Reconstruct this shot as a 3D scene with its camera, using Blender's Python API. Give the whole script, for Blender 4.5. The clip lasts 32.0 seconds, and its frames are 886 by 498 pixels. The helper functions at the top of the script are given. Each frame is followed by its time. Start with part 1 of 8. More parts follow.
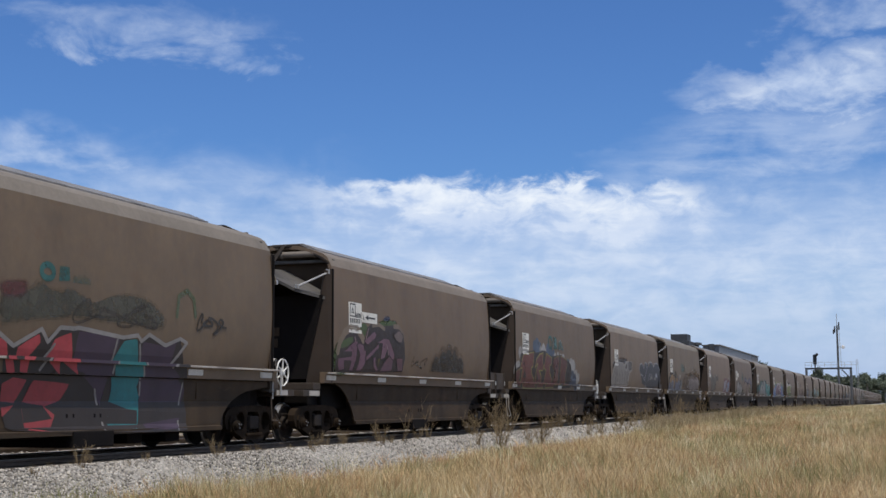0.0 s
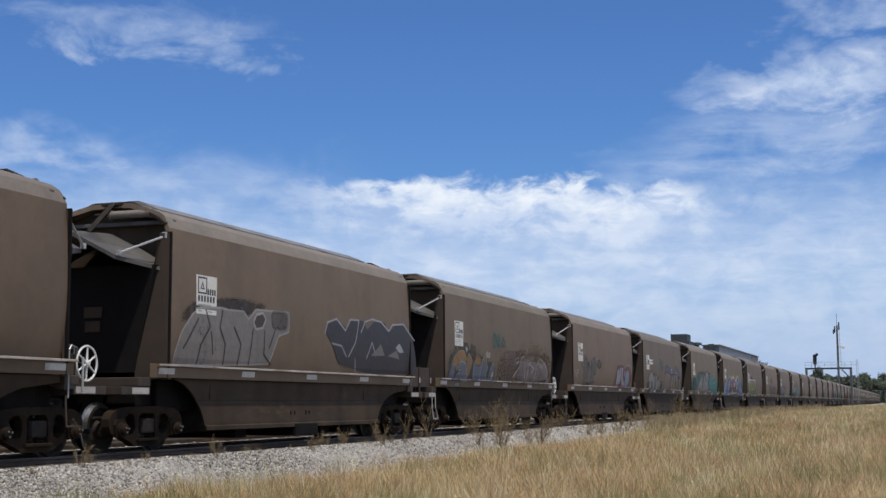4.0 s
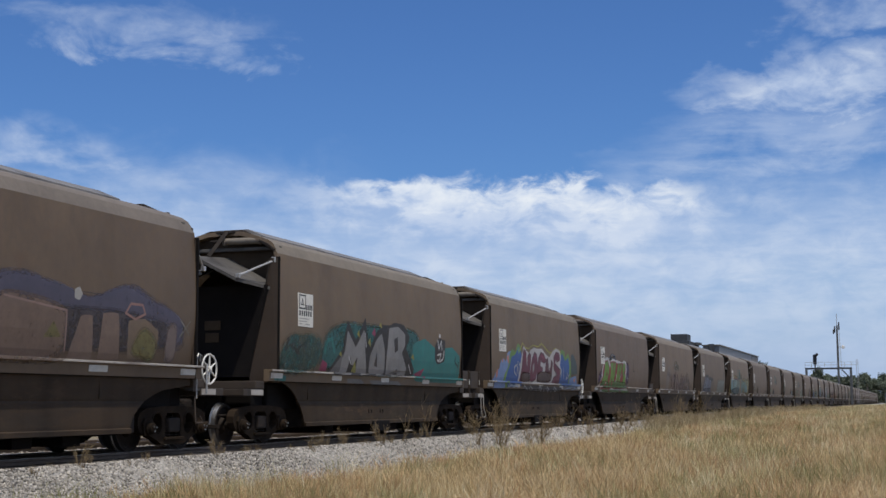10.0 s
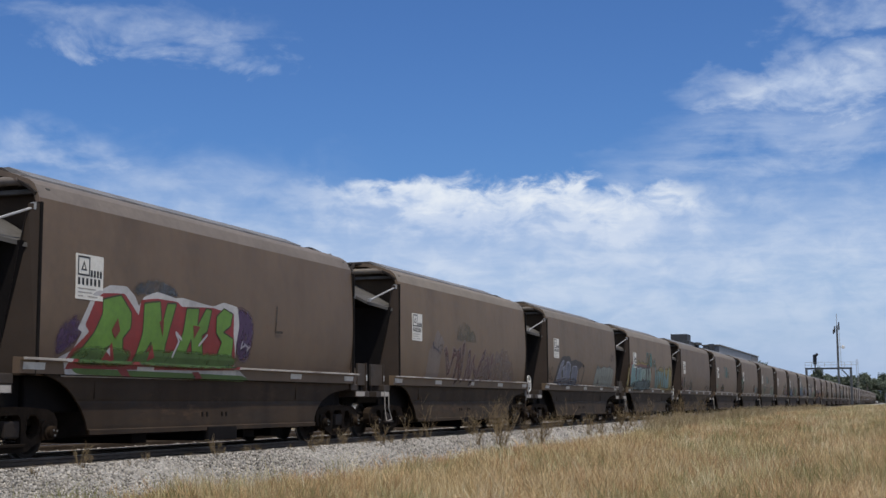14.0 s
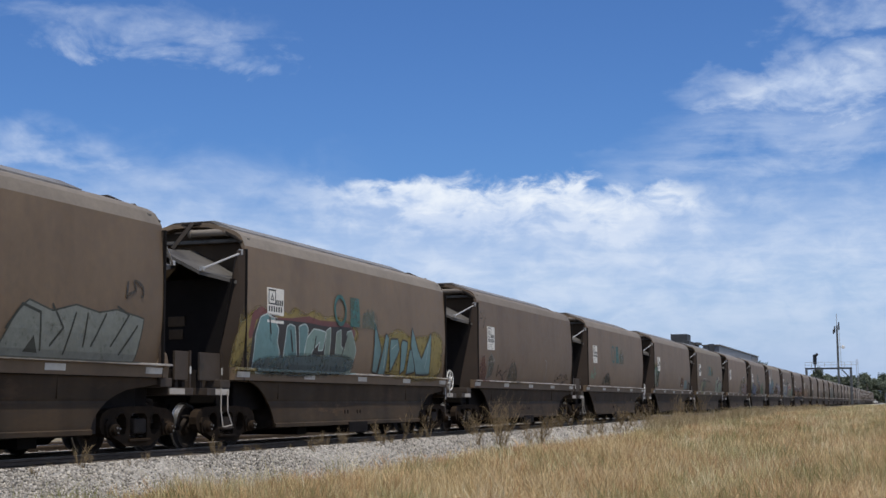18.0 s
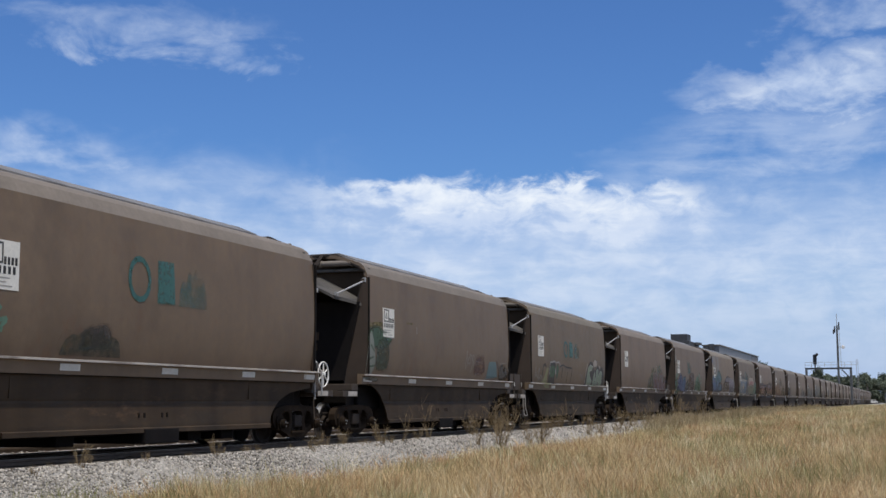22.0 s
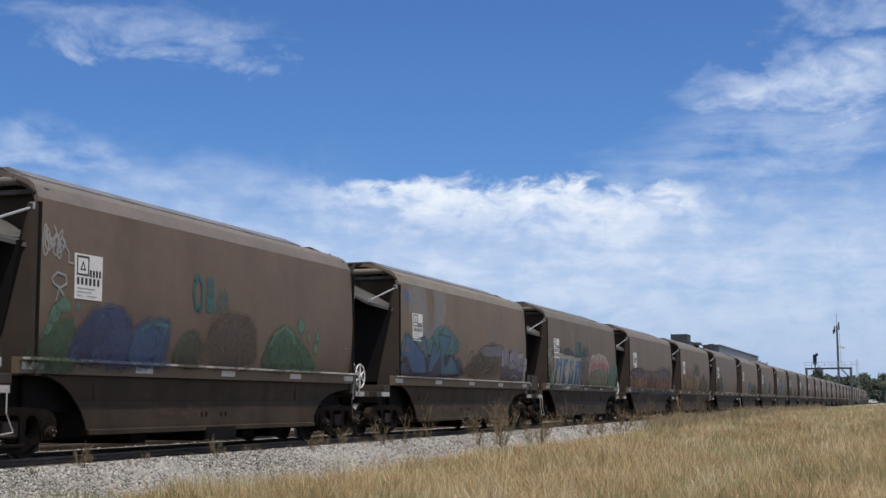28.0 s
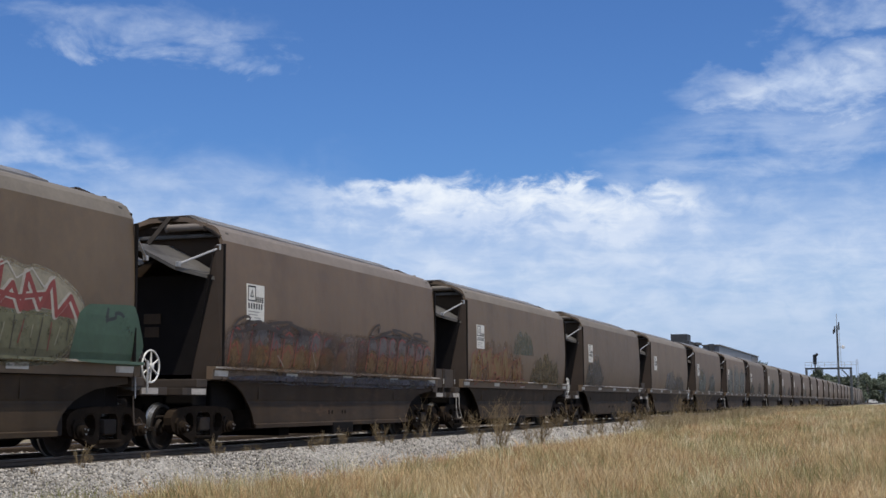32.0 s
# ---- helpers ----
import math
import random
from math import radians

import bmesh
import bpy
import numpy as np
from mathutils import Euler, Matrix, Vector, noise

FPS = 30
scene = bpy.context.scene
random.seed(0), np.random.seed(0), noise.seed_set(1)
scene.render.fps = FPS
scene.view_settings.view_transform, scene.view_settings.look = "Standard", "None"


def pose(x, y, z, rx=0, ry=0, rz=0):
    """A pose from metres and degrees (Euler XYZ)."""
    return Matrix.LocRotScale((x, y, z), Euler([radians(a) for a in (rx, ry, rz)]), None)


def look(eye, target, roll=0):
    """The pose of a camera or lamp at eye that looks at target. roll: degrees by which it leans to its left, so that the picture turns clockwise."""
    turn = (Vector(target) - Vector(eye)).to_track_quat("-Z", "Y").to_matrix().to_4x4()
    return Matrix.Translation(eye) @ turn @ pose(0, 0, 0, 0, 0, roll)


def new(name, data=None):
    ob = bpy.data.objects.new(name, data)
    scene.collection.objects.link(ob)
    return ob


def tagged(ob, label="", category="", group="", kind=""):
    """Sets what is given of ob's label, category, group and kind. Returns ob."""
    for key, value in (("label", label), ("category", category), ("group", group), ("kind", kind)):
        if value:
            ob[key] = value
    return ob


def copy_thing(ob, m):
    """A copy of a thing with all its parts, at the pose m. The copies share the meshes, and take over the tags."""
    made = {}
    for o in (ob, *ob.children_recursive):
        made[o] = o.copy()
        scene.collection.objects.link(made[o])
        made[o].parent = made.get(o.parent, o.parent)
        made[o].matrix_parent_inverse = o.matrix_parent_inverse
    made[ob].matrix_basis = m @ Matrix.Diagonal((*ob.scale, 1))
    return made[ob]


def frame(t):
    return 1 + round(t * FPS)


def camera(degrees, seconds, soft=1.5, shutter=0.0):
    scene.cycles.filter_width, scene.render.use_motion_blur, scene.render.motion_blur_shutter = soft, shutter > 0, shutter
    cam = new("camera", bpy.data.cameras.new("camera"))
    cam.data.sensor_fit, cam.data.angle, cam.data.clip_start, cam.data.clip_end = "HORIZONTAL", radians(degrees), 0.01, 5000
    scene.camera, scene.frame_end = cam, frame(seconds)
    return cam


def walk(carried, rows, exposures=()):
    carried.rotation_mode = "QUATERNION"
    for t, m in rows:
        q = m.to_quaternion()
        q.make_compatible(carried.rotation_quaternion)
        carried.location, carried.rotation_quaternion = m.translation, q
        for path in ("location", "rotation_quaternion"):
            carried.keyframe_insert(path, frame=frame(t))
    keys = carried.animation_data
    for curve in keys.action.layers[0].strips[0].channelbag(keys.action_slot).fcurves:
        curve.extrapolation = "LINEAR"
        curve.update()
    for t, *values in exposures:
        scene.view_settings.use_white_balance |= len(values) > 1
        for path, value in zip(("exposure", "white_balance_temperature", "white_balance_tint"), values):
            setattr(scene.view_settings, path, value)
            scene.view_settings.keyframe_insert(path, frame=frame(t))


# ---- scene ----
# ---------------------------------------------------------------- camera
CAM_Z = 1.50
cam = camera(36.94, 32.0, soft=1.5)
CAM_POSE = pose(0, 0, CAM_Z, 90 + 6.66, 0, 19.13) @ pose(0, 0, 0, 0, 0, -0.3)
walk(cam, [(0, CAM_POSE), (32, CAM_POSE)], [(0, 0.0), (5.0, 0.0), (6.0, -0.08), (8.0, -0.12), (16.0, -0.12), (18.5, 0.0), (32, 0.0)])

# ---------------------------------------------------------------- world and sun
SUN_DIR = Vector((0.25, -0.26, 0.93)).normalized()
world = bpy.data.worlds.new("sky")
scene.world = world
world.use_nodes = True


def build_world():
    nt = world.node_tree
    nt.nodes.clear()
    N, L = nt.nodes.new, nt.links.new

    def mth(op, a, b=None, c=None, clamp=False):
        n = N("ShaderNodeMath")
        n.operation, n.use_clamp = op, clamp
        for i, v in enumerate((a, b, c)):
            if v is None:
                continue
            if isinstance(v, (int, float)):
                n.inputs[i].default_value = v
            else:
                L(v, n.inputs[i])
        return n.outputs[0]

    out, bg = N("ShaderNodeOutputWorld"), N("ShaderNodeBackground")
    sky = N("ShaderNodeTexSky")
    sky.sky_type, sky.sun_disc = "NISHITA", False
    sky.sun_elevation = math.asin(SUN_DIR.z)
    sky.sun_rotation = math.atan2(SUN_DIR.x, SUN_DIR.y)
    sky.air_density, sky.dust_density, sky.ozone_density = 1.0, 0.6, 2.5
    tc = N("ShaderNodeTexCoord")
    sep = N("ShaderNodeSeparateXYZ")
    L(tc.outputs["Generated"], sep.inputs[0])
    x, y, z = sep.outputs
    az = mth("ARCTAN2", mth("MULTIPLY", x, -1.0), y)      # 0 along the track, growing to the left
    el = mth("ARCSINE", z)
    comb = N("ShaderNodeCombineXYZ")
    L(az, comb.inputs[0]), L(el, comb.inputs[1])

    def noise_at(sx, sy, scale, detail, rough, off=0.0, dist=0.0):
        m = N("ShaderNodeMapping")
        m.inputs["Scale"].default_value = (sx, sy, 1)
        m.inputs["Location"].default_value = (off, off * 0.7, off)
        L(comb.outputs[0], m.inputs[0])
        n = N("ShaderNodeTexNoise")
        n.inputs["Scale"].default_value, n.inputs["Detail"].default_value = scale, detail
        n.inputs["Roughness"].default_value, n.inputs["Distortion"].default_value = rough, dist
        L(m.outputs[0], n.inputs["Vector"])
        return n.outputs["Fac"]

    def ramp(v, lo, hi):
        n = N("ShaderNodeMapRange")
        n.interpolation_type = "SMOOTHSTEP"
        n.inputs[1].default_value, n.inputs[2].default_value = lo, hi
        L(v, n.inputs[0])
        return n.outputs[0]

    fine = noise_at(1.0, 1.9, 16.0, 8.0, 0.54, 3.1, 0.2)
    broad = noise_at(1.0, 3.0, 6.0, 6.0, 0.55, 7.7, 0.3)
    wisp = noise_at(1.0, 2.1, 13.0, 9.0, 0.60, 1.3, 0.35)
    cells = noise_at(1.0, 1.7, 34.0, 7.0, 0.58, 5.2, 0.4)
    streak = noise_at(1.0, 6.5, 9.0, 8.0, 0.60, 2.4, 0.3)

    def patch(a0, e0, wa, we, tilt=0.0):
        """soft oval round the azimuth a0 and the elevation e0, in degrees: 1 in its middle"""
        da = mth("ADD", mth("SUBTRACT", az, radians(a0)), mth("MULTIPLY", mth("SUBTRACT", broad, 0.5), 0.22))
        de = mth("SUBTRACT", mth("SUBTRACT", el, radians(e0)), mth("MULTIPLY", da, tilt))
        de = mth("ADD", de, mth("MULTIPLY", mth("SUBTRACT", wisp, 0.5), 0.085))
        q = mth("ADD", mth("POWER", mth("ABSOLUTE", mth("DIVIDE", da, radians(wa))), 2.0),
                mth("POWER", mth("ABSOLUTE", mth("DIVIDE", de, radians(we))), 2.0))
        return mth("SUBTRACT", 1.0, ramp(q, 0.0, 1.0))

    mix = mth("ADD", mth("MULTIPLY", fine, 0.5), mth("MULTIPLY", broad, 0.5))
    lumpy = mth("ADD", mth("MULTIPLY", mix, 0.55), mth("MULTIPLY", cells, 0.45))
    # a low bank: crisp and lumpy along its middle, feathered towards both ends
    edge = mth("ADD", el, mth("MULTIPLY", mth("SUBTRACT", lumpy, 0.5), -0.085))
    crisp = mth("SUBTRACT", 1.0, ramp(edge, radians(9.05), radians(9.75)))
    soft_edge = mth("ADD", el, mth("MULTIPLY", mth("SUBTRACT", wisp, 0.5), -0.09))
    soft = mth("MULTIPLY", mth("SUBTRACT", 1.0, ramp(soft_edge, radians(6.4), radians(11.4))), 0.95)
    middle = mth("MULTIPLY", ramp(az, radians(7.0), radians(11.0)), mth("SUBTRACT", 1.0, ramp(az, radians(21.0), radians(27.0))))
    bank = mth("ADD", mth("MULTIPLY", crisp, middle), mth("MULTIPLY", soft, mth("SUBTRACT", 1.0, middle)))
    body = mth("ADD", 0.56, mth("MULTIPLY", ramp(mth("ADD", mth("MULTIPLY", lumpy, 0.5), mth("MULTIPLY", streak, 0.5)), 0.38, 0.60), 0.32))
    bank = mth("MULTIPLY", bank, mth("ADD", body, mth("MULTIPLY", patch(15.0, 8.4, 14.0, 1.7, 0.02), mth("MULTIPLY", ramp(cells, 0.32, 0.58), 0.42))))
    bank = mth("MULTIPLY", bank, mth("ADD", 0.80, mth("MULTIPLY", ramp(el, radians(1.0), radians(6.5)), 0.20)))
    bright = mth("MULTIPLY", patch(15.5, 8.9, 10.5, 1.2, 0.0), ramp(cells, 0.36, 0.60))
    thin = mth("MULTIPLY", patch(4.5, 10.6, 10.0, 2.3, -0.06), mth("MULTIPLY", ramp(mth("ADD", mth("MULTIPLY", wisp, 0.6), mth("MULTIPLY", streak, 0.4)), 0.34, 0.64), 0.75))
    flock = mth("MULTIPLY", patch(3.2, 13.1, 7.4, 1.8, -0.05), mth("ADD", 0.35, mth("MULTIPLY", ramp(mth("ADD", mth("MULTIPLY", wisp, 0.6), mth("MULTIPLY", cells, 0.4)), 0.36, 0.60), 0.75)))
    thin = mth("MAXIMUM", thin, flock)
    high = mth("MAXIMUM", mth("MAXIMUM", mth("MULTIPLY", patch(32.5, 15.7, 12.5, 2.0, 0.02), 0.88), mth("MULTIPLY", patch(5.5, 11.9, 6.0, 1.0, -0.12), 0.85)),
               mth("MAXIMUM", mth("MULTIPLY", patch(37.0, 10.6, 7.5, 2.4, 0.05), 0.9), mth("MULTIPLY", patch(2.0, 16.0, 5.0, 2.2, -0.1), 0.92)))
    high = ramp(mth("SUBTRACT", mth("ADD", mth("MULTIPLY", wisp, 0.75), mth("MULTIPLY", cells, 0.25)), mth("MULTIPLY", mth("SUBTRACT", 1.0, high), 0.40)), 0.30, 0.74)
    beyond = mth("MULTIPLY", ramp(broad, 0.36, 0.60), ramp(mth("ABSOLUTE", mth("SUBTRACT", az, radians(20))), radians(28), radians(48)))
    cover = mth("MAXIMUM", mth("MAXIMUM", bank, mth("MULTIPLY", thin, 0.82)), mth("MULTIPLY", beyond, 0.9))
    cover = mth("MAXIMUM", cover, mth("MULTIPLY", high, 0.72), clamp=True)
    white = N("ShaderNodeMix")
    white.data_type = "RGBA"
    white.inputs[6].default_value, white.inputs[7].default_value = (5.45, 6.6, 8.75, 1), (8.9, 9.4, 10.0, 1)
    L(mth("MULTIPLY", ramp(lumpy, 0.38, 0.62), mth("ADD", 0.42, mth("MULTIPLY", bright, 0.58))), white.inputs[0])
    both = N("ShaderNodeMix")
    both.data_type = "RGBA"
    deep = N("ShaderNodeMix")
    deep.data_type, deep.blend_type = "RGBA", "MULTIPLY"
    deep.inputs[0].default_value, deep.inputs[7].default_value = 1.0, (0.47, 0.735, 1.14, 1)
    L(sky.outputs[0], deep.inputs[6])
    L(cover, both.inputs[0]), L(deep.outputs[2], both.inputs[6]), L(white.outputs[2], both.inputs[7])
    low = N("ShaderNodeMix")
    low.data_type = "RGBA"
    low.inputs[7].default_value = (4.3, 5.5, 8.0, 1)
    L(mth("MULTIPLY", mth("SUBTRACT", 1.0, ramp(el, radians(0.5), radians(5.5))), 0.7), low.inputs[0])
    L(both.outputs[2], low.inputs[6])
    L(low.outputs[2], bg.inputs[0])
    bg.inputs[1].default_value = 0.10
    L(bg.outputs[0], out.inputs[0])


build_world()
sun = new("sun", bpy.data.lights.new("sun", "SUN"))
sun.data.energy, sun.data.angle, sun.data.color = 3.5, radians(0.53), (1.0, 0.94, 0.84)
sun.matrix_world = look(SUN_DIR * 50, (0, 0, 0))


# ---------------------------------------------------------------- materials
def material(name, c1, c2, rough=0.7, metal=0.0, scale=3.0, bump=0.2, bump_scale=40.0, stretch=(1, 1, 1), dark=None, dark_at=(0.55, 0.7),
             spec=0.4, dark_scale=1.3, island=0.0, objvar=0.0, tint=False, voronoi=False, streak=0.0, rust=None):
    """a surface of two tones broken up at two scales, with optional stains and relief"""
    m = bpy.data.materials.new(name)
    m.use_nodes = True
    nt = m.node_tree
    N, L = nt.nodes.new, nt.links.new
    b = nt.nodes["Principled BSDF"]
    tc = N("ShaderNodeTexCoord")
    mp = N("ShaderNodeMapping")
    mp.inputs["Scale"].default_value = stretch
    L(tc.outputs["Object"], mp.inputs[0])

    def tex(s, d=6.0, r=0.6, kind="ShaderNodeTexNoise"):
        n = N(kind)
        n.inputs["Scale"].default_value = s
        if kind == "ShaderNodeTexNoise":
            n.inputs["Detail"].default_value, n.inputs["Roughness"].default_value = d, r
        L(mp.outputs[0], n.inputs["Vector"])
        return n

    def mix(fac, a, b_, mode="MIX"):
        n = N("ShaderNodeMix")
        n.data_type, n.blend_type = "RGBA", mode
        for i, v in ((0, fac), (6, a), (7, b_)):
            if isinstance(v, tuple):
                n.inputs[i].default_value = (*v, 1)
            elif isinstance(v, (int, float)):
                n.inputs[i].default_value = v
            else:
                L(v, n.inputs[i])
        return n.outputs[2]

    def rng(v, lo, hi, to0=0.0, to1=1.0):
        n = N("ShaderNodeMapRange")
        for i, q in enumerate((lo, hi, to0, to1)):
            n.inputs[i + 1].default_value = q
        L(v, n.inputs[0])
        return n.outputs[0]

    col = mix(rng(tex(scale).outputs["Fac"], 0.3, 0.7), c1, c2)
    fine = tex(scale * 9, 4.0, 0.7).outputs["Fac"]
    col = mix(0.5, col, mix(rng(fine, 0.25, 0.75), (0.62, 0.62, 0.62), (1.3, 1.3, 1.3)), "MULTIPLY")
    if dark:
        col = mix(rng(tex(dark_scale, 8.0, 0.65).outputs["Fac"], *dark_at), col, dark)
    if streak:
        sm, sn = N("ShaderNodeMapping"), N("ShaderNodeTexNoise")
        sm.inputs["Scale"].default_value = (0.8, 0.8, 0.09)
        sn.inputs["Scale"].default_value, sn.inputs["Detail"].default_value = 2.0, 7.0
        L(tc.outputs["Object"], sm.inputs[0]), L(sm.outputs[0], sn.inputs["Vector"])
        col = mix(1.0, col, mix(rng(sn.outputs["Fac"], 0.3, 0.7), (1 - streak,) * 3, (1 + streak * 0.8,) * 3), "MULTIPLY")
    if rust:
        n1, n2 = tex(2.6, 9.0, 0.7).outputs["Fac"], tex(0.35, 3.0, 0.5).outputs["Fac"]
        both = N("ShaderNodeMath")
        both.operation = "MULTIPLY"
        L(rng(n1, 0.56, 0.70), both.inputs[0]), L(rng(n2, 0.42, 0.68, 0.0, 0.75), both.inputs[1])
        col = mix(both.outputs[0], col, rust)
    if island:
        g = N("ShaderNodeNewGeometry")
        col = mix(1.0, col, mix(g.outputs["Random Per Island"], (1 - island,) * 3, (1 + island,) * 3), "MULTIPLY")
    if objvar or tint:
        oi = N("ShaderNodeObjectInfo")
        if objvar:
            col = mix(1.0, col, mix(oi.outputs["Random"], (1 - objvar,) * 3, (1 + objvar,) * 3), "MULTIPLY")
        if tint:
            col = mix(1.0, col, oi.outputs["Color"], "MULTIPLY")
    L(col, b.inputs["Base Color"])
    L(rng(fine, 0.2, 0.8, max(0.05, rough - 0.12), min(1.0, rough + 0.12)), b.inputs["Roughness"])
    b.inputs["Metallic"].default_value, b.inputs["Specular IOR Level"].default_value = metal, spec
    if bump:
        n = N("ShaderNodeBump")
        n.inputs["Strength"].default_value, n.inputs["Distance"].default_value = bump, 0.02
        t = tex(bump_scale, kind="ShaderNodeTexVoronoi").outputs["Distance"] if voronoi else tex(bump_scale, 5.0, 0.6).outputs["Fac"]
        L(t, n.inputs["Height"])
        L(n.outputs[0], b.inputs["Normal"])
    return m


M_PAINT = material("grimy_brown_paint", (0.134, 0.091, 0.057), (0.165, 0.114, 0.072), 0.58, 0.0, 0.7, 0.04, 5.0, (1, 0.8, 0.7),
                   (0.078, 0.052, 0.033), (0.50, 0.86), 0.4, 0.6, tint=True, streak=0.08, rust=(0.135, 0.068, 0.036))
M_ROOF = material("pale_roof_paint", (0.155, 0.130, 0.108), (0.200, 0.168, 0.140), 0.8, 0.0, 1.2, 0.05, 6.0, tint=True)
M_HATCH = material("grey_hatch_paint", (0.17, 0.16, 0.15), (0.23, 0.218, 0.205), 0.6, 0.0, 1.5, 0.05, 8.0, dark=(0.08, 0.075, 0.07), dark_at=(0.5, 0.7))
M_SKIRT = material("dark_hopper_paint", (0.040, 0.026, 0.0155), (0.064, 0.0425, 0.026), 0.75, 0.0, 0.9, 0.06, 6.0, (1, 0.5, 1.6),
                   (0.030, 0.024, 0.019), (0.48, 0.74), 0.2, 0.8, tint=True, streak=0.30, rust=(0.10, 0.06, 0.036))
# rusty brown, darkened to carry the shade in the gaps between wagons
M_FLANK = material("shaded_rusty_brown_paint", (0.026, 0.016, 0.0095), (0.042, 0.026, 0.016), 0.75, 0.0, 1.2, 0.05, 6.0, dark=(0.03, 0.022, 0.018))
# black end paint, also the painted shade of the underside and the hatch gap
M_END = material("black_end_paint_and_shade", (0.007, 0.006, 0.006), (0.015, 0.012, 0.011), 0.85, 0.0, 1.5, 0.05, 8.0, spec=0.12)
M_STEEL = material("dark_cast_steel", (0.020, 0.015, 0.012), (0.038, 0.029, 0.023), 0.8, 0.0, 4.0, 0.15, 30.0, dark=(0.016, 0.013, 0.011), spec=0.2)
M_AWNING = material("dusty_grey_awning_paint", (0.066, 0.060, 0.054), (0.105, 0.096, 0.086), 0.7, 0.0, 1.6, 0.08, 9.0, dark=(0.035, 0.03, 0.026), dark_at=(0.48, 0.66))
M_FRAME = material("dark_bogie_casting", (0.020, 0.0135, 0.009), (0.040, 0.0275, 0.018), 0.85, 0.0, 3.0, 0.3, 25.0, dark=(0.016, 0.012, 0.009), dark_at=(0.46, 0.66), spec=0.06)
M_BROWN = material("brown_frame_steel", (0.042, 0.030, 0.021), (0.064, 0.046, 0.033), 0.7, 0.0, 2.0, 0.1, 20.0, dark=(0.03, 0.024, 0.02))
M_TREAD = material("bright_wheel_tread", (0.30, 0.29, 0.28), (0.42, 0.41, 0.40), 0.42, 1.0, 4.0, 0.03, 30.0)
M_WHITE = material("worn_white_paint", (0.60, 0.58, 0.53), (0.72, 0.70, 0.66), 0.5, 0.0, 6.0, 0.04, 30.0, dark=(0.32, 0.28, 0.24), dark_at=(0.6, 0.75))
# pale worn paint; on the rail lip it also paints in the sunlit face
M_LIP = material("worn_and_sunlit_ledge_paint", (0.34, 0.30, 0.26), (0.48, 0.44, 0.39), 0.5, 0.0, 3.0, 0.05, 30.0, (1, 0.4, 1), dark=(0.13, 0.1, 0.08), dark_at=(0.5, 0.65))
M_GALV = material("galvanised_steel", (0.34, 0.33, 0.32), (0.46, 0.45, 0.44), 0.5, 0.4, 5.0, 0.05, 30.0, dark=(0.22, 0.2, 0.18))
M_PLATE = material("white_data_panel", (0.66, 0.63, 0.56), (0.74, 0.71, 0.64), 0.5, 0.0, 4.0, 0.0, dark=(0.45, 0.42, 0.38), dark_at=(0.58, 0.75))
M_INK = material("black_stencil_ink", (0.02, 0.02, 0.02), (0.03, 0.03, 0.03), 0.6, 0.0, 4.0, 0.0)
M_FINE = material("faded_small_print", (0.30, 0.28, 0.25), (0.38, 0.36, 0.32), 0.6, 0.0, 4.0, 0.0)
M_REFL = material("white_reflector", (0.50, 0.49, 0.46), (0.60, 0.59, 0.55), 0.35, 0.0, 8.0, 0.0, dark=(0.25, 0.22, 0.19))
M_RAIL = material("rusty_rail_steel", (0.115, 0.086, 0.066), (0.165, 0.125, 0.098), 0.75, 0.2, 5.0, 0.1, 40.0)
M_SLEEPER = material("weathered_concrete", (0.13, 0.115, 0.10), (0.19, 0.17, 0.15), 0.85, 0.0, 4.0, 0.2, 40.0, objvar=0.12)
M_BALLAST = material("crushed_granite_bed", (0.22, 0.205, 0.18), (0.36, 0.335, 0.30), 0.9, 0.0, 9.0, 0.9, 18.0, voronoi=True, dark=(0.12, 0.105, 0.09), dark_at=(0.55, 0.8))
# a darker tone for the ballast strip round the near track
M_DARKBED = material("dark_ballast_bed", (0.046, 0.035, 0.027), (0.080, 0.062, 0.048), 0.9, 0.0, 9.0, 0.9, 18.0, voronoi=True)
M_STONE = material("granite_stones", (0.245, 0.222, 0.192), (0.41, 0.375, 0.33), 0.9, 0.0, 6.0, 0.1, 40.0, island=0.72)
M_SOIL = material("dry_soil", (0.15, 0.118, 0.068), (0.23, 0.18, 0.105), 0.95, 0.0, 0.8, 0.5, 12.0, dark=(0.14, 0.115, 0.06))
M_TRUNK = material("grey_bark", (0.16, 0.13, 0.10), (0.26, 0.22, 0.18), 0.9, 0.0, 2.0, 0.4, 9.0, (1, 1, 0.3))
# leaf green lightened so that its colour carries the distance haze
M_LEAF = material("hazy_eucalypt_leaves", (0.082, 0.100, 0.064), (0.125, 0.143, 0.098), 0.6, 0.0, 0.4, 0.0, island=0.35, objvar=0.15)
M_SHED = material("grey_sheet_steel", (0.13, 0.135, 0.145), (0.18, 0.185, 0.195), 0.5, 0.1, 0.8, 0.05, 6.0)
M_SHEDROOF = material("dull_sheet_roof", (0.15, 0.142, 0.132), (0.20, 0.19, 0.178), 0.6, 0.1, 0.6, 0.05, 6.0)
M_DARK = material("dark_grey_machine_paint", (0.03, 0.032, 0.036), (0.05, 0.052, 0.056), 0.6, 0.0, 1.0, 0.05, 8.0)
M_GANTRY = material("weathered_gantry_steel", (0.075, 0.08, 0.085), (0.12, 0.125, 0.13), 0.6, 0.2, 2.0, 0.05, 9.0)


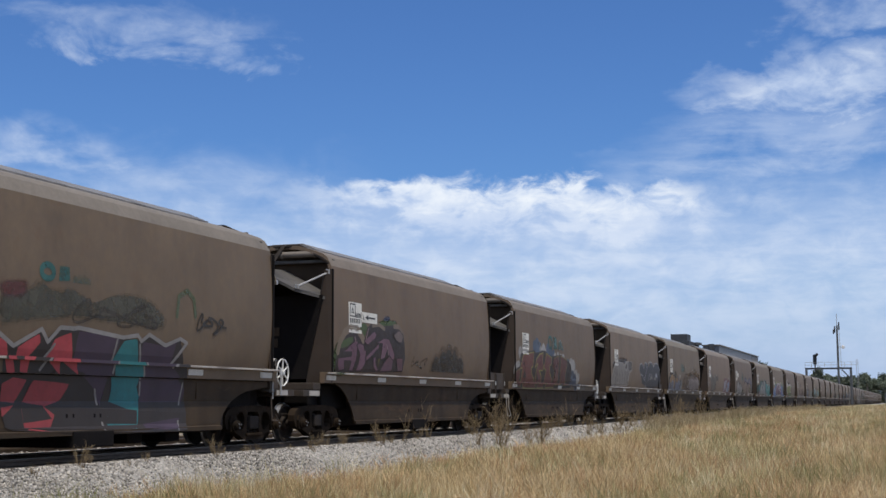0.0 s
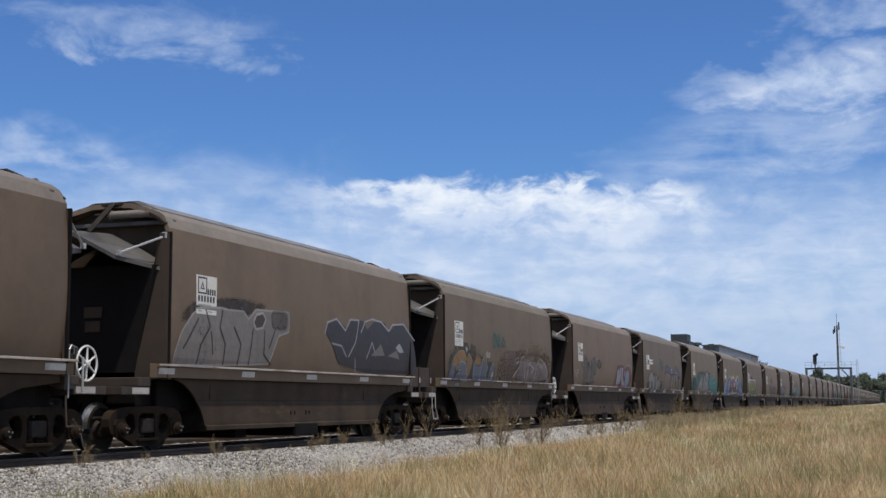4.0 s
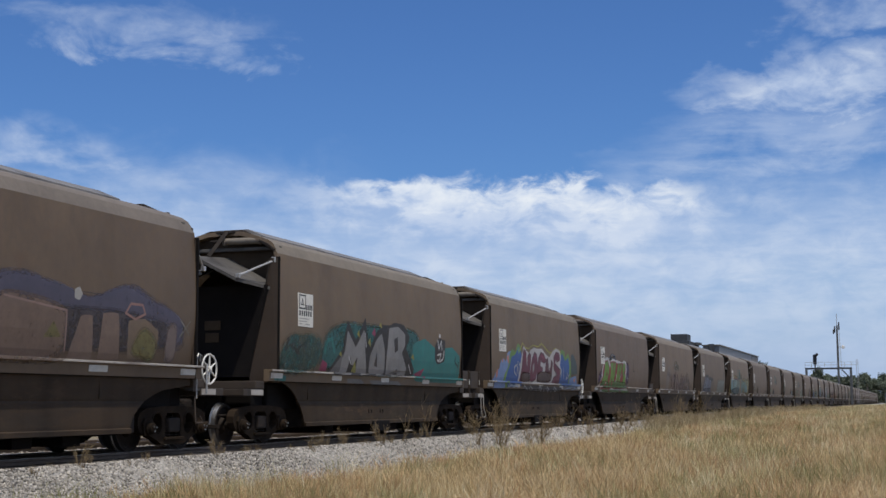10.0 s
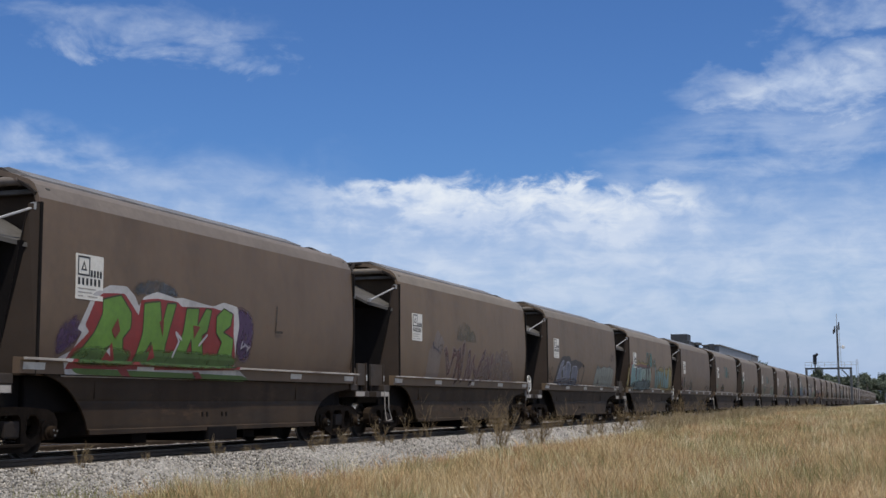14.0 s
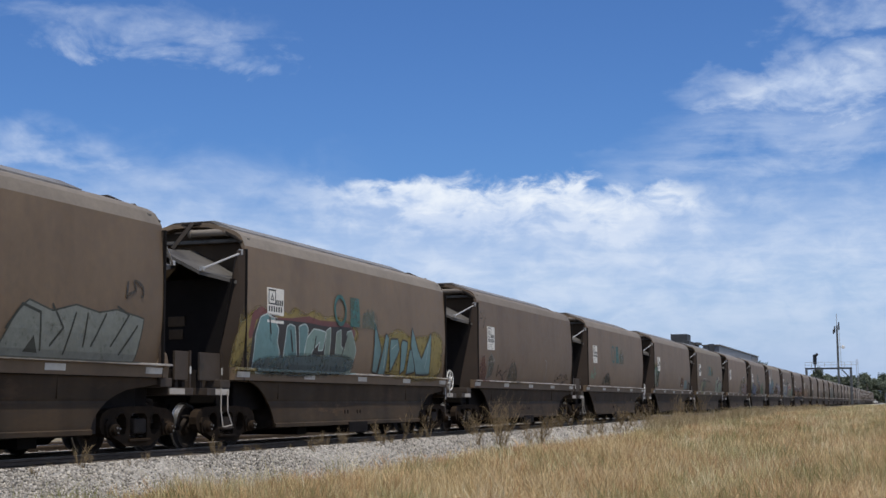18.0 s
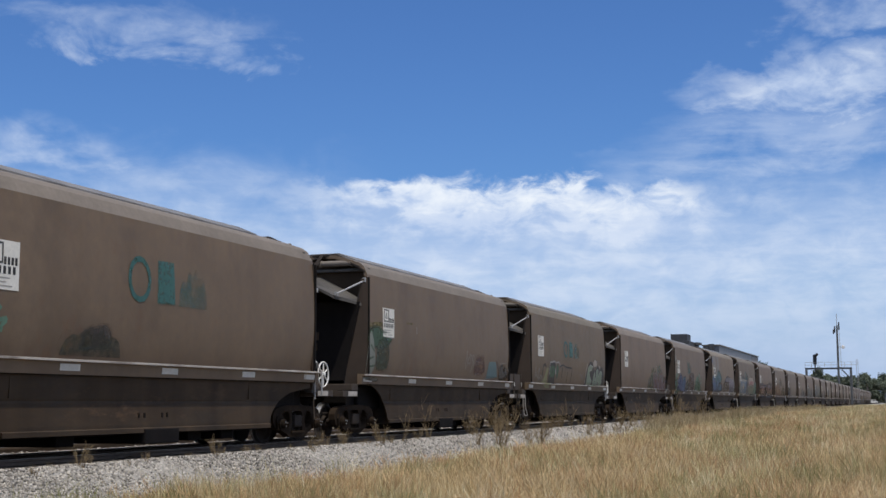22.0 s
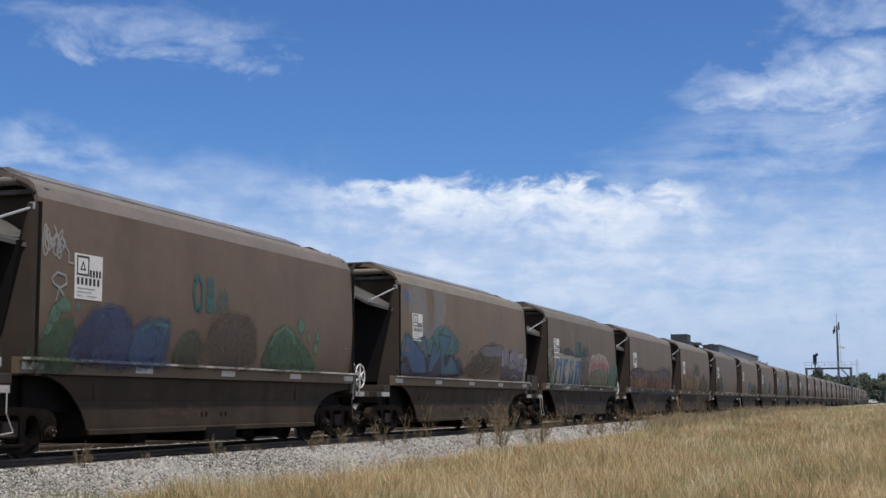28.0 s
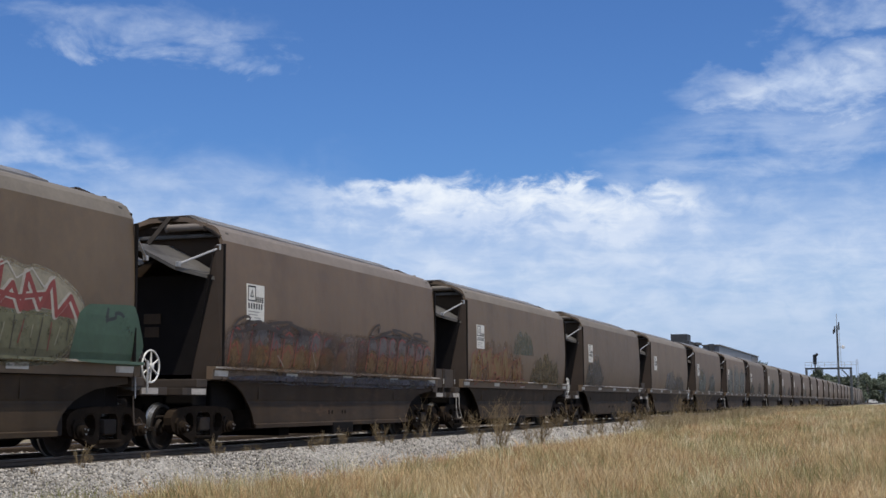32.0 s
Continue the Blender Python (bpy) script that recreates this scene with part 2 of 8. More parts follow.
def grass_material(name, dry, gold, green, at=(0.52, 0.66)):
    m = bpy.data.materials.new(name)
    m.use_nodes = True
    nt = m.node_tree
    N, L = nt.nodes.new, nt.links.new
    b = nt.nodes["Principled BSDF"]
    g, tc = N("ShaderNodeNewGeometry"), N("ShaderNodeTexCoord")
    ns = N("ShaderNodeTexNoise")
    ns.inputs["Scale"].default_value, ns.inputs["Detail"].default_value = 0.42, 5.0
    L(tc.outputs["Object"], ns.inputs["Vector"])
    r = N("ShaderNodeValToRGB")
    r.color_ramp.elements[0].color, r.color_ramp.elements[1].color = (*dry, 1), (*gold, 1)
    r.color_ramp.elements[0].position, r.color_ramp.elements[1].position = 0.34, 0.68
    nt2 = N("ShaderNodeTexNoise")
    nt2.inputs["Scale"].default_value, nt2.inputs["Detail"].default_value = 1.5, 4.0
    L(tc.outputs["Object"], nt2.inputs["Vector"])
    half = N("ShaderNodeMix")
    half.inputs[0].default_value = 0.6
    L(g.outputs["Random Per Island"], half.inputs[2]), L(nt2.outputs["Fac"], half.inputs[3])
    L(half.outputs[0], r.inputs[0])
    mr = N("ShaderNodeMapRange")
    mr.inputs[1].default_value, mr.inputs[2].default_value, mr.inputs[4].default_value = *at, 0.8
    L(ns.outputs["Fac"], mr.inputs[0])
    mx = N("ShaderNodeMix")
    mx.data_type = "RGBA"
    L(mr.outputs[0], mx.inputs[0]), L(r.outputs[0], mx.inputs[6])
    mx.inputs[7].default_value = (*green, 1)
    L(mx.outputs[2], b.inputs["Base Color"])
    b.inputs["Roughness"].default_value, b.inputs["Specular IOR Level"].default_value = 0.75, 0.25
    tr = N("ShaderNodeBsdfTranslucent")
    L(mx.outputs[2], tr.inputs[0])
    ms = N("ShaderNodeMixShader")
    ms.inputs[0].default_value = 0.25
    L(b.outputs[0], ms.inputs[1]), L(tr.outputs[0], ms.inputs[2])
    L(ms.outputs[0], nt.nodes["Material Output"].inputs[0])
    return m


M_GRASS = grass_material("dry_grass", (0.40, 0.270, 0.128), (0.79, 0.620, 0.350), (0.28, 0.25, 0.105), (0.50, 0.63))
M_RUSTGRASS = grass_material("rust_brown_grass", (0.38, 0.205, 0.100), (0.70, 0.46, 0.25), (0.46, 0.30, 0.145))
M_STRAW = grass_material("pale_straw", (0.62, 0.51, 0.31), (0.88, 0.78, 0.52), (0.52, 0.49, 0.22), (0.50, 0.64))
M_GREEN = grass_material("olive_green_grass", (0.16, 0.165, 0.065), (0.37, 0.345, 0.155), (0.24, 0.235, 0.088))
M_TALL = grass_material("brown_seeding_grass", (0.27, 0.205, 0.115), (0.50, 0.40, 0.235), (0.22, 0.20, 0.09))
M_WEED = grass_material("dry_weed", (0.19, 0.135, 0.075), (0.40, 0.30, 0.17), (0.22, 0.185, 0.105))


# ---------------------------------------------------------------- mesh helpers
def mesh_of(name, bm, mat, smooth=False):
    bmesh.ops.recalc_face_normals(bm, faces=bm.faces)
    me = bpy.data.meshes.new(name)
    bm.to_mesh(me)
    bm.free()
    for m in (mat if isinstance(mat, (list, tuple)) else [mat]):
        me.materials.append(m)
    if smooth:
        me.polygons.foreach_set("use_smooth", [True] * len(me.polygons))
        me.set_sharp_from_angle(angle=radians(35))
    return me


def part(name, bm, mat, parent, label="", smooth=False):
    """one mesh object under a thing or under a part"""
    ob = new(name, bm if isinstance(bm, bpy.types.Mesh) else mesh_of(name, bm, mat, smooth))
    ob.parent = parent
    if label:
        ob["label"] = label
    return ob


def thing(name, label, category, group="", kind="", loc=(0, 0, 0)):
    ob = new(name)
    ob.empty_display_size = 0.2
    ob.location = loc
    return tagged(ob, label, category, group, kind)


def add_box(bm, lo, hi, bevel=0.0, m=None):
    lo, hi = Vector(lo), Vector(hi)
    made = bmesh.ops.create_cube(bm, size=1.0, matrix=Matrix.Translation((lo + hi) / 2) @ Matrix.Diagonal((*(hi - lo), 1)))
    vs = made["verts"]
    if bevel:
        es = list({e for v in vs for e in v.link_edges})
        r = bmesh.ops.bevel(bm, geom=es, offset=bevel, segments=2, profile=0.6, affect="EDGES")
        vs = [v for v in bm.verts if v.is_valid and v in set(r["verts"]) | set(v2 for v2 in vs if v2.is_valid)]
    if m is not None:
        bmesh.ops.transform(bm, matrix=m, verts=[v for v in vs if v.is_valid])
    return bm


def box(lo, hi, bevel=0.0):
    return add_box(bmesh.new(), lo, hi, bevel)


def add_tube(bm, a, b, r, seg=8, r2=None):
    a, b = Vector(a), Vector(b)
    d = b - a
    m = Matrix.Translation((a + b) / 2) @ d.to_track_quat("Z", "Y").to_matrix().to_4x4()
    bmesh.ops.create_cone(bm, cap_ends=True, segments=seg, radius1=r, radius2=r if r2 is None else r2, depth=d.length, matrix=m)
    return bm


def tube(a, b, r, seg=8, r2=None):
    return add_tube(bmesh.new(), a, b, r, seg, r2)


def add_path(bm, pts, r, seg=6):
    for a, b in zip(pts, pts[1:]):
        add_tube(bm, a, b, r, seg)
    return bm


def loft(sections, closed=True, caps=True):
    """skin between rings of points"""
    bm = bmesh.new()
    rings = [[bm.verts.new(p) for p in s] for s in sections]
    for a, b in zip(rings, rings[1:]):
        n = len(a)
        for i in range(n if closed else n - 1):
            bm.faces.new((a[i], a[(i + 1) % n], b[(i + 1) % n], b[i]))
    if caps and closed:
        bm.faces.new(rings[0])
        bm.faces.new(rings[-1])
    return bm


def add_prism(bm, pts, axis, a, b):
    """a polygon of (u, v) pushed along an axis from a to b"""
    def at(u, v, w):
        return {"x": (w, u, v), "y": (u, w, v), "z": (u, v, w)}[axis]
    r0 = [bm.verts.new(at(u, v, a)) for u, v in pts]
    r1 = [bm.verts.new(at(u, v, b)) for u, v in pts]
    n = len(pts)
    for i in range(n):
        bm.faces.new((r0[i], r0[(i + 1) % n], r1[(i + 1) % n], r1[i]))
    bm.faces.new(r0)
    bm.faces.new(r1)
    return bm


def prism(pts, axis, a, b):
    return add_prism(bmesh.new(), pts, axis, a, b)


def add_lathe(bm, profile, centre, axis="x", seg=24):
    """rings of (along, radius) round an axis"""
    rings = []
    for w, r in profile:
        ring = []
        for i in range(seg):
            a = 2 * math.pi * i / seg
            u, v = r * math.cos(a), r * math.sin(a)
            p = {"x": (w, u, v), "y": (u, w, v), "z": (u, v, w)}[axis]
            ring.append(bm.verts.new(Vector(p) + Vector(centre)))
        rings.append(ring)
    for a, b in zip(rings, rings[1:]):
        for i in range(seg):
            bm.faces.new((a[i], a[(i + 1) % seg], b[(i + 1) % seg], b[i]))
    bm.faces.new(rings[0])
    bm.faces.new(rings[-1])
    return bm


def add_ring(bm, centre, big, small, seg=28, seg2=6):
    """a ring in the plane across x"""
    rings = []
    for i in range(seg):
        a = 2 * math.pi * i / seg
        c, s = math.cos(a), math.sin(a)
        rings.append([bm.verts.new(Vector(centre) + Vector((small * math.sin(2 * math.pi * j / seg2),
                                                             (big + small * math.cos(2 * math.pi * j / seg2)) * c,
                                                             (big + small * math.cos(2 * math.pi * j / seg2)) * s))) for j in range(seg2)])
    for i in range(seg):
        a, b = rings[i], rings[(i + 1) % seg]
        for j in range(seg2):
            bm.faces.new((a[j], a[(j + 1) % seg2], b[(j + 1) % seg2], b[j]))
    return bm


# ---------------------------------------------------------------- ground, ballast, track
RAIL_Z = 0.67          # top of the rails over the field
TRACK_X = (-14.0, -18.1)
GAUGE = 1.435


def field_rise(y):
    """the field climbs a little away from the near end"""
    k = min(1.0, max(0.0, (y - 30) / 80))
    return 0.34 * k * k * (3 - 2 * k)


def bank_height(x):
    """the cross-section of field, ballast and formation"""
    pts = ((-60, 0.0), (-22.5, 0.0), (-20.9, 0.50), (-12.05, 0.585), (-11.1, 0.02), (-10.3, 0.0), (60, 0.0))
    for (x0, z0), (x1, z1) in zip(pts, pts[1:]):
        if x0 <= x <= x1:
            return z0 + (z1 - z0) * (x - x0) / (x1 - x0)
    return 0.0


def build_ground():
    xs = [-4000, -1500, -600, -200, -60, -22.6, -21.7, -20.9] + [-20.3 + 0.55 * i for i in range(15)] + \
         [-12.05, -11.75, -11.4, -11.1, -10.7, -10.3, -8, -5, -2, 1, 5, 15, 60, 200, 600, 1500, 4000]
    ys = [-4000, -1000, -300, -60, 0] + [8 + 1.5 * i for i in range(60)] + [100 + 10 * i for i in range(60)] + [760, 1000, 1600, 2600, 4000]
    bm = bmesh.new()
    grid = []
    for y in ys:
        row = []
        for x in xs:
            z = bank_height(x)
            if -12.1 < x < 60 and 0 < y < 700:
                z += 0.035 * noise.noise((x * 0.9, y * 0.5, 0)) + (0.06 * noise.noise((x * 0.2, y * 0.12, 4)) if x > -10.5 else 0)
            if -10.9 < x < 60:
                z += field_rise(y)
            row.append(bm.verts.new((x, y, z)))
        grid.append(row)
    for a, b in zip(grid, grid[1:]):
        for i in range(len(a) - 1):
            f = bm.faces.new((a[i], a[i + 1], b[i + 1], b[i]))
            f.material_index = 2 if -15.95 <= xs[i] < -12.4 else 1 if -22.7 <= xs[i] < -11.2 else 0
    ob = new("ground", mesh_of("ground", bm, [M_SOIL, M_BALLAST, M_DARKBED]))
    return tagged(ob, "dry field with a crushed granite railway embankment", "ground", kind="structure")


build_ground()


def rail_profile(x, z):
    half = ((0.0, 0.0), (0.034, -0.004), (0.036, -0.036), (0.010, -0.05), (0.009, -0.13), (0.065, -0.148), (0.065, -0.16))
    right = [(x + a, z + b) for a, b in half]
    left = [(x - a, z + b) for a, b in half[1:]][::-1]
    return right + left


for k, tx in enumerate(TRACK_X):
    track = thing("railway_track", "straight rusty rails on concrete sleepers in pale ballast", "railway track", "parallel tracks", kind="structure")
    for side in (-1, 1):
        part("rail", prism(rail_profile(tx + side * (GAUGE / 2 + 0.036), RAIL_Z), "y", -60, 900), M_RAIL, track, "brown rusted steel rail")
        x = tx + side * (GAUGE / 2 + 0.036)
        part("running_surface", box((x - 0.026, -60, RAIL_Z - 0.002), (x + 0.026, 900, RAIL_Z + 0.002)), M_TREAD, track, "bright worn top of the rail")
    if k == 0:
        bm = bmesh.new()
        add_box(bm, (-1.2, -0.12, -0.20), (1.2, 0.12, -0.0), 0.015)
        sleeper_mesh = mesh_of("sleeper", bm, M_SLEEPER)
        for i in range(150):
            part("sleeper", sleeper_mesh, None, track).location = (tx, 8 + 0.65 * i, RAIL_Z - 0.165)


# ---------------------------------------------------------------- hopper wagons
PITCH, BODY, HALF = 15.425, 12.40, 1.45
WHEEL_R = 0.43


SIDE = ((-0.150, 1.30), (-0.104, 1.50), (-0.062, 1.70), (-0.026, 2.00), (-0.003, 2.32), (0.007, 2.66), (0.002, 3.02), (-0.012, 3.40), (-0.034, 3.78), (-0.058, 4.06))


def side_x(z):
    """how far the barrelled side stands out at a height"""
    for (a, b), (c, d) in zip(SIDE, SIDE[1:]):
        if z <= d:
            return HALF + a + (c - a) * (z - b) / (d - b)
    return HALF - 0.058


def body_section(y, lean=0.0, grow=1.0):
    """the shell's section above the side rail at one place along the wagon"""
    pts = [(x + HALF, z) for x, z in SIDE] + [(HALF - 0.115, 4.185), (HALF - 0.175, 4.285), (HALF - 0.29, 4.365),
           (0.85, 4.47), (0.42, 4.60), (0.0, 4.63)]
    ring = [(x * grow, y + lean * max(0.0, min(1.0, (HALF - x) / HALF)), z) for x, z in pts]
    return ring + [(-x, yy, z) for x, yy, z in ring[-2::-1]]


SKIRT = ((1.345, 1.335), (1.340, 1.20), (1.318, 0.935), (1.308, 0.905), (1.322, 0.865), (1.345, 0.50), (1.345, 0.445), (1.392, 0.430), (1.392, 0.355))


def skirt_x(z):
    """how far the hopper's folded lower side stands out at a height"""
    for (a, b), (c, d) in zip(SKIRT, SKIRT[1:]):
        if z >= d:
            return a + (c - a) * min(1.0, max(0.0, (z - b) / (d - b)))
    return SKIRT[-1][0]


def arch(z, reach, high):
    """how far the bogie arch cuts into the skirt at a height"""
    k = min(1.0, max(0.0, (z - 0.30) / high))
    return 0.04 + reach * math.sqrt(1 - k * k)


def skirt(s):
    """the folded lower side of one flank with an arch over each bogie"""
    zs = sorted({z for _, z in SKIRT} | {1.30, 1.26, 1.10, 1.02, 0.78, 0.68, 0.58}, reverse=True)
    rings = []
    for z in zs:
        x, a, b = skirt_x(z), arch(z, 1.50, 1.03), arch(z, 2.05, 0.90)
        rings.append([(s * x, a, z), (s * x, BODY - b, z), (s * (x - 0.035), BODY - b, z), (s * (x - 0.035), a, z)])
    return loft(rings)


def pierced(outer, holes, lo, hi):
    """a plate across x with an outline and openings that go through it"""
    bm = bmesh.new()
    sheets = []
    for x in (lo, hi):
        loops = [[bm.verts.new((x, y, z)) for y, z in ring] for ring in [outer] + holes]
        edges = [bm.edges.new((r[k], r[(k + 1) % len(r)])) for r in loops for k in range(len(r))]
        bmesh.ops.triangle_fill(bm, use_beauty=True, use_dissolve=False, edges=edges)
        sheets.append(loops)
    for a, b in zip(*sheets):
        for k in range(len(a)):
            bm.faces.new((a[k], a[(k + 1) % len(a)], b[(k + 1) % len(b)], b[k]))
    return bm


def build_bogie(w, yc, far=False):
    half = [(1.14, 0.36), (1.20, 0.47), (1.20, 0.60), (1.12, 0.705), (0.94, 0.775), (0.60, 0.80), (0.36, 0.815)]
    under = [(0.30, 0.115), (0.40, 0.13), (0.55, 0.20), (0.80, 0.285), (1.00, 0.30)]
    outer = [(yc + y, z) for y, z in under + half] + [(yc - y, z) for y, z in (under + half)[::-1]]
    window = [(0.70, 0.40), (0.745, 0.52), (0.72, 0.63), (0.62, 0.695), (0.48, 0.70), (0.40, 0.62), (0.38, 0.45), (0.43, 0.34), (0.54, 0.31)]
    holes = [[(yc + y, z) for y, z in window], [(yc - y, z) for y, z in window[::-1]],
             [(yc - 0.27, 0.25), (yc + 0.27, 0.25), (yc + 0.27, 0.62), (yc + 0.20, 0.69), (yc - 0.20, 0.69), (yc - 0.27, 0.62)]]
    for s in (1, -1):
        xo = s * 1.00
        lo, hi = min(xo, xo + s * 0.16), max(xo, xo + s * 0.16)
        frame_ob = part("side_frame", pierced(outer, holes if s > 0 else [], lo, hi), M_FRAME if s > 0 else M_STEEL, w, "cast steel bogie side frame" if s > 0 else "")
        if s < 0:
            continue
        for k in (-1, 1) if not far else ():
            # rolled flange round each window and the pedestal jaw
            part("window_flange", add_path(bmesh.new(), [(hi - 0.005, yc + k * y, z) for y, z in window[:7]], 0.022, 5), M_FRAME, frame_ob)
            part("pedestal_jaw", prism([(yc + k * y, z) for y, z in ((0.76, 0.30), (0.72, 0.52), (0.80, 0.60), (1.02, 0.60), (1.08, 0.50), (1.04, 0.30))], "x", hi, hi + 0.045), M_FRAME, frame_ob)
        for k in (-0.13, 0.13) if not far else ():
            coil = bmesh.new()
            for n in range(5):
                add_lathe(coil, [(0.27 + 0.05 * n, 0.085), (0.285 + 0.05 * n, 0.11), (0.30 + 0.05 * n, 0.085)], (hi - 0.10, yc + k, 0), "z", 12)
            part("spring", coil, M_STEEL, frame_ob)
        part("spring_seat", box((lo - 0.02, yc - 0.33, 0.20), (hi + 0.05, yc + 0.33, 0.255), 0.012), M_FRAME, frame_ob)
        for y in (-0.9, 0.9):
            cap = part("bearing_cap", add_lathe(bmesh.new(), [(0.0, 0.125), (0.05, 0.125), (0.06, 0.10), (0.12, 0.095), (0.14, 0.06), (0.14, 0.02)], (hi + 0.03, yc + y, 0.42), "x", 16), M_FRAME, frame_ob)
            for k in range(3) if not far else ():
                a = radians(120 * k + 20)
                part("bolt", tube((hi + 0.165, yc + y + 0.05 * math.cos(a), 0.42 + 0.05 * math.sin(a)), (hi + 0.185, yc + y + 0.05 * math.cos(a), 0.42 + 0.05 * math.sin(a)), 0.016, 6), M_TREAD, cap)
    if not far:
        part("brake_rod", add_path(bmesh.new(), [(0.86, yc - 1.25, 0.62), (0.86, yc + 1.25, 0.62)], 0.022, 6), M_STEEL, w)
        part("brake_beam", box((-0.9, yc - 1.38, 0.36), (0.9, yc - 1.29, 0.44), 0.01), M_STEEL, w)
    part("bolster", box((-1.2, yc - 0.19, 0.34), (1.2, yc + 0.19, 0.60), 0.03), M_STEEL, w)
    sets = []
    for y in (-0.9, 0.9):
        ws = part("wheelset", tube((-1.05, 0, 0), (1.05, 0, 0), 0.075, 12), M_STEEL, w)
        ws.location = (0, yc + y, WHEEL_R)
        for s in (-1, 1):
            prof = [(0.68, 0.14), (0.68, 0.36), (0.675, 0.455), (0.70, 0.458), (0.712, WHEEL_R + 0.004), (0.80, WHEEL_R - 0.004), (0.805, 0.37), (0.745, 0.33), (0.735, 0.17), (0.82, 0.13), (0.83, 0.08)]
            bm = add_lathe(bmesh.new(), [(s * a, r) for a, r in prof], (0, 0, 0), "x", 32)
            bm.faces.ensure_lookup_table()
            me = mesh_of("wheel", bm, [M_STEEL, M_TREAD], True)
            for p in me.polygons:
                c = p.center
                if math.hypot(c.y, c.z) > 0.424:
                    p.material_index = 1
            part("wheel", me, None, ws, "dark wheel with a bright worn tread")
        sets.append(ws)
    return sets


def build_end(w, y0, d, wheel_end, near_boxes, steps, far=False):
    """one end; y0: the side sheets' edge, d: the way out of the wagon"""
    def Y(v):
        return y0 + d * v
    zt, zb, ht, hb, yo = 3.36, 1.42, 1.28, 0.92, 0.28
    # dark slope sheet and its brown flanks
    bm = bmesh.new()
    vs = [bm.verts.new(p) for p in ((-ht, Y(yo), zt), (ht, Y(yo), zt), (hb, Y(yo), zb), (-hb, Y(yo), zb))]
    bm.faces.new(vs)
    back = [bm.verts.new(p) for p in ((-ht, Y(-0.05), zt), (ht, Y(-0.05), zt), (hb, Y(-0.05), zb), (-hb, Y(-0.05), zb))]
    for i in range(4):
        bm.faces.new((vs[i], vs[(i + 1) % 4], back[(i + 1) % 4], back[i]))
    bm.faces.new(back)
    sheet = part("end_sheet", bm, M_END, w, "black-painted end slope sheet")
    part("number_board", box((-0.16, Y(yo), 2.42) if d > 0 else (-0.16, Y(yo) - 0.03, 2.42), (0.22, Y(yo) + 0.03, 2.62) if d > 0 else (0.22, Y(yo), 2.62), 0.008), M_SKIRT, sheet)
    part("number_board", box((-0.14, min(Y(yo), Y(yo + 0.02)), 2.16), (0.18, max(Y(yo), Y(yo + 0.02)), 2.36), 0.006), M_SKIRT, sheet)
    for s in (1, -1):
        bm = bmesh.new()
        a = [(s * (HALF - 0.01), Y(0.0), 3.95), (s * (HALF - 0.01), Y(0.0), 1.30), (s * (hb + 0.01), Y(yo + 0.01), 1.30), (s * (hb + 0.01), Y(yo + 0.01), zb), (s * (ht + 0.01), Y(yo + 0.01), zt),
             (s * (ht + 0.02), Y(0.12), 3.95)]
        b = [(x - s * 0.05, y - d * 0.06, z) for x, y, z in a]
        ra, rb = [bm.verts.new(p) for p in a], [bm.verts.new(p) for p in b]
        bm.faces.new(ra), bm.faces.new(rb)
        for i in range(6):
            bm.faces.new((ra[i], ra[(i + 1) % 6], rb[(i + 1) % 6], rb[i]))
        # the flank's shade is in its colour
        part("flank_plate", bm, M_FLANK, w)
        if s > 0:
            ya, yb = sorted((Y(-0.035), Y(0.012)))
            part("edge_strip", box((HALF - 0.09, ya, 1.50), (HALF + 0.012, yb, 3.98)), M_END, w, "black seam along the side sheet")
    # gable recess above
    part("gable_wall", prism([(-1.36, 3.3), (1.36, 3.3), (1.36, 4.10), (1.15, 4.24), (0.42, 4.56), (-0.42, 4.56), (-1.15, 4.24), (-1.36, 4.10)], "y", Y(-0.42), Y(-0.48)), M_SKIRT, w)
    part("cross_bar", add_box(bmesh.new(), (-1.32, min(Y(-0.40), Y(-0.28)), 4.17), (1.32, max(Y(-0.40), Y(-0.28)), 4.25), 0.02), M_AWNING, w)
    cyl = part("air_cylinder", add_lathe(bmesh.new(), [(0.0, 0.03), (0.0, 0.092), (0.05, 0.092), (0.06, 0.074), (0.85, 0.074), (0.86, 0.092), (0.92, 0.092), (0.92, 0.03)], (0, Y(-0.22), 4.38), "x", 14), M_ROOF, w, "dusty grey air cylinder", True)
    part("rod", tube((-0.35, Y(-0.25), 4.40), (0.12, Y(-0.25), 4.40), 0.03), M_STEEL, cyl)
    part("strut", add_path(bmesh.new(), [(0.02, Y(-0.28), 4.60), (-0.02, Y(0.45), 3.98)], 0.055, 4), M_STEEL, w)
    part("roof_end_beam", add_path(bmesh.new(), [(1.33, Y(-0.04), 4.12), (1.15, Y(-0.08), 4.25), (0.42, Y(-0.33), 4.60), (-0.42, Y(-0.33), 4.60), (-1.15, Y(-0.08), 4.25), (-1.33, Y(-0.04), 4.12)], 0.045, 6), M_STEEL, w)
    for s in (1, -1):
        # pitched awning over the end sheet
        a = [(0, Y(-0.45), 4.05), (s * 1.34, Y(-0.2), 3.36), (s * 1.30, Y(0.10), 3.33), (s * 0.95, Y(1.02), 3.46), (0, Y(1.08), 3.95)]
        b = [(x, y, z - 0.07) for x, y, z in a]
        bm = bmesh.new()
        ra, rb = [bm.verts.new(p) for p in a], [bm.verts.new(p) for p in b]
        bm.faces.new(ra), bm.faces.new(rb)
        for i in range(5):
            bm.faces.new((ra[i], ra[(i + 1) % 5], rb[(i + 1) % 5], rb[i]))
        part("awning", bm, M_AWNING, w)
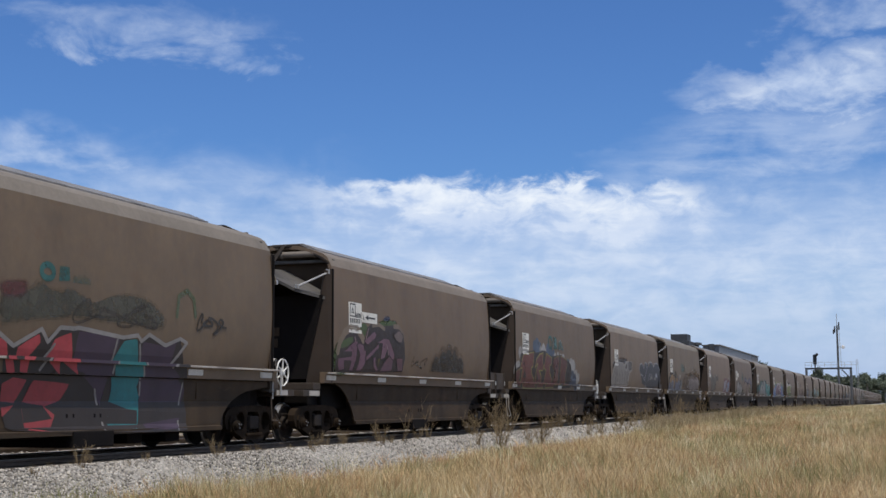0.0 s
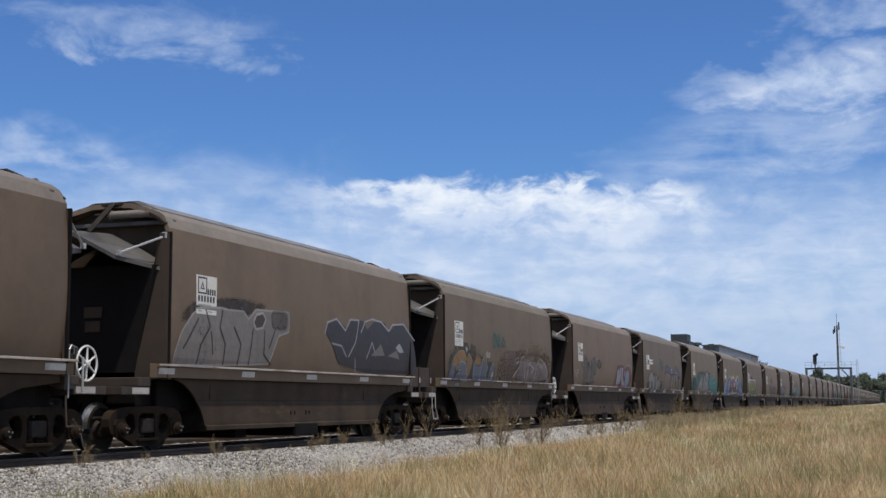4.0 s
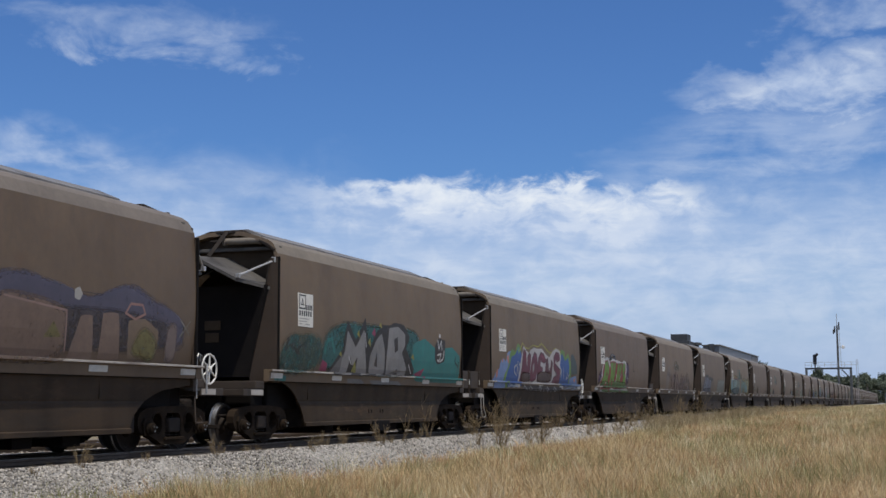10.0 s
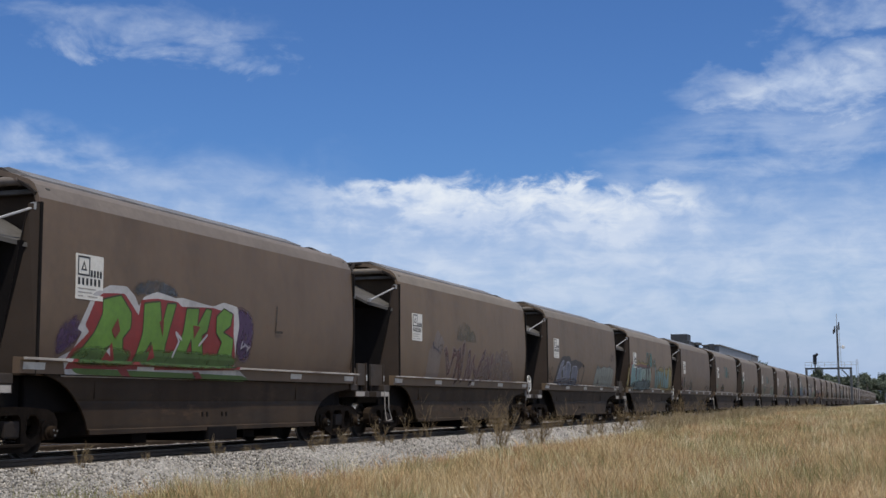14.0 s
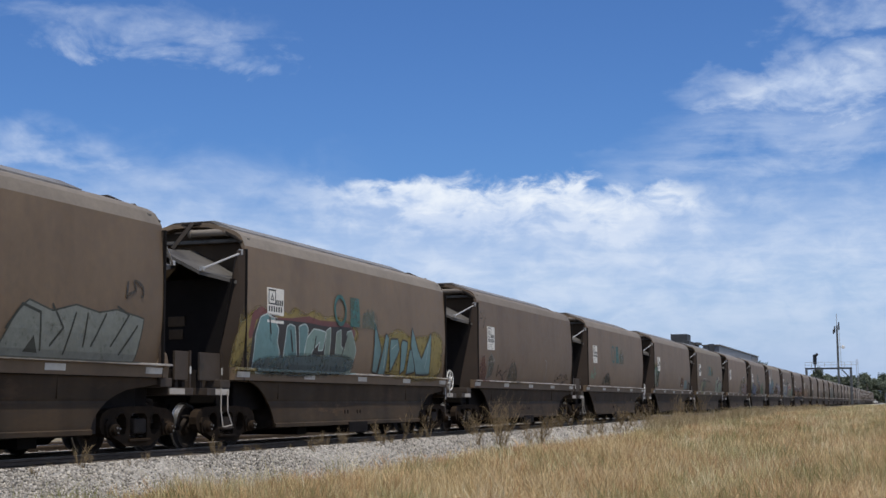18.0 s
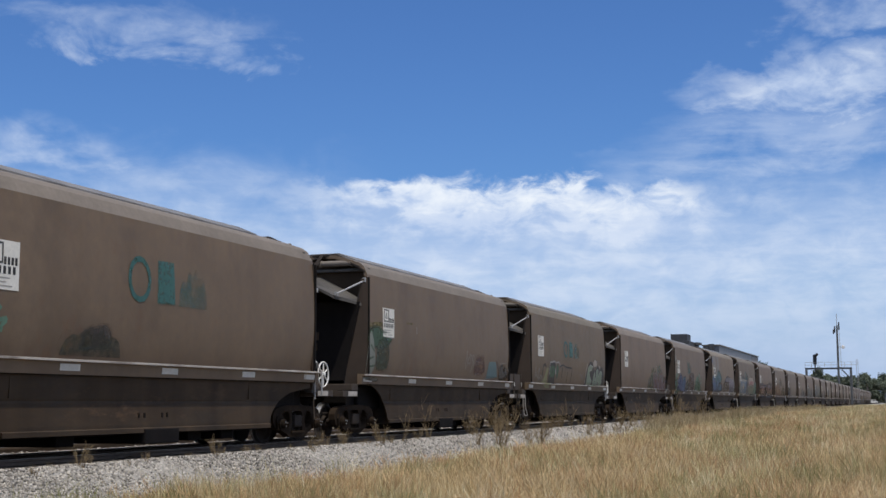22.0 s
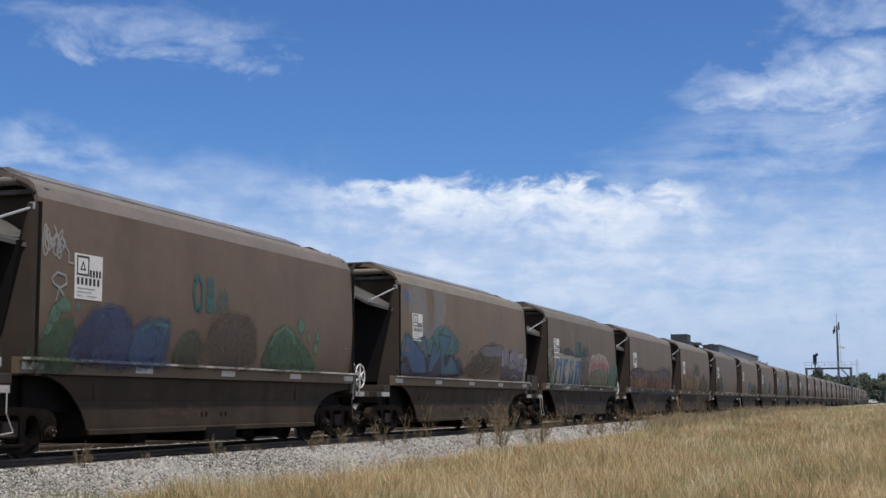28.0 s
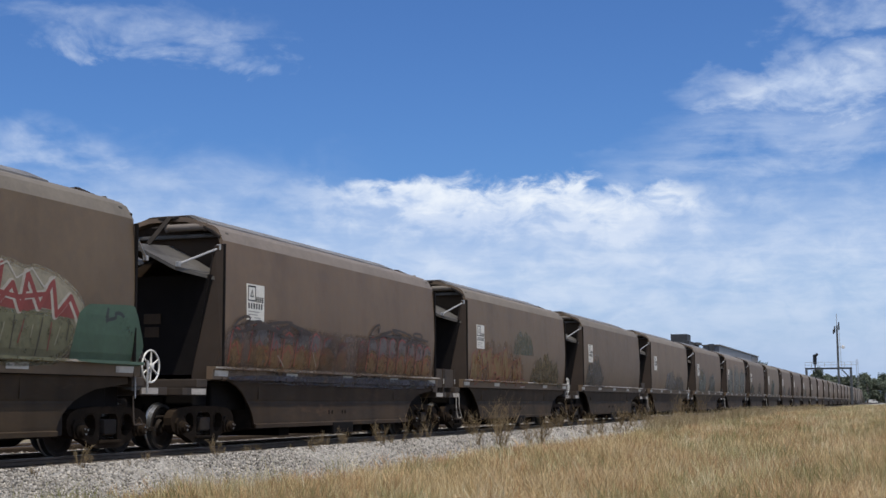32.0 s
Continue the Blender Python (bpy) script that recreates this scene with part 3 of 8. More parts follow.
        rod = part("tie_rod", tube((s * 1.34, Y(0.02), 3.90), (s * 1.00, Y(1.0), 3.50), 0.022, 6), M_GALV, w, "bright galvanised tie rod")
        if far or s < 0:
            continue
        part("eye", box((s * 1.34 - 0.05, Y(0.02) - 0.05, 3.85), (s * 1.34 + 0.05, Y(0.02) + 0.05, 3.97), 0.015), M_GALV, rod)
        part("eye", box((s * 1.0 - 0.04, Y(1.0) - 0.04, 3.45), (s * 1.0 + 0.04, Y(1.0) + 0.04, 3.55), 0.012), M_GALV, rod)
        part("corner_brace", add_path(bmesh.new(), [(s * 1.36, Y(0.02), 3.98), (s * 1.22, Y(0.05), 3.42)], 0.05, 4), M_FLANK, w)
    # platform, sill and coupler
    lo, hi = sorted((Y(0.40), Y(1.30)))
    plat = part("end_platform", box((-1.32, lo, 1.015), (1.32, hi, 1.155), 0.012), M_BROWN, w)
    lo, hi = sorted((Y(0.44), Y(0.98)))
    part("worn_patch", box((1.3185, lo, 1.03), (1.3245, hi, 1.14)), M_LIP, plat, "pale scuffed plate on the platform's edge")
    lo, hi = sorted((Y(-2.0), Y(1.05)))
    part("draft_sill", box((-0.28, lo, 0.66), (0.28, hi, 1.0), 0.02), M_STEEL, w)
    lo, hi = sorted((Y(1.0), Y(1.62)))
    coupler = part("coupler", box((-0.09, lo, 0.72), (0.09, hi, 0.90), 0.02), M_STEEL, w)
    lo, hi = sorted((Y(1.32), Y(1.66)))
    part("knuckle", box((-0.16, lo, 0.66), (0.16, hi, 0.96), 0.05), M_STEEL, coupler)
    part("air_hose", add_path(bmesh.new(), [(0.35, Y(1.05), 0.85), (0.38, Y(1.25), 0.6), (0.33, Y(1.45), 0.5), (0.2, Y(1.57), 0.52)], 0.025), M_END, w)
    lo, hi = sorted((Y(0.16), Y(0.75)))
    part("jack_pad", box((-HALF + 0.12, lo - 0.05, 1.16), (HALF - 0.12, lo + 0.35, 1.322), 0.02), M_BROWN, w)
    if near_boxes:
        lo, hi = sorted((Y(0.52), Y(1.38)) if d < 0 else (Y(0.82), Y(1.38)))
        brd = part("end_board", box((1.15, lo, 1.30), (1.20, hi, 1.84), 0.012), M_BROWN, w, "brown steel board over the end platform")
        edge = Y(0.56) if d < 0 else Y(1.34)
        part("angle_iron", box((1.19, edge - 0.03, 1.12), (1.225, edge + 0.03, 1.86)), M_FLANK, brd)
        part("reflector", box((1.2255, edge - 0.028, 1.42), (1.232, edge + 0.028, 1.56)), M_REFL, brd)
        part("board_foot", box((0.9, lo + 0.1, 1.09), (1.15, lo + 0.2, 1.5), 0.01), M_STEEL, brd)
        part("board_foot", box((0.9, hi - 0.2, 1.09), (1.15, hi - 0.1, 1.5), 0.01), M_STEEL, brd)
        if d > 0:
            part("end_cover", add_lathe(bmesh.new(), [(1.22, 0.05), (1.22, 0.22), (1.34, 0.22), (1.37, 0.17), (1.37, 0.05)], (0, Y(0.12), 1.60), "x", 16), M_PAINT, w)
    if steps:
        ya, yb = Y(0.55), Y(0.82)
        part("step_ladder", add_path(bmesh.new(), [(1.36, ya, 1.10), (1.36, ya, 0.72), (1.40, ya - d * 0.12, 0.44), (1.40, yb - d * 0.02, 0.40), (1.36, yb, 0.72), (1.36, yb, 1.16)], 0.013), M_LIP, w, "thin pale bent-rod step")
        lo, hi = sorted((ya - d * 0.12, yb))
        part("tread", box((1.30, lo, 0.38), (1.44, hi, 0.405)), M_BROWN, w)
    if wheel_end:
        hx, hy, hz, R = 1.32, Y(0.72), 1.52, 0.285
        hw = part("brake_wheel", add_ring(bmesh.new(), (hx, hy, hz), R, 0.018), M_WHITE, w, "white-painted six-spoke brake wheel", True)
        for i in range(6 if not far else 2):
            a = radians(60 * i + 28)
            part("spoke", tube((hx, hy, hz), (hx, hy + R * math.cos(a), hz + R * math.sin(a)), 0.022, 6, 0.014), M_WHITE, hw)
        part("hub", add_lathe(bmesh.new(), [(-0.05, 0.05), (0.04, 0.05), (0.05, 0.03)], (hx, hy, hz), "x", 12), M_WHITE, hw)
        part("shaft", tube((hx - 0.35, hy, hz), (hx, hy, hz), 0.025), M_STEEL, hw)
        part("brake_stand", add_path(bmesh.new(), [(hx - 0.22, Y(0.72), 1.05), (hx - 0.2, Y(0.62), 1.75), (hx - 0.2, Y(0.30), 1.75)], 0.045, 4), M_STEEL, w)
        part("stand_frame", add_path(bmesh.new(), [(1.30, Y(0.18), 1.08), (1.30, Y(0.18), 1.80), (1.30, Y(0.46), 1.76), (1.30, Y(0.46), 1.08)], 0.026, 4), M_AWNING, w)
        part("gear_box", box((1.10, min(Y(0.14), Y(0.50)), 1.10), (1.31, max(Y(0.14), Y(0.50)), 1.22), 0.015), M_AWNING, w)
        part("chain_guard", box((hx - 0.3, min(Y(0.30), Y(0.52)), 1.10), (hx - 0.12, max(Y(0.30), Y(0.52)), 1.68), 0.02), M_STEEL, w)
        part("grab_rail", add_path(bmesh.new(), [(1.38, Y(0.14), 0.95), (1.38, Y(0.14), 1.72), (1.38, Y(0.20), 1.80), (1.36, Y(0.30), 1.78), (1.33, Y(0.34), 1.66)], 0.014), M_GALV, w, "bright steel grab rail")
        part("grab_rail", add_path(bmesh.new(), [(1.36, Y(0.56), 1.05), (1.36, Y(0.56), 1.40), (1.34, Y(0.58), 1.62)], 0.02), M_GALV, w)
        part("foot_step", add_path(bmesh.new(), [(1.36, Y(0.10), 1.0), (1.38, Y(0.12), 0.50), (1.38, Y(0.40), 0.50), (1.36, Y(0.32), 0.62)], 0.016), M_BROWN, w)


def build_wagon(kind, far=False):
    w = thing("hopper_wagon", "grime-brown steel grain hopper wagon of a long train", "hopper wagon", "grain train")
    # an open-ended shell with a turned-in lip
    inner = [[(x * 0.96, y, 1.30 + (z - 1.30) * 0.972) for x, y, z in body_section(yy, ln)] for yy, ln in ((0.55, 0.0), (0.0, 0.35))]
    inner2 = [[(x * 0.95, y, 1.30 + (z - 1.30) * 0.972) for x, y, z in body_section(yy, ln)] for yy, ln in ((BODY, -0.55), (BODY - 0.55, 0.0))]
    secs = inner + [body_section(0.0, 0.35), body_section(0.22, 0.28), body_section(1.0, 0.0), body_section(BODY - 1.0, 0.0),
                    body_section(BODY - 0.25, -0.35, 0.998), body_section(BODY, -0.55, 0.985)] + inner2
    me = mesh_of("body_shell", loft(secs, closed=False, caps=False), [M_PAINT, M_ROOF], True)
    me.set_sharp_from_angle(angle=radians(9))
    for p in me.polygons:
        if p.center.z > 4.10 and 0.1 < p.center.y < BODY - 0.1 and p.normal.z > 0.2:
            p.material_index = 1
    part("body_shell", me, None, w)
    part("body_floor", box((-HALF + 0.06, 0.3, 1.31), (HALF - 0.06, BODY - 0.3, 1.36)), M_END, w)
    hatch = part("roof_hatch", prism([(-0.84, 4.462), (-0.84, 4.505), (-0.40, 4.685), (0.40, 4.685), (0.84, 4.505), (0.84, 4.462), (0.40, 4.60), (-0.40, 4.60)], "y", 0.55, BODY - 1.75), M_HATCH, w, "long sliding roof hatch cover")
    # black strips painted in as the shadow line under the hatch cover's edge
    for s in (1, -1):
        part("groove", prism([(s * 0.80, 4.430), (s * 0.835, 4.430), (s * 0.835, 4.464), (s * 0.80, 4.470)], "y", 0.55, BODY - 1.75), M_END, hatch)
    for s in (1, -1):
        rail = part("side_rail", prism([(s * (HALF - 0.14), 1.575), (s * (HALF + 0.070), 1.560), (s * (HALF + 0.070), 1.530), (s * (HALF - 0.005), 1.520), (s * (HALF - 0.025), 1.325), (s * (HALF - 0.14), 1.325)], "y", -0.40, BODY + 0.20), M_PAINT, w)
        if s > 0:
            # strip coloured paler than the rail to show its lip catching the sun
            part("rail_lip", prism([(HALF + 0.056, 1.526), (HALF + 0.0725, 1.531), (HALF + 0.0725, 1.560), (HALF + 0.056, 1.566)], "y", -0.405, BODY + 0.205), M_LIP, rail, "pale worn edge of the side rail with sunlight painted in")
            for y in (0.0, 3.1, 6.15, 9.2, 12.15):
                a, b = (y - 0.27, y + 0.27) if 1 < y < 12 else (y - 0.32, y + 0.22)
                part("reflector", prism([(HALF - 0.018, 1.385), (HALF - 0.010, 1.385), (HALF + 0.0005, 1.495), (HALF - 0.008, 1.495)], "y", a, b), M_REFL, rail, "worn white reflector plate")
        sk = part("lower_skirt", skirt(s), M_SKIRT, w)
        for y in (5.28, 5.46, 6.05, 6.22) if s > 0 and not far else ():
            part("slot", box((skirt_x(0.65) - 0.01, y, 0.615), (skirt_x(0.65) + 0.012, y + 0.05, 0.70)), M_END, sk)
        if s > 0:
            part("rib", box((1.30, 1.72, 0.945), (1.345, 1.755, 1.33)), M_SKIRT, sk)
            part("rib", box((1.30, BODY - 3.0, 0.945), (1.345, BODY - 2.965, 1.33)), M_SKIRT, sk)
    # near-black blocks added to close the open underside; their colour stands for shade
    for lo, hi in ((0.25, 1.75), (BODY - 1.75, BODY - 0.25)):
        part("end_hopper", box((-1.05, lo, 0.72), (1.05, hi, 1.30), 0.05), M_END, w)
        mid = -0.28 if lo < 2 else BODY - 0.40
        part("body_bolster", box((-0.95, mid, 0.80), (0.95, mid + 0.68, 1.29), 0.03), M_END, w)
    part("hopper_floor", prism([(-1.2, 1.25), (1.2, 1.25), (1.2, 0.36), (0.7, 0.30), (-0.7, 0.30), (-1.2, 0.36)], "y", 1.7, BODY - 1.7), M_STEEL, w)
    for y in (5.4, 7.6, 8.9, 3.4):
        part("outlet_gate", box((-1.0 if y != 5.4 else -1.36, y, 0.16), (1.0 if y != 5.4 else 1.42, y + (1.15 if y == 5.4 else 0.5), 0.34 if y != 5.4 else 0.42), 0.02), M_END, w)
    build_end(w, 0.0, -1, None if kind == "B" else False, kind == "A", kind == "A", far)
    build_end(w, BODY, 1, kind == "A", kind == "B", False, far)
    sets = build_bogie(w, -0.22, far) + build_bogie(w, BODY - 0.32, far)
    # data panel with a plain emblem and bars for its writing
    P0, XP = 2.545, HALF + 0.0115
    pan = part("data_panel", box((XP - 0.03, 0.94, P0), (XP, 1.71, P0 + 0.735)), M_PLATE, w, "white stencilled data panel")
    if far:
        return w, sets
    xi, xo = XP + 0.0005, XP + 0.003
    emblem = bmesh.new()
    for lo, hi in (((0.985, 0.385), (1.325, 0.415)), ((0.985, 0.675), (1.325, 0.705)), ((0.985, 0.415), (1.015, 0.675)), ((1.295, 0.415), (1.325, 0.675))):
        add_box(emblem, (xi, lo[0], P0 + lo[1]), (xo, hi[0], P0 + hi[1]))
    add_prism(emblem, [(1.075, P0 + 0.47), (1.235, P0 + 0.47), (1.155, P0 + 0.63)], "x", xi, xo)
    part("emblem", emblem, M_INK, pan)
    part("emblem_centre", prism([(1.122, P0 + 0.495), (1.188, P0 + 0.495), (1.155, P0 + 0.565)], "x", xo, xo + 0.002), M_PLATE, pan)
    for ya, n, z, h, wd, gap in ((1.345, 4, P0 + 0.375, 0.115, 0.055, 0.087), (0.995, 6, P0 + 0.235, 0.115, 0.062, 0.113)):
        for i in range(n):
            part("character_bar", box((xi, ya + i * gap, z), (xo, ya + i * gap + wd, z + h)), M_INK, pan)
    for z, a, b in ((0.165, 0.0, 0.50), (0.105, 0.0, 0.40), (0.045, 0.0, 0.14), (0.045, 0.27, 0.55)):
        part("small_print_bar", box((xi, 1.0 + a, P0 + z), (xo, 1.0 + b, P0 + z + 0.020)), M_FINE, pan)
    return w, sets


# the travel of the train past the camera, metres by seconds
def travelled(t):
    s = (t - 16) / 16
    return 154.19 + 158.0736 * s + 2.7555 * s ** 2 - 3.4957 * s ** 3 + 2.3268 * s ** 5


FIRST, LAST = -2, 45
HEAD_Y = 28.31       # edge of wagon 0 at the start
# play in the couplers, metres along the track
SLACK = {0: 0.05, 1: -0.05, 3: -0.22, 4: 0.05, 5: -0.32, 6: 0.10, 8: -0.04, 10: -0.10, 12: 0.07, 13: -0.18, 14: -0.04, 15: -0.30, 18: 0.10, 19: 0.0, 20: 0.12}
TINTS = (1.0, 0.93, 1.08, 0.97, 1.12, 0.9, 1.03)
wagons, wheelsets = {}, {}


def place_wagons():
    protos = {k: build_wagon(k) for k in "AB"}
    plain = {k: build_wagon(k, True) for k in "AB"}
    for i in range(FIRST, LAST + 1):
        kind = "A" if i % 2 else "B"
        w, sets = (protos if i < 27 else plain)[kind]
        at = pose(TRACK_X[0], HEAD_Y + PITCH * i + SLACK.get(i, 0.0), RAIL_Z)
        if i in (-1, 0, 27, 28):
            w.matrix_basis = at
            c = w
        else:
            c = copy_thing(w, at)
        t = TINTS[i % 7]
        for o in c.children_recursive:
            o.color = (t, t * (0.985 + 0.01 * (i % 4)), t * (0.96 + 0.02 * (i % 3)), 1)
        wagons[i] = c
        wheelsets[i] = [o for o in c.children if o.name.startswith("wheelset")]


place_wagons()


# ---------------------------------------------------------------- spray paint on the wagons
SPRAY = {}


def seen(r, g, b):
    """a paint's base colour from its look in this light"""
    return tuple(min(0.9, (((v / 255 + 0.055) / 1.055) ** 2.4) * 0.92 + 0.012) for v in (r, g, b))


def spray(rgb, wear=0.3):
    """faded spray paint that has worn through in flecks and washes"""
    key = (rgb, wear)
    if key not in SPRAY:
        c = tuple(v * 0.80 + b * 0.20 for v, b in zip(seen(*rgb), (0.085, 0.060, 0.042)))
        m = material("spray_paint", tuple(v * 1.06 for v in c), tuple(v * 0.80 for v in c), 0.55, 0.0, 0.9, 0.0, spec=0.3, streak=0.10, dark=tuple(v * 0.55 + 0.015 for v in c), dark_at=(0.56, 0.88), dark_scale=1.6)
        nt = m.node_tree
        N, L = nt.nodes.new, nt.links.new
        tc = N("ShaderNodeTexCoord")
        total = None
        for scale, amount in ((1.1, 0.9), (7.0, 0.9)):
            n = N("ShaderNodeTexNoise")
            n.inputs["Scale"].default_value, n.inputs["Detail"].default_value, n.inputs["Roughness"].default_value = scale, 8.0, 0.68
            L(tc.outputs["Object"], n.inputs["Vector"])
            k = N("ShaderNodeMath")
            k.operation = "MULTIPLY"
            k.inputs[1].default_value = amount
            L(n.outputs["Fac"], k.inputs[0])
            if total:
                add = N("ShaderNodeMath")
                L(total, add.inputs[0]), L(k.outputs[0], add.inputs[1])
                total = add.outputs[0]
            else:
                total = k.outputs[0]
        r = N("ShaderNodeMapRange")
        mid = 0.44 + 0.70 * wear
        for i, v in enumerate((mid - 0.22, mid + 0.22, 0.04, 1.0 - 0.25 * wear)):
            r.inputs[i + 1].default_value = v
        L(total, r.inputs[0])
        clear, both = N("ShaderNodeBsdfTransparent"), N("ShaderNodeMixShader")
        L(r.outputs[0], both.inputs[0]), L(clear.outputs[0], both.inputs[1]), L(nt.nodes["Principled BSDF"].outputs[0], both.inputs[2])
        L(both.outputs[0], nt.nodes["Material Output"].inputs[0])
        SPRAY[key] = m
    return SPRAY[key]


class Piece:
    """flat paint shapes on one wagon's side, in metres along it and over the rail"""

    def __init__(self, seed):
        self.faces, self.mats, self.layer, self.lift, self.last = [], [], 0, 0.0, 0
        self.rng = random.Random(seed)

    def mat(self, rgb, wear):
        m = spray(rgb, wear)
        if m not in self.mats:
            self.mats.append(m)
        return self.mats.index(m)

    def poly(self, pts, rgb, wear=0.3, joined=False, soft=False):
        if soft:
            pts = rounded(pts, 0.06 if wear < 0.25 else 0.20)
            if wear >= 0.25:
                cu, cz = sum(p[0] for p in pts) / len(pts), sum(p[1] for p in pts) / len(pts)
                for grow in (0.16, 0.08):
                    self.poly([(u + grow * (u - cu) / (abs(u - cu) + 0.3), z + grow * (z - cz) / (abs(z - cz) + 0.2)) for u, z in pts], rgb, min(0.92, wear + 2.6 * grow))
        if not joined:
            self.lift += 0.00004 + 0.0003 * (self.layer - self.last)
            self.last = self.layer
        self.faces.append(([tuple(p) for p in pts], self.mat(rgb, wear), self.lift))

    def blob(self, u0, z0, u1, z1, rgb, wear=0.5, lumps=9, flat=True, edge=None):
        """a sprayed cloud with a lumpy upper edge; a faded one has a thinner fringe round it"""
        r = self.rng
        if 0.4 <= wear < 0.75:
            self.blob(u0 - 0.13, z0, u1 + 0.13, z1 + 0.13, rgb, wear + 0.36, lumps, flat)
        n = lumps * 8
        tops = [r.uniform(0.55, 1.0) for _ in range(lumps + 1)]
        up = []
        for i in range(n + 1):
            k = i / n
            j = min(lumps - 1, int(k * lumps))
            f = k * lumps - j
            end = math.sin(math.pi * min(1.0, max(0.0, k))) ** 0.35
            h = (tops[j] * (1 - f) + tops[j + 1] * f + 0.20 * math.sin(math.pi * f)) * end
            up.append((u0 + (u1 - u0) * k, z0 + (z1 - z0) * min(1.05, h * r.uniform(0.98, 1.02))))
        for (a, b), (c, d) in zip(up, up[1:]):
            lo = z0 if flat else z0 + (z1 - z0) * 0.5
            q0 = lo if flat else lo - (b - lo) * 0.7
            q1 = lo if flat else lo - (d - lo) * 0.7
            self.poly([(a, q0), (c, q1), (c, d), (a, b)], rgb, wear, a > up[0][0])
        if edge:
            self.stroke(up, 0.075, edge, wear + 0.1, False)

    def puff(self, u0, z0, u1, z1, rgb, wear=0.3, n=5):
        """a cloud of round bubbles"""
        for k in range(n):
            f = (k + 0.5) / n
            rad = (z1 - z0) * (0.42 + 0.12 * math.sin(3 + 5 * f + u0))
            cu, cz = u0 + (u1 - u0) * f, z0 + (z1 - z0) * (0.42 + 0.22 * math.sin(math.pi * f) + 0.08 * self.rng.uniform(-1, 1))
            self.poly([(cu + rad * math.cos(a * math.pi / 9), cz + rad * math.sin(a * math.pi / 9)) for a in range(18)], rgb, wear)

    def stroke(self, pts, w, rgb, wear=0.3, cap=True):
        """a brush line with round joints"""
        for (a, b), (c, d) in zip(pts, pts[1:]):
            n = math.hypot(c - a, d - b) or 1.0
            x, y = -(d - b) / n * w / 2, (c - a) / n * w / 2
            self.poly([(a + x, b + y), (a - x, b - y), (c - x, d - y), (c + x, d + y)], rgb, wear)
        for a, b in pts if cap else ():
            self.poly([(a + w / 2 * math.cos(k * math.pi / 4), b + w / 2 * math.sin(k * math.pi / 4)) for k in range(8)], rgb, wear)

    def cut(self, pts, fill, line, w=0.04, wear=0.15):
        """a filled shape with a drawn outline"""
        pts = rounded(pts, 0.035)
        self.poly(pts, fill, wear)
        self.stroke(pts + [pts[0]], w, line, wear, False)

    def blade(self, p, w, rgb, wear=0.3, grow=0.0):
        """tapering straight-cut bars from point to point, as in angular lettering"""
        for k, ((a, b), (c, d)) in enumerate(zip(p, p[1:])):
            w0, w1 = (w * (0.75 + 0.5 * ((k * 37 + int(a * 100)) % 10) / 10), w * (0.55 + 0.5 * ((k * 53 + int(c * 100)) % 10) / 10))
            n = math.hypot(c - a, d - b) or 1.0
            ex, ez = (c - a) / n * (grow + w * 0.18), (d - b) / n * (grow + w * 0.18)
            a, b, c, d = a - ex, b - ez, c + ex, d + ez
            if abs(d - b) > abs(c - a) * 0.7:
                tilt = w * 0.28
                self.poly([(a - w0 / 2 - grow, b - tilt), (a + w0 / 2 + grow, b + tilt * 0.4), (c + w1 / 2 + grow, d + tilt), (c - w1 / 2 - grow, d - tilt * 0.4)], rgb, wear)
            else:
                self.poly([(a, b + w0 * 0.4 + grow), (a + w * 0.15, b - w0 * 0.4 - grow), (c, d - w1 * 0.4 - grow), (c + w * 0.3, d + w1 * 0.4 + grow)], rgb, wear)

    def scribble(self, u0, z0, u1, z1, rgb, w=0.04, n=14, wear=0.3):
        r = self.rng
        pts = []
        for i in range(n * 4 + 1):
            k = i / (n * 4)
            pts.append((u0 + (u1 - u0) * (0.08 + 0.84 * k) + 0.12 * (u1 - u0) * math.sin(k * n * 2.6 + 1) + r.uniform(-1, 1) * 0.015,
                        (z0 + z1) / 2 + (z1 - z0) / 2 * math.sin(k * n * 2.1 + 2 * math.sin(k * 5)) * (0.6 + 0.4 * math.cos(k * 9))))
        self.stroke(pts, w, rgb, wear, False)

    def wild(self, u0, z0, u1, z1, n, fill, line, wear=0.35, halo=None, low=None, fat=0.42, edge=0.075, light=None):
        """interlocked angular letter-like strokes, too stylised to read"""
        r = self.rng
        cell = (u1 - u0) / n
        jobs = []
        for i in range(n):
            a, b = u0 + cell * (i + 0.12), u0 + cell * (i + 0.90)
            h = z0 + (z1 - z0) * r.uniform(0.82, 1.0)
            m = (z0 + h) / 2
            wide, q = b - a, lambda k: r.uniform(-k, k) * cell
            ups = r.random() < 0.5
            p = []
            for k in range(r.choice((4, 5, 5, 6))):
                high = (k % 2 == 0) == ups
                end = (h - abs(q(0.22)) if high else z0 + abs(q(0.2))) if r.random() < 0.75 else m + q(0.25)
                p.append((a + wide * (0.30 * k - 0.12) * (1 if k < 4 else 0.72) + q(0.16), end))
            if r.random() < 0.6:
                p.append((p[-1][0] + 0.42 * cell, p[-1][1] + q(0.3)))
            jobs.append((p, cell * fat * r.uniform(0.55, 0.8)))
        if halo:
            for p, w in jobs:
                self.blade(p, w, halo, 0.6, edge * 2.2)
            self.layer += 1
        zs = z0 + (z1 - z0) * 0.42
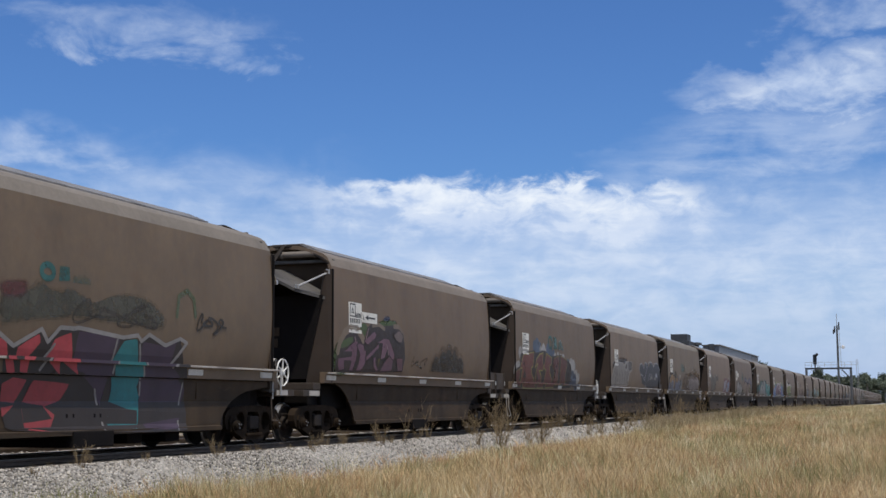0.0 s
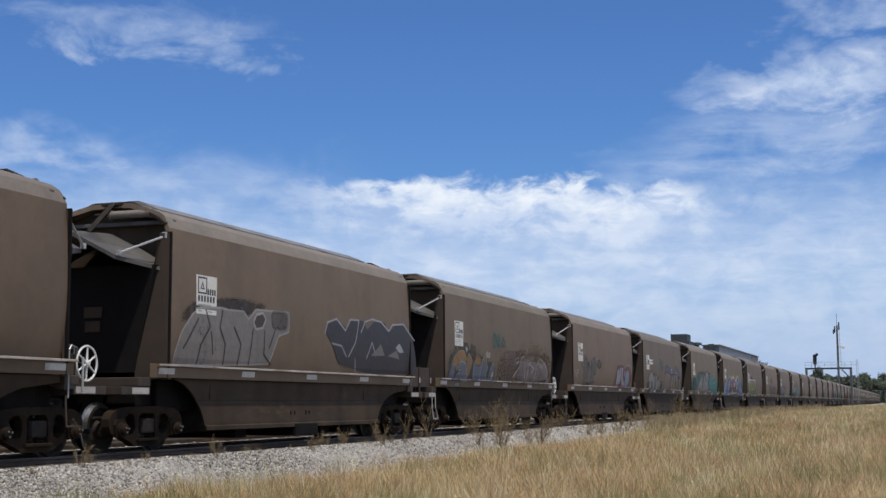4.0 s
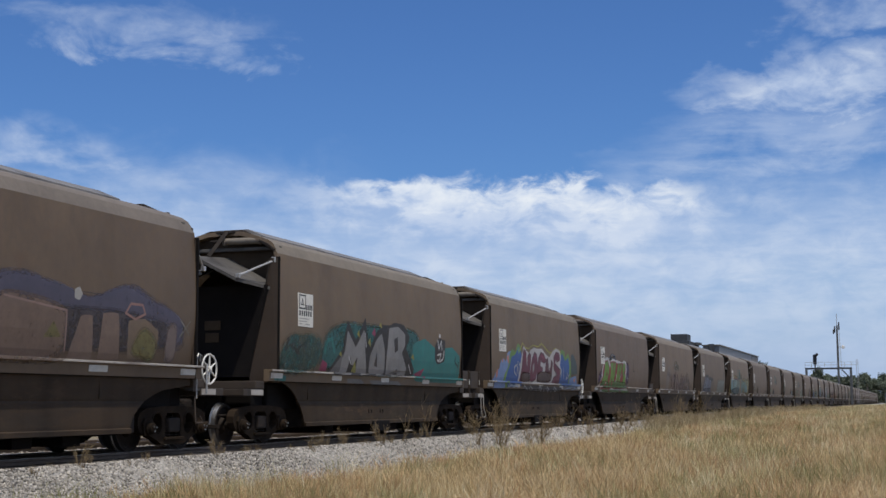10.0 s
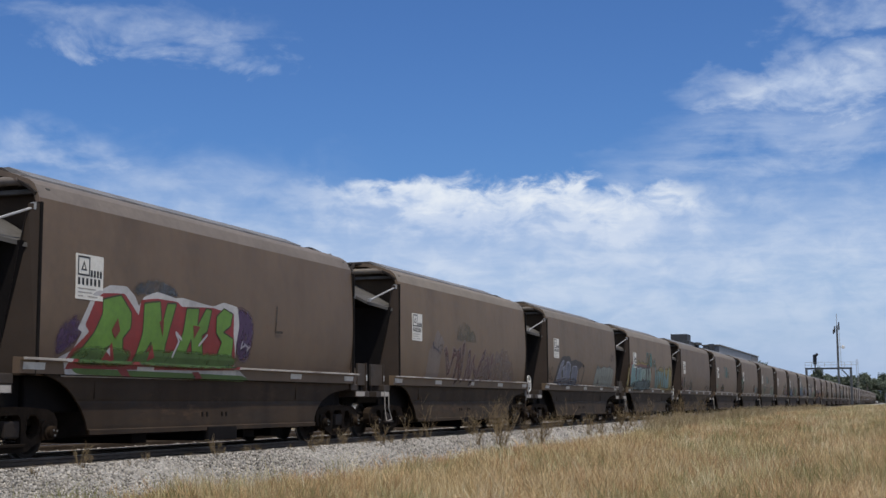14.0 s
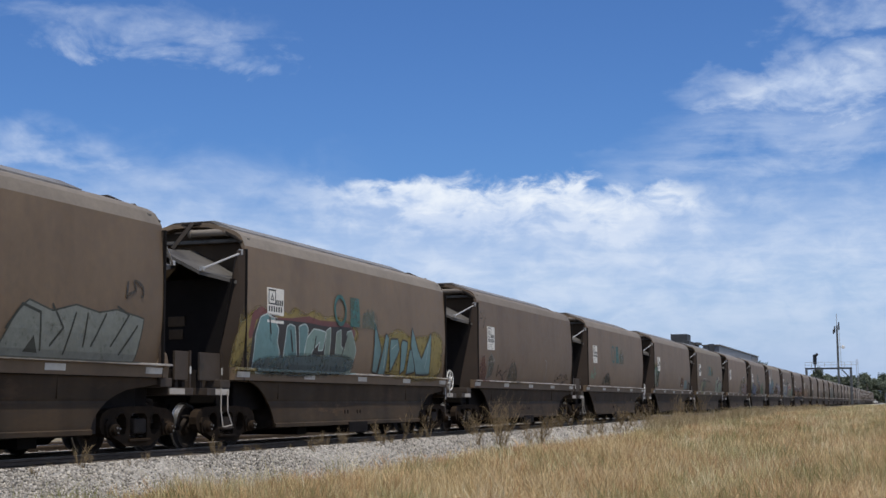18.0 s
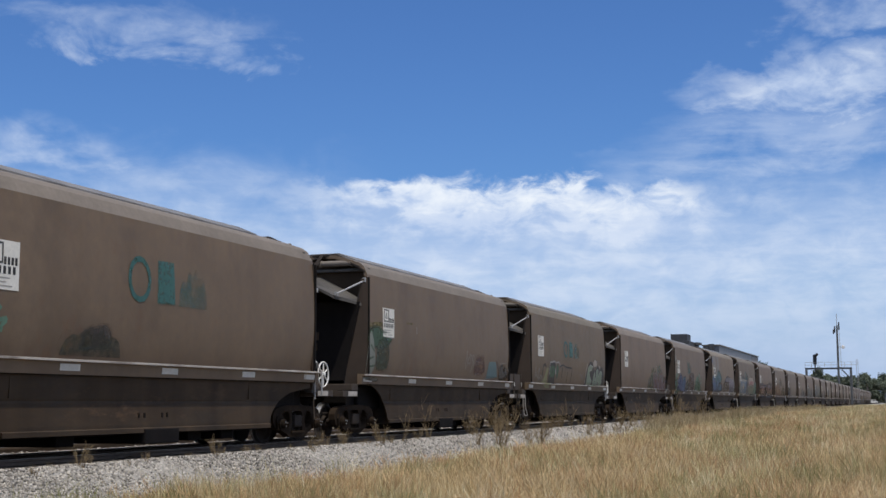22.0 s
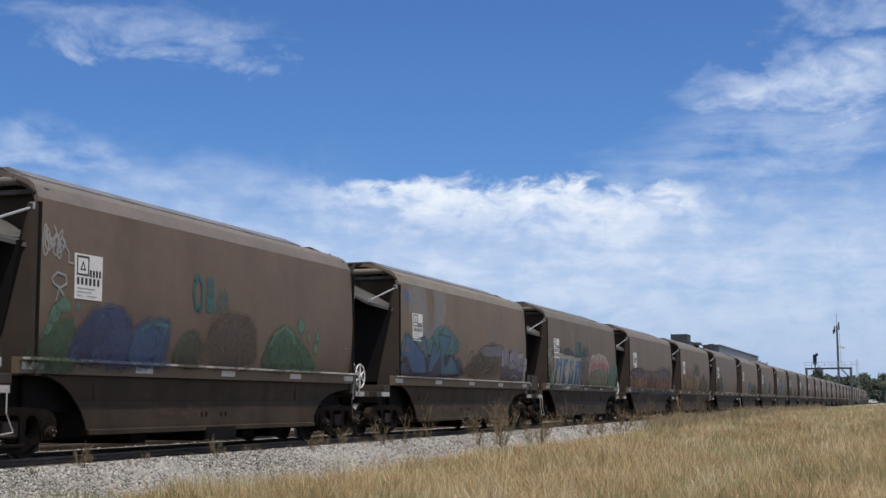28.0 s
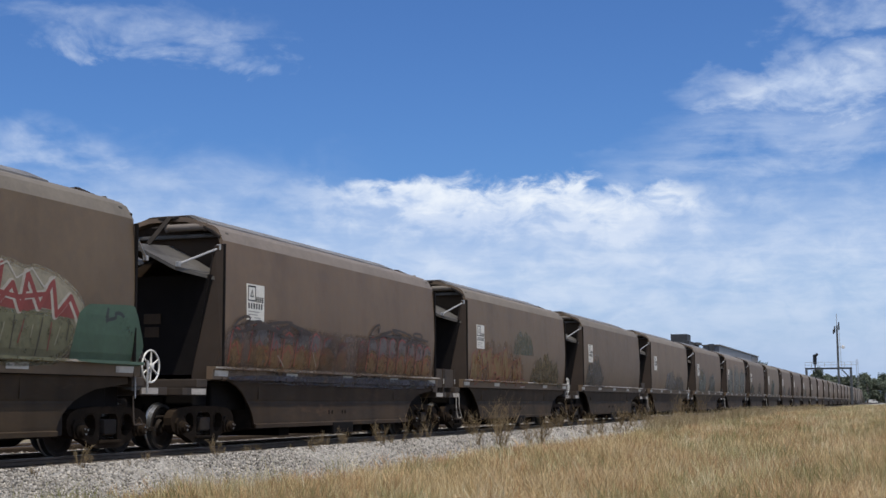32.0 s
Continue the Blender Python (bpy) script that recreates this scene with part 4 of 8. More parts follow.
        for p, w in jobs:
            self.blade(p, w, line, 0.22, edge * 0.8)
            self.layer += 1
            self.blade(p, w, fill, wear)
            self.layer += 1
            for (a, b), (c, d) in zip(p, p[1:]) if low else ():
                if min(b, d) < zs:
                    if b > zs:
                        a, b = a + (c - a) * (b - zs) / (b - d), zs
                    if d > zs:
                        c, d = c + (a - c) * (d - zs) / (d - b), zs
                    self.stroke([(a, b), (c, d)], w * 0.7, low, wear + 0.15, False)
            self.layer += 1
            for k in range(len(p) - 1):
                (a, b), (c, d) = p[k], p[k + 1]
                if r.random() < 0.6:
                    self.stroke([(a - w * 0.3, b), (a * 0.45 + c * 0.55 - w * 0.3, b * 0.45 + d * 0.55)], 0.022, light or line, 0.2)
                if r.random() < 0.5:
                    self.stroke([(a * 0.7 + c * 0.3, b * 0.7 + d * 0.3), (a * 0.3 + c * 0.7 + w * 0.2, b * 0.3 + d * 0.7)], 0.03, line, 0.3)
            self.layer += 1

    def build(self, wagon, label):
        """each painting that stands apart becomes a part of its own"""
        spans = []
        for lo, hi in sorted((min(p[0] for p in f[0]), max(p[0] for p in f[0])) for f in self.faces):
            if spans and lo < spans[-1][1] + 0.12:
                spans[-1][1] = max(spans[-1][1], hi)
            else:
                spans.append([lo, hi])
        for lo, hi in spans:
            self.build_one(wagon, label, [f for f in self.faces if lo - 1e-6 <= min(p[0] for p in f[0]) <= hi])

    def build_one(self, wagon, label, chosen):
        verts, faces, mats = [], [], []
        for pts, mi, layer in chosen:
            pieces = [pts]
            for cut in (3.78, 3.40, 3.02, 2.66, 2.32, 2.00, 1.70, 1.575, 1.520, 1.325, 0.905, 0.50):
                pieces = [q for p in pieces for q in (clipped(p, cut, 1), clipped(p, cut, -1)) if len(q) > 2]
            for q in pieces:
                zc = sum(v[1] for v in q) / len(q)
                if zc < 0.36:
                    continue
                x = 0.005 + layer
                at = side_x if zc > 1.575 else (lambda z: HALF + 0.070) if zc > 1.52 else (lambda z: HALF - 0.005 - 0.02 * (1.52 - z) / 0.195) if zc > 1.325 else skirt_x
                base = len(verts)
                verts.extend((x + at(z), u, z) for u, z in q)
                faces.append(list(range(base, base + len(q))))
                mats.append(mi)
        me = bpy.data.meshes.new("graffiti")
        me.from_pydata(verts, [], faces)
        for m in self.mats:
            me.materials.append(m)
        me.polygons.foreach_set("material_index", mats)
        return part("graffiti", me, None, wagon, label)


def rounded(pts, first=0.12):
    """corners cut round as a spray can leaves them"""
    for k in (first, 0.25):
        pts = [(a[0] + (b[0] - a[0]) * f, a[1] + (b[1] - a[1]) * f) for a, b in zip(pts, list(pts[1:]) + [pts[0]]) for f in (k, 1 - k)]
    return pts


def clipped(pts, cut, side):
    """the part of a polygon over (1) or under (-1) a height"""
    if all((z - cut) * side >= 0 for _, z in pts):
        return pts
    out = []
    for (a, b), (c, d) in zip(pts, pts[1:] + pts[:1]):
        if (b - cut) * side >= 0:
            out.append((a, b))
        if (b - cut) * (d - cut) < 0:
            k = (cut - b) / (d - b)
            out.append((a + (c - a) * k, cut))
    return out if any((z - cut) * side > 1e-6 for _, z in out) else []


def tealmark(g, u0, u1, z0=2.78, z1=3.2, wear=0.8):
    """a half-vanished teal mark: a ring, a block and a fading wash"""
    c, wear = (52, 116, 112), 0.2 + wear * 0.5
    w, h = (u1 - u0) * 0.28, z1 - z0
    cu, cz = u0 + w * 0.5, (z0 + z1) / 2
    g.stroke([(cu + w * 0.42 * math.cos(a * math.pi / 8), cz + h * 0.46 * math.sin(a * math.pi / 8)) for a in range(17)], 0.10, c, wear)
    u = u0 + w * 1.25
    g.poly([(u, z0), (u + w * 0.8, z0 + 0.02), (u + w * 0.75, z1), (u + 0.03, z1)], c, wear + 0.1)
    g.blob(u0 + w * 2.2, z0, u1, z1 - 0.05, c, wear + 0.45, 4)


def arrow_panel(w, way):
    """a narrow white panel with a black arrow"""
    xi = HALF + 0.0115
    pan = part("arrow_panel", box((xi - 0.03, 1.76, 2.83), (xi, 2.73, 3.085)), M_PLATE, w, "white panel with a black arrow")
    bm = bmesh.new()
    add_box(bm, (xi + 0.0005, 2.02, 2.938), (xi + 0.003, 2.60, 2.978))
    tip, back = (2.68, 2.50) if way > 0 else (1.96, 2.14)
    add_prism(bm, [(tip, 2.958), (back, 3.03), (back, 2.886)], "x", xi + 0.0005, xi + 0.0032)
    part("arrow", bm, M_INK, pan)
    part("letter", prism([(1.82, 2.895), (1.90, 2.895), (1.90, 2.915), (1.842, 2.915), (1.842, 3.01), (1.82, 3.01)], "x", xi + 0.0005, xi + 0.003), M_INK, pan)


WHITE = (178, 176, 172)


def paint_wagons():
    G = {i: Piece(100 + i) for i in range(-1, 31)}
    g = G[-1]
    g.poly([(3.42, 2.48), (3.81, 2.59), (4.23, 2.56), (4.43, 2.73), (4.73, 2.58), (5.25, 2.66), (5.73, 2.47), (6.38, 2.66), (7.26, 2.67), (8.02, 2.42), (7.83, 2.21), (6.4, 2.28), (4.82, 2.27), (3.44, 2.06)], (92, 92, 80), 0.5, soft=True)
    g.poly([(3.41, 2.64), (4.01, 2.71), (3.98, 2.52), (3.49, 2.47)], (104, 58, 56), 0.4, soft=True)
    g.scribble(5.12, 2.11, 8.01, 2.57, (66, 60, 52), 0.05, 14, 0.5)
    tealmark(g, 4.35, 5.71, 2.79, 3.03, 0.35)
    g.stroke([(8.45, 2.45), (8.5, 2.81), (8.8, 2.94), (9.05, 2.8), (9.12, 2.49)], 0.1, (98, 112, 84), 0.45)
    g.scribble(9.13, 2.17, 10.33, 2.56, (44, 42, 40), 0.05, 12, 0.3)
    g.poly([(3.45, 1.94), (3.86, 1.75), (4.47, 2.03), (4.62, 1.86), (4.9, 2.05), (5.28, 2.06), (6.75, 1.96), (7.29, 1.95), (7.56, 2.07), (8.04, 1.89), (8.62, 2.04), (8.84, 1.63), (9.1, 0.33), (3.69, 0.45)], (40, 34, 34), 0.1, soft=True)
    g.poly([(3.46, 1.85), (3.66, 1.78), (3.84, 1.33), (3.65, 1.32)], (196, 72, 80), 0.1, soft=True)
    g.poly([(3.93, 1.71), (4.43, 1.94), (4.48, 1.81), (4.15, 1.5), (4.13, 1.33), (3.95, 1.34)], (196, 72, 80), 0.1, soft=True)
    g.poly([(4.64, 1.52), (4.83, 1.87), (5.25, 2), (5.39, 1.49), (5.46, 1.32), (5.01, 1.52), (4.93, 1.51), (4.96, 1.31)], (196, 72, 80), 0.1, soft=True)
    g.poly([(3.65, 1.16), (3.91, 1.26), (4.25, 1.23), (3.94, 0.82), (3.68, 0.66)], (170, 62, 68), 0.1, soft=True)
    g.poly([(4.39, 1.23), (5.35, 1.18), (5.13, 0.91), (4.7, 0.82), (4.99, 0.69), (4.82, 0.43), (4.22, 0.46), (4.14, 0.82)], (170, 62, 68), 0.1, soft=True)
    g.poly([(5.43, 2.04), (6.67, 1.96), (6.44, 1.38), (6.23, 0.81), (6.06, 1.09), (5.63, 1.36), (5.39, 1.4)], (66, 50, 72), 0.1, soft=True)
    g.poly([(7.38, 1.94), (8.04, 1.89), (8.52, 1.99), (8.35, 1.52), (8.97, 1.12), (8.69, 0.39), (7.55, 0.42), (7.3, 1.59)], (66, 50, 72), 0.1, soft=True)
    g.poly([(6.79, 1.93), (7.19, 1.98), (7.3, 1.59), (7.41, 1.4), (7.43, 1.01), (7.36, 0.42), (6.41, 0.49), (6.55, 1.1), (6.48, 1.57)], (30, 128, 132), 0.08, soft=True)
    g.stroke([(3.45, 1.91), (3.83, 1.73), (4.47, 2.01), (4.66, 1.82), (4.94, 2.06), (5.31, 2.06), (5.43, 2.08), (6.75, 1.98), (7.19, 2.04), (7.32, 1.94), (7.56, 2.07), (8.13, 1.9), (8.62, 2.04), (8.87, 1.97), (8.35, 1.52)], 0.07, (160, 156, 152), 0.15)
    g.stroke([(7.29, 1.88), (7.41, 1.4), (7.43, 1.01)], 0.05, (150, 146, 142), 0.15)
    g.stroke([(6.58, 1.95), (6.44, 1.38)], 0.05, (150, 146, 142), 0.15)
    g.stroke([(6.06, 1.09), (6.33, 0.44)], 0.05, (150, 146, 142), 0.15)
    g.stroke([(8.87, 1.22), (8.69, 0.39)], 0.05, (150, 146, 142), 0.15)
    g.stroke([(4.43, 1.38), (4.84, 1.79)], 0.05, (150, 146, 142), 0.15)
    g = G[0]
    g.poly([(0.03, 1.56), (0.07, 1.92), (0.31, 2.24), (0.57, 2.08), (0.59, 1.58)], (60, 84, 40), 0.35, soft=True)
    g.poly([(1.59, 2.75), (1.94, 2.82), (2.1, 2.72), (1.87, 2.4), (1.62, 2.62)], (70, 92, 48), 0.2, soft=True)
    g.poly([(3.18, 2.99), (3.58, 3.07), (3.59, 2.87), (3.13, 2.83)], (54, 68, 96), 0.35, soft=True)
    g.poly([(2.91, 2.91), (3.96, 2.97), (4.1, 2.85), (2.95, 2.8)], (70, 92, 48), 0.3, soft=True)
    g.poly([(0.31, 1.59), (0.27, 1.85), (0.38, 2.2), (0.65, 2.52), (1.01, 2.7), (1.46, 2.74), (1.79, 2.56), (1.95, 2.43), (2.1, 2.72), (2.43, 2.85), (3.13, 2.81), (4.06, 2.88), (4.56, 2.66), (4.67, 2.46), (4.79, 2.05), (4.66, 1.67), (0.24, 1.57)], (44, 34, 36), 0.1, soft=True)
    g.stroke([(0.34, 2.07), (0.42, 2.29), (0.69, 2.53), (1.07, 2.66), (1.44, 2.65), (1.71, 2.51), (1.84, 2.4)], 0.2, (132, 116, 98), 0.15)
    g.stroke([(2.44, 2.78), (2.87, 2.83), (3.23, 2.74)], 0.1, (132, 116, 98), 0.2)
    g.stroke([(3.91, 2.84), (4.26, 2.84), (4.56, 2.66)], 0.12, (128, 112, 98), 0.2)
    g.poly([(0.48, 2.19), (0.58, 2.32), (0.87, 2.41), (1.2, 2.45), (1.2, 2.34), (0.95, 2.23), (0.56, 2.14)], (70, 92, 48), 0.1, soft=True)
    g.cut([(0.45, 2.06), (0.88, 2.14), (1.03, 2.24), (1.33, 2.35), (1.51, 2.36), (1.47, 1.9), (1.33, 1.62), (1.09, 1.63), (1.2, 1.86), (0.75, 1.86), (0.83, 1.65), (0.5, 1.61), (0.4, 1.77), (0.39, 1.92), (1.16, 1.98), (1.19, 2.08), (0.89, 2.07)], (118, 84, 102), (46, 34, 38), 0.03, 0.15)
    g.cut([(1.42, 2.26), (1.64, 2.32), (1.88, 2.27), (1.93, 2.15), (2.05, 2.16), (2.06, 1.83), (1.83, 1.64), (1.51, 1.63), (1.66, 1.86), (1.68, 2.05)], (118, 84, 102), (46, 34, 38), 0.03, 0.15)
    g.cut([(1.87, 2.38), (2.53, 2.65), (2.68, 2.58), (2.62, 2.47), (2.12, 2.28)], (124, 90, 106), (46, 34, 38), 0.03, 0.15)
    g.cut([(2.05, 2), (2.54, 2.21), (2.83, 2.35), (2.89, 2.25), (2.47, 2.04), (2.11, 1.89)], (118, 84, 102), (46, 34, 38), 0.03, 0.15)
    g.cut([(2.55, 2), (2.71, 2.01), (2.73, 1.86), (2.96, 1.68), (2.83, 1.63), (2.6, 1.76)], (118, 84, 102), (46, 34, 38), 0.03, 0.15)
    g.cut([(2.66, 2.35), (3.23, 2.51), (3.55, 2.49), (3.99, 2.11), (3.94, 1.96), (3.68, 2), (3.48, 2.24), (3.31, 2), (3.02, 1.94), (3.11, 2.36)], (124, 90, 106), (46, 34, 38), 0.03, 0.15)
    g.cut([(3.28, 1.88), (3.62, 2.07), (3.9, 1.95), (3.88, 1.67), (3.04, 1.64)], (110, 78, 92), (46, 34, 38), 0.03, 0.2)
    g.cut([(3.84, 2.61), (4.26, 2.76), (4.58, 2.61), (4.43, 2.42), (4.08, 2.46)], (120, 104, 100), (46, 34, 38), 0.03, 0.2)
    g.cut([(4.13, 2.02), (4.58, 2.04), (4.66, 1.69), (4.3, 1.68)], (108, 76, 88), (46, 34, 38), 0.03, 0.3)
    g.poly([(2.85, 1.96), (3.02, 1.99), (2.89, 1.75)], (90, 84, 40), 0.3)
    g.stroke([(1.29, 2.45), (1.36, 2.33)], 0.03, (168, 140, 140), 0.15)
    g.stroke([(1.99, 2.43), (2.14, 2.7)], 0.03, (168, 140, 140), 0.15)
    g.stroke([(3.37, 2.36), (3.56, 2.09)], 0.03, (168, 140, 140), 0.15)
    g.blob(6.88, 1.73, 9.75, 2.39, (52, 50, 46), 0.45, 5)
    g.scribble(5.11, 1.74, 6.64, 2.13, (70, 62, 54), 0.06, 9, 0.7)
    g = G[1]
    for u0, z0, u1, z1, c, n in ((0.0, 1.5, 0.5, 2.3, WHITE, 2), (0.4, 2.2, 1.6, 2.85, WHITE, 3), (2.3, 2.55, 3.4, 3.12, (86, 102, 124), 3), (3.2, 2.5, 4.3, 2.95, WHITE, 3), (4.2, 2.4, 5.4, 2.98, (82, 98, 122), 3),
                                 (5.2, 2.3, 6.9, 2.78, WHITE, 4), (6.9, 2.2, 7.7, 2.55, (92, 108, 122), 3), (7.5, 1.85, 8.5, 2.55, WHITE, 3), (8.3, 1.5, 9.5, 2.05, WHITE, 3), (7.7, 1.30, 8.9, 2.0, (72, 84, 104), 3), (9.2, 1.30, 10.4, 1.62, (110, 108, 104), 3)):
        g.puff(u0, z0, u1, z1, c, 0.36, n)
    g.poly([(-0.14, 1.6), (-0.05, 1.86), (0.17, 2.02), (0.62, 2.12), (0.6, 2.55), (2.43, 2.73), (2.55, 2.62), (3.63, 2.77), (4.14, 2.72), (4.94, 2.57), (6.23, 2.69), (7.3, 2.53), (7.96, 2.36), (8.12, 2.1), (7.91, 1.41), (-0.18, 1.35)], (34, 26, 24), 0.1, soft=True)
    g.cut([(1.01, 2.52), (2.38, 2.66), (2.31, 2.11), (2.1, 2.12), (2.18, 1.89), (2.53, 1.71), (2.55, 1.35), (0.86, 1.36), (0.93, 2.05), (0.68, 2.04), (0.82, 2.31)], (110, 58, 52), (150, 142, 70), 0.04, 0.2)
    g.cut([(0, 1.87), (0.68, 2.04), (0.67, 1.4), (-0.11, 1.42)], (98, 52, 47), (120, 112, 60), 0.03, 0.25)
    g.cut([(3.14, 2.6), (3.68, 2.68), (3.59, 2.34), (3.77, 2.18), (3.7, 2.03), (3.11, 2.01), (3.53, 1.84), (3.67, 1.39), (2.75, 1.37), (2.73, 1.91), (2.96, 2.28), (2.58, 2.1), (2.72, 2.41)], (106, 58, 56), (150, 142, 70), 0.04, 0.2)
    g.cut([(4.09, 2.66), (4.89, 2.53), (4.84, 2.28), (4.6, 2.21), (4.68, 1.98), (5.04, 1.75), (5.11, 1.41), (3.87, 1.39), (4.15, 2.05), (3.8, 2.11), (3.94, 2.42)], (106, 54, 52), (150, 142, 70), 0.04, 0.2)
    g.cut([(5.22, 2.51), (6.02, 2.65), (5.94, 1.53), (5.19, 1.51), (5.4, 1.98), (5.06, 2.21)], (100, 54, 50), (130, 122, 66), 0.03, 0.3)
    g.cut([(6.23, 2.65), (7.24, 2.51), (7.31, 2.33), (7.12, 2.07), (7.15, 1.52), (6.34, 1.51)], (94, 52, 48), (130, 122, 66), 0.03, 0.3)
    g.poly([(1.22, 2), (1.48, 1.73), (1.06, 1.72)], (30, 25, 24), 0.1)
    g.poly([(2.73, 2), (3.12, 1.7), (2.93, 1.58)], (30, 25, 24), 0.1)
    g.stroke([(7.63, 2.35), (7.83, 2.09), (7.57, 1.69)], 0.04, (30, 25, 24), 0.2)
    g.stroke([(5.65, 2.26), (5.37, 1.76)], 0.05, (60, 48, 46), 0.4)
    tealmark(g, 4.4, 6.67, 2.86, 3.33, 0.35)
    g = G[2]
    g.poly([(0.35, 2.39), (0.78, 2.79), (3.18, 2.93), (3.89, 2.81), (2.51, 2.56)], (58, 50, 45), 0.5, soft=True)
    g.cut([(0.27, 1.77), (0.44, 2.17), (0.79, 2.51), (1.08, 2.67), (1.92, 2.71), (2.18, 2.69), (2.84, 2.7), (3.05, 2.55), (3.36, 2.77), (3.89, 2.78), (4.93, 2.81), (4.93, 2.38), (4.44, 2.28), (4.11, 1.67), (0.26, 1.55)], (140, 134, 128), (172, 166, 160), 0.04, 0.2)
    g.stroke([(0.56, 1.88), (0.79, 2.16), (1.03, 2.45)], 0.05, (66, 58, 54), 0.15)
    g.stroke([(1.3, 2.63), (1.49, 2.32), (1.19, 1.98), (1.1, 1.6)], 0.05, (66, 58, 54), 0.15)
    g.stroke([(1.55, 2.22), (1.68, 1.81)], 0.05, (66, 58, 54), 0.15)
    g.stroke([(1.96, 2.65), (1.87, 2.33), (2.13, 2.02), (2.13, 1.63)], 0.05, (66, 58, 54), 0.15)
    g.stroke([(2.45, 2.36), (2.78, 2.04), (2.72, 1.64)], 0.05, (66, 58, 54), 0.15)
    g.stroke([(3.26, 2.37), (3.19, 1.65)], 0.05, (66, 58, 54), 0.15)
    g.stroke([(3.78, 2.35), (3.82, 1.87), (4.18, 1.67)], 0.05, (66, 58, 54), 0.15)
    g.stroke([(4.33, 2.51), (4.04, 2.01)], 0.05, (66, 58, 54), 0.15)
    g.poly([(3.26, 2.5), (3.39, 2.67), (3.68, 2.72), (3.82, 2.59), (3.68, 2.41), (3.4, 2.37)], (66, 58, 54), 0.1, soft=True)
    g.stroke([(3.26, 2.5), (3.39, 2.67), (3.68, 2.72), (3.82, 2.59), (3.68, 2.41), (3.4, 2.37), (3.26, 2.5)], 0.05, (180, 176, 170), 0.1)
    g.poly([(4.11, 2.74), (4.77, 2.75), (4.77, 2.46), (4.18, 2.46)], (96, 88, 82), 0.3, soft=True)
    g.poly([(6.85, 2.46), (6.94, 2.71), (7.54, 2.81), (8.07, 2.61), (8.35, 2.84), (9.05, 2.87), (9.33, 2.66), (9.77, 2.88), (10.52, 2.9), (10.78, 2.66), (11.3, 2.89), (11.95, 2.9), (12.5, 2.63), (12.82, 2.12), (13.04, 1.64), (9.51, 1.58), (7.67, 1.79), (7.23, 2.24)], (46, 48, 58), 0.12, soft=True)
    g.stroke([(6.81, 2.45), (6.94, 2.71), (7.46, 2.82), (7.98, 2.57), (8.26, 2.85), (8.81, 2.86), (8.62, 2.32), (8.25, 1.96)], 0.045, (176, 178, 182), 0.1)
    g.stroke([(8.95, 2.58), (9.19, 2.85), (9.68, 2.94), (10.27, 2.9), (10.78, 2.69), (11.04, 2.87), (11.84, 2.93), (12.66, 2.53)], 0.045, (176, 178, 182), 0.1)
    g.stroke([(7.23, 2.24), (7.8, 2.2), (8.11, 1.96)], 0.045, (160, 162, 168), 0.1)
    g.stroke([(8.66, 1.93), (8.75, 1.62), (8.87, 1.57)], 0.045, (160, 162, 168), 0.1)
    g.stroke([(9.37, 1.95), (9.67, 2.36), (9.96, 2.04)], 0.045, (160, 162, 168), 0.1)
    g.poly([(11.29, 2.28), (11.56, 2.42), (11.93, 2.18), (11.61, 2.16)], (176, 178, 182), 0.1, soft=True)
    g.poly([(9.66, 2.03), (10.26, 2.34), (10.56, 2.06)], (130, 126, 122), 0.2)
    g.poly([(10.77, 2.06), (11.4, 2.22), (11.61, 2)], (130, 126, 122), 0.2)
    g = G[3]
    g.blob(0.4, 1.87, 3.85, 2.64, (66, 66, 50), 0.6, 9)
    g.poly([(0.39, 1.52), (0.5, 1.96), (0.76, 2.25), (1.14, 2.41), (1.78, 2.45), (2.13, 2.23), (2.29, 2.34), (2.74, 2.15), (2.85, 2.06), (3.13, 2.33), (3.37, 2.38), (3.67, 2.2), (4.01, 2.42), (4.26, 2.15), (4.78, 2.17), (5.1, 1.97), (5.09, 1.54), (0.5, 1.5)], (36, 36, 36), 0.1, soft=True)
    g.poly([(0.51, 1.52), (0.74, 1.96), (1.08, 2.01), (1.02, 1.54)], (98, 104, 124), 0.15, soft=True)
    g.cut([(0.74, 1.96), (0.91, 2.2), (1.34, 2.41), (1.83, 2.42), (2.09, 2.17), (1.88, 2.05), (1.58, 2.15), (1.31, 2), (1.21, 1.82), (1.08, 1.99)], (144, 108, 62), (160, 140, 100), 0.03, 0.15)
    g.cut([(1.32, 1.89), (1.58, 2.1), (2.05, 2.04), (2.16, 1.76), (2.08, 1.49), (1.22, 1.54), (1.29, 1.71), (1.69, 1.8), (1.72, 1.85), (1.37, 1.8)], (98, 104, 124), (156, 158, 164), 0.035, 0.15)
    g.cut([(2.16, 2.22), (2.24, 2.37), (2.65, 2.17), (2.49, 1.85), (2.18, 1.49), (2.15, 1.95)], (138, 104, 62), (150, 140, 120), 0.03, 0.15)
    g.cut([(2.81, 1.66), (2.83, 2.08), (3.02, 2.28), (3.28, 2.37), (3.51, 2.21), (3.59, 1.59), (3.17, 1.5)], (98, 104, 124), (156, 158, 164), 0.035, 0.15)
    g.poly([(2.89, 2.06), (3.04, 2.27), (3.28, 2.35), (3.48, 2.21), (3.52, 2.05)], (138, 104, 62), 0.25, soft=True)
    g.cut([(3.63, 2.16), (4.05, 2.43), (4.1, 2.14), (4.27, 1.94), (4.08, 1.78), (4.25, 1.56), (3.47, 1.55)], (92, 98, 118), (156, 158, 164), 0.035, 0.15)
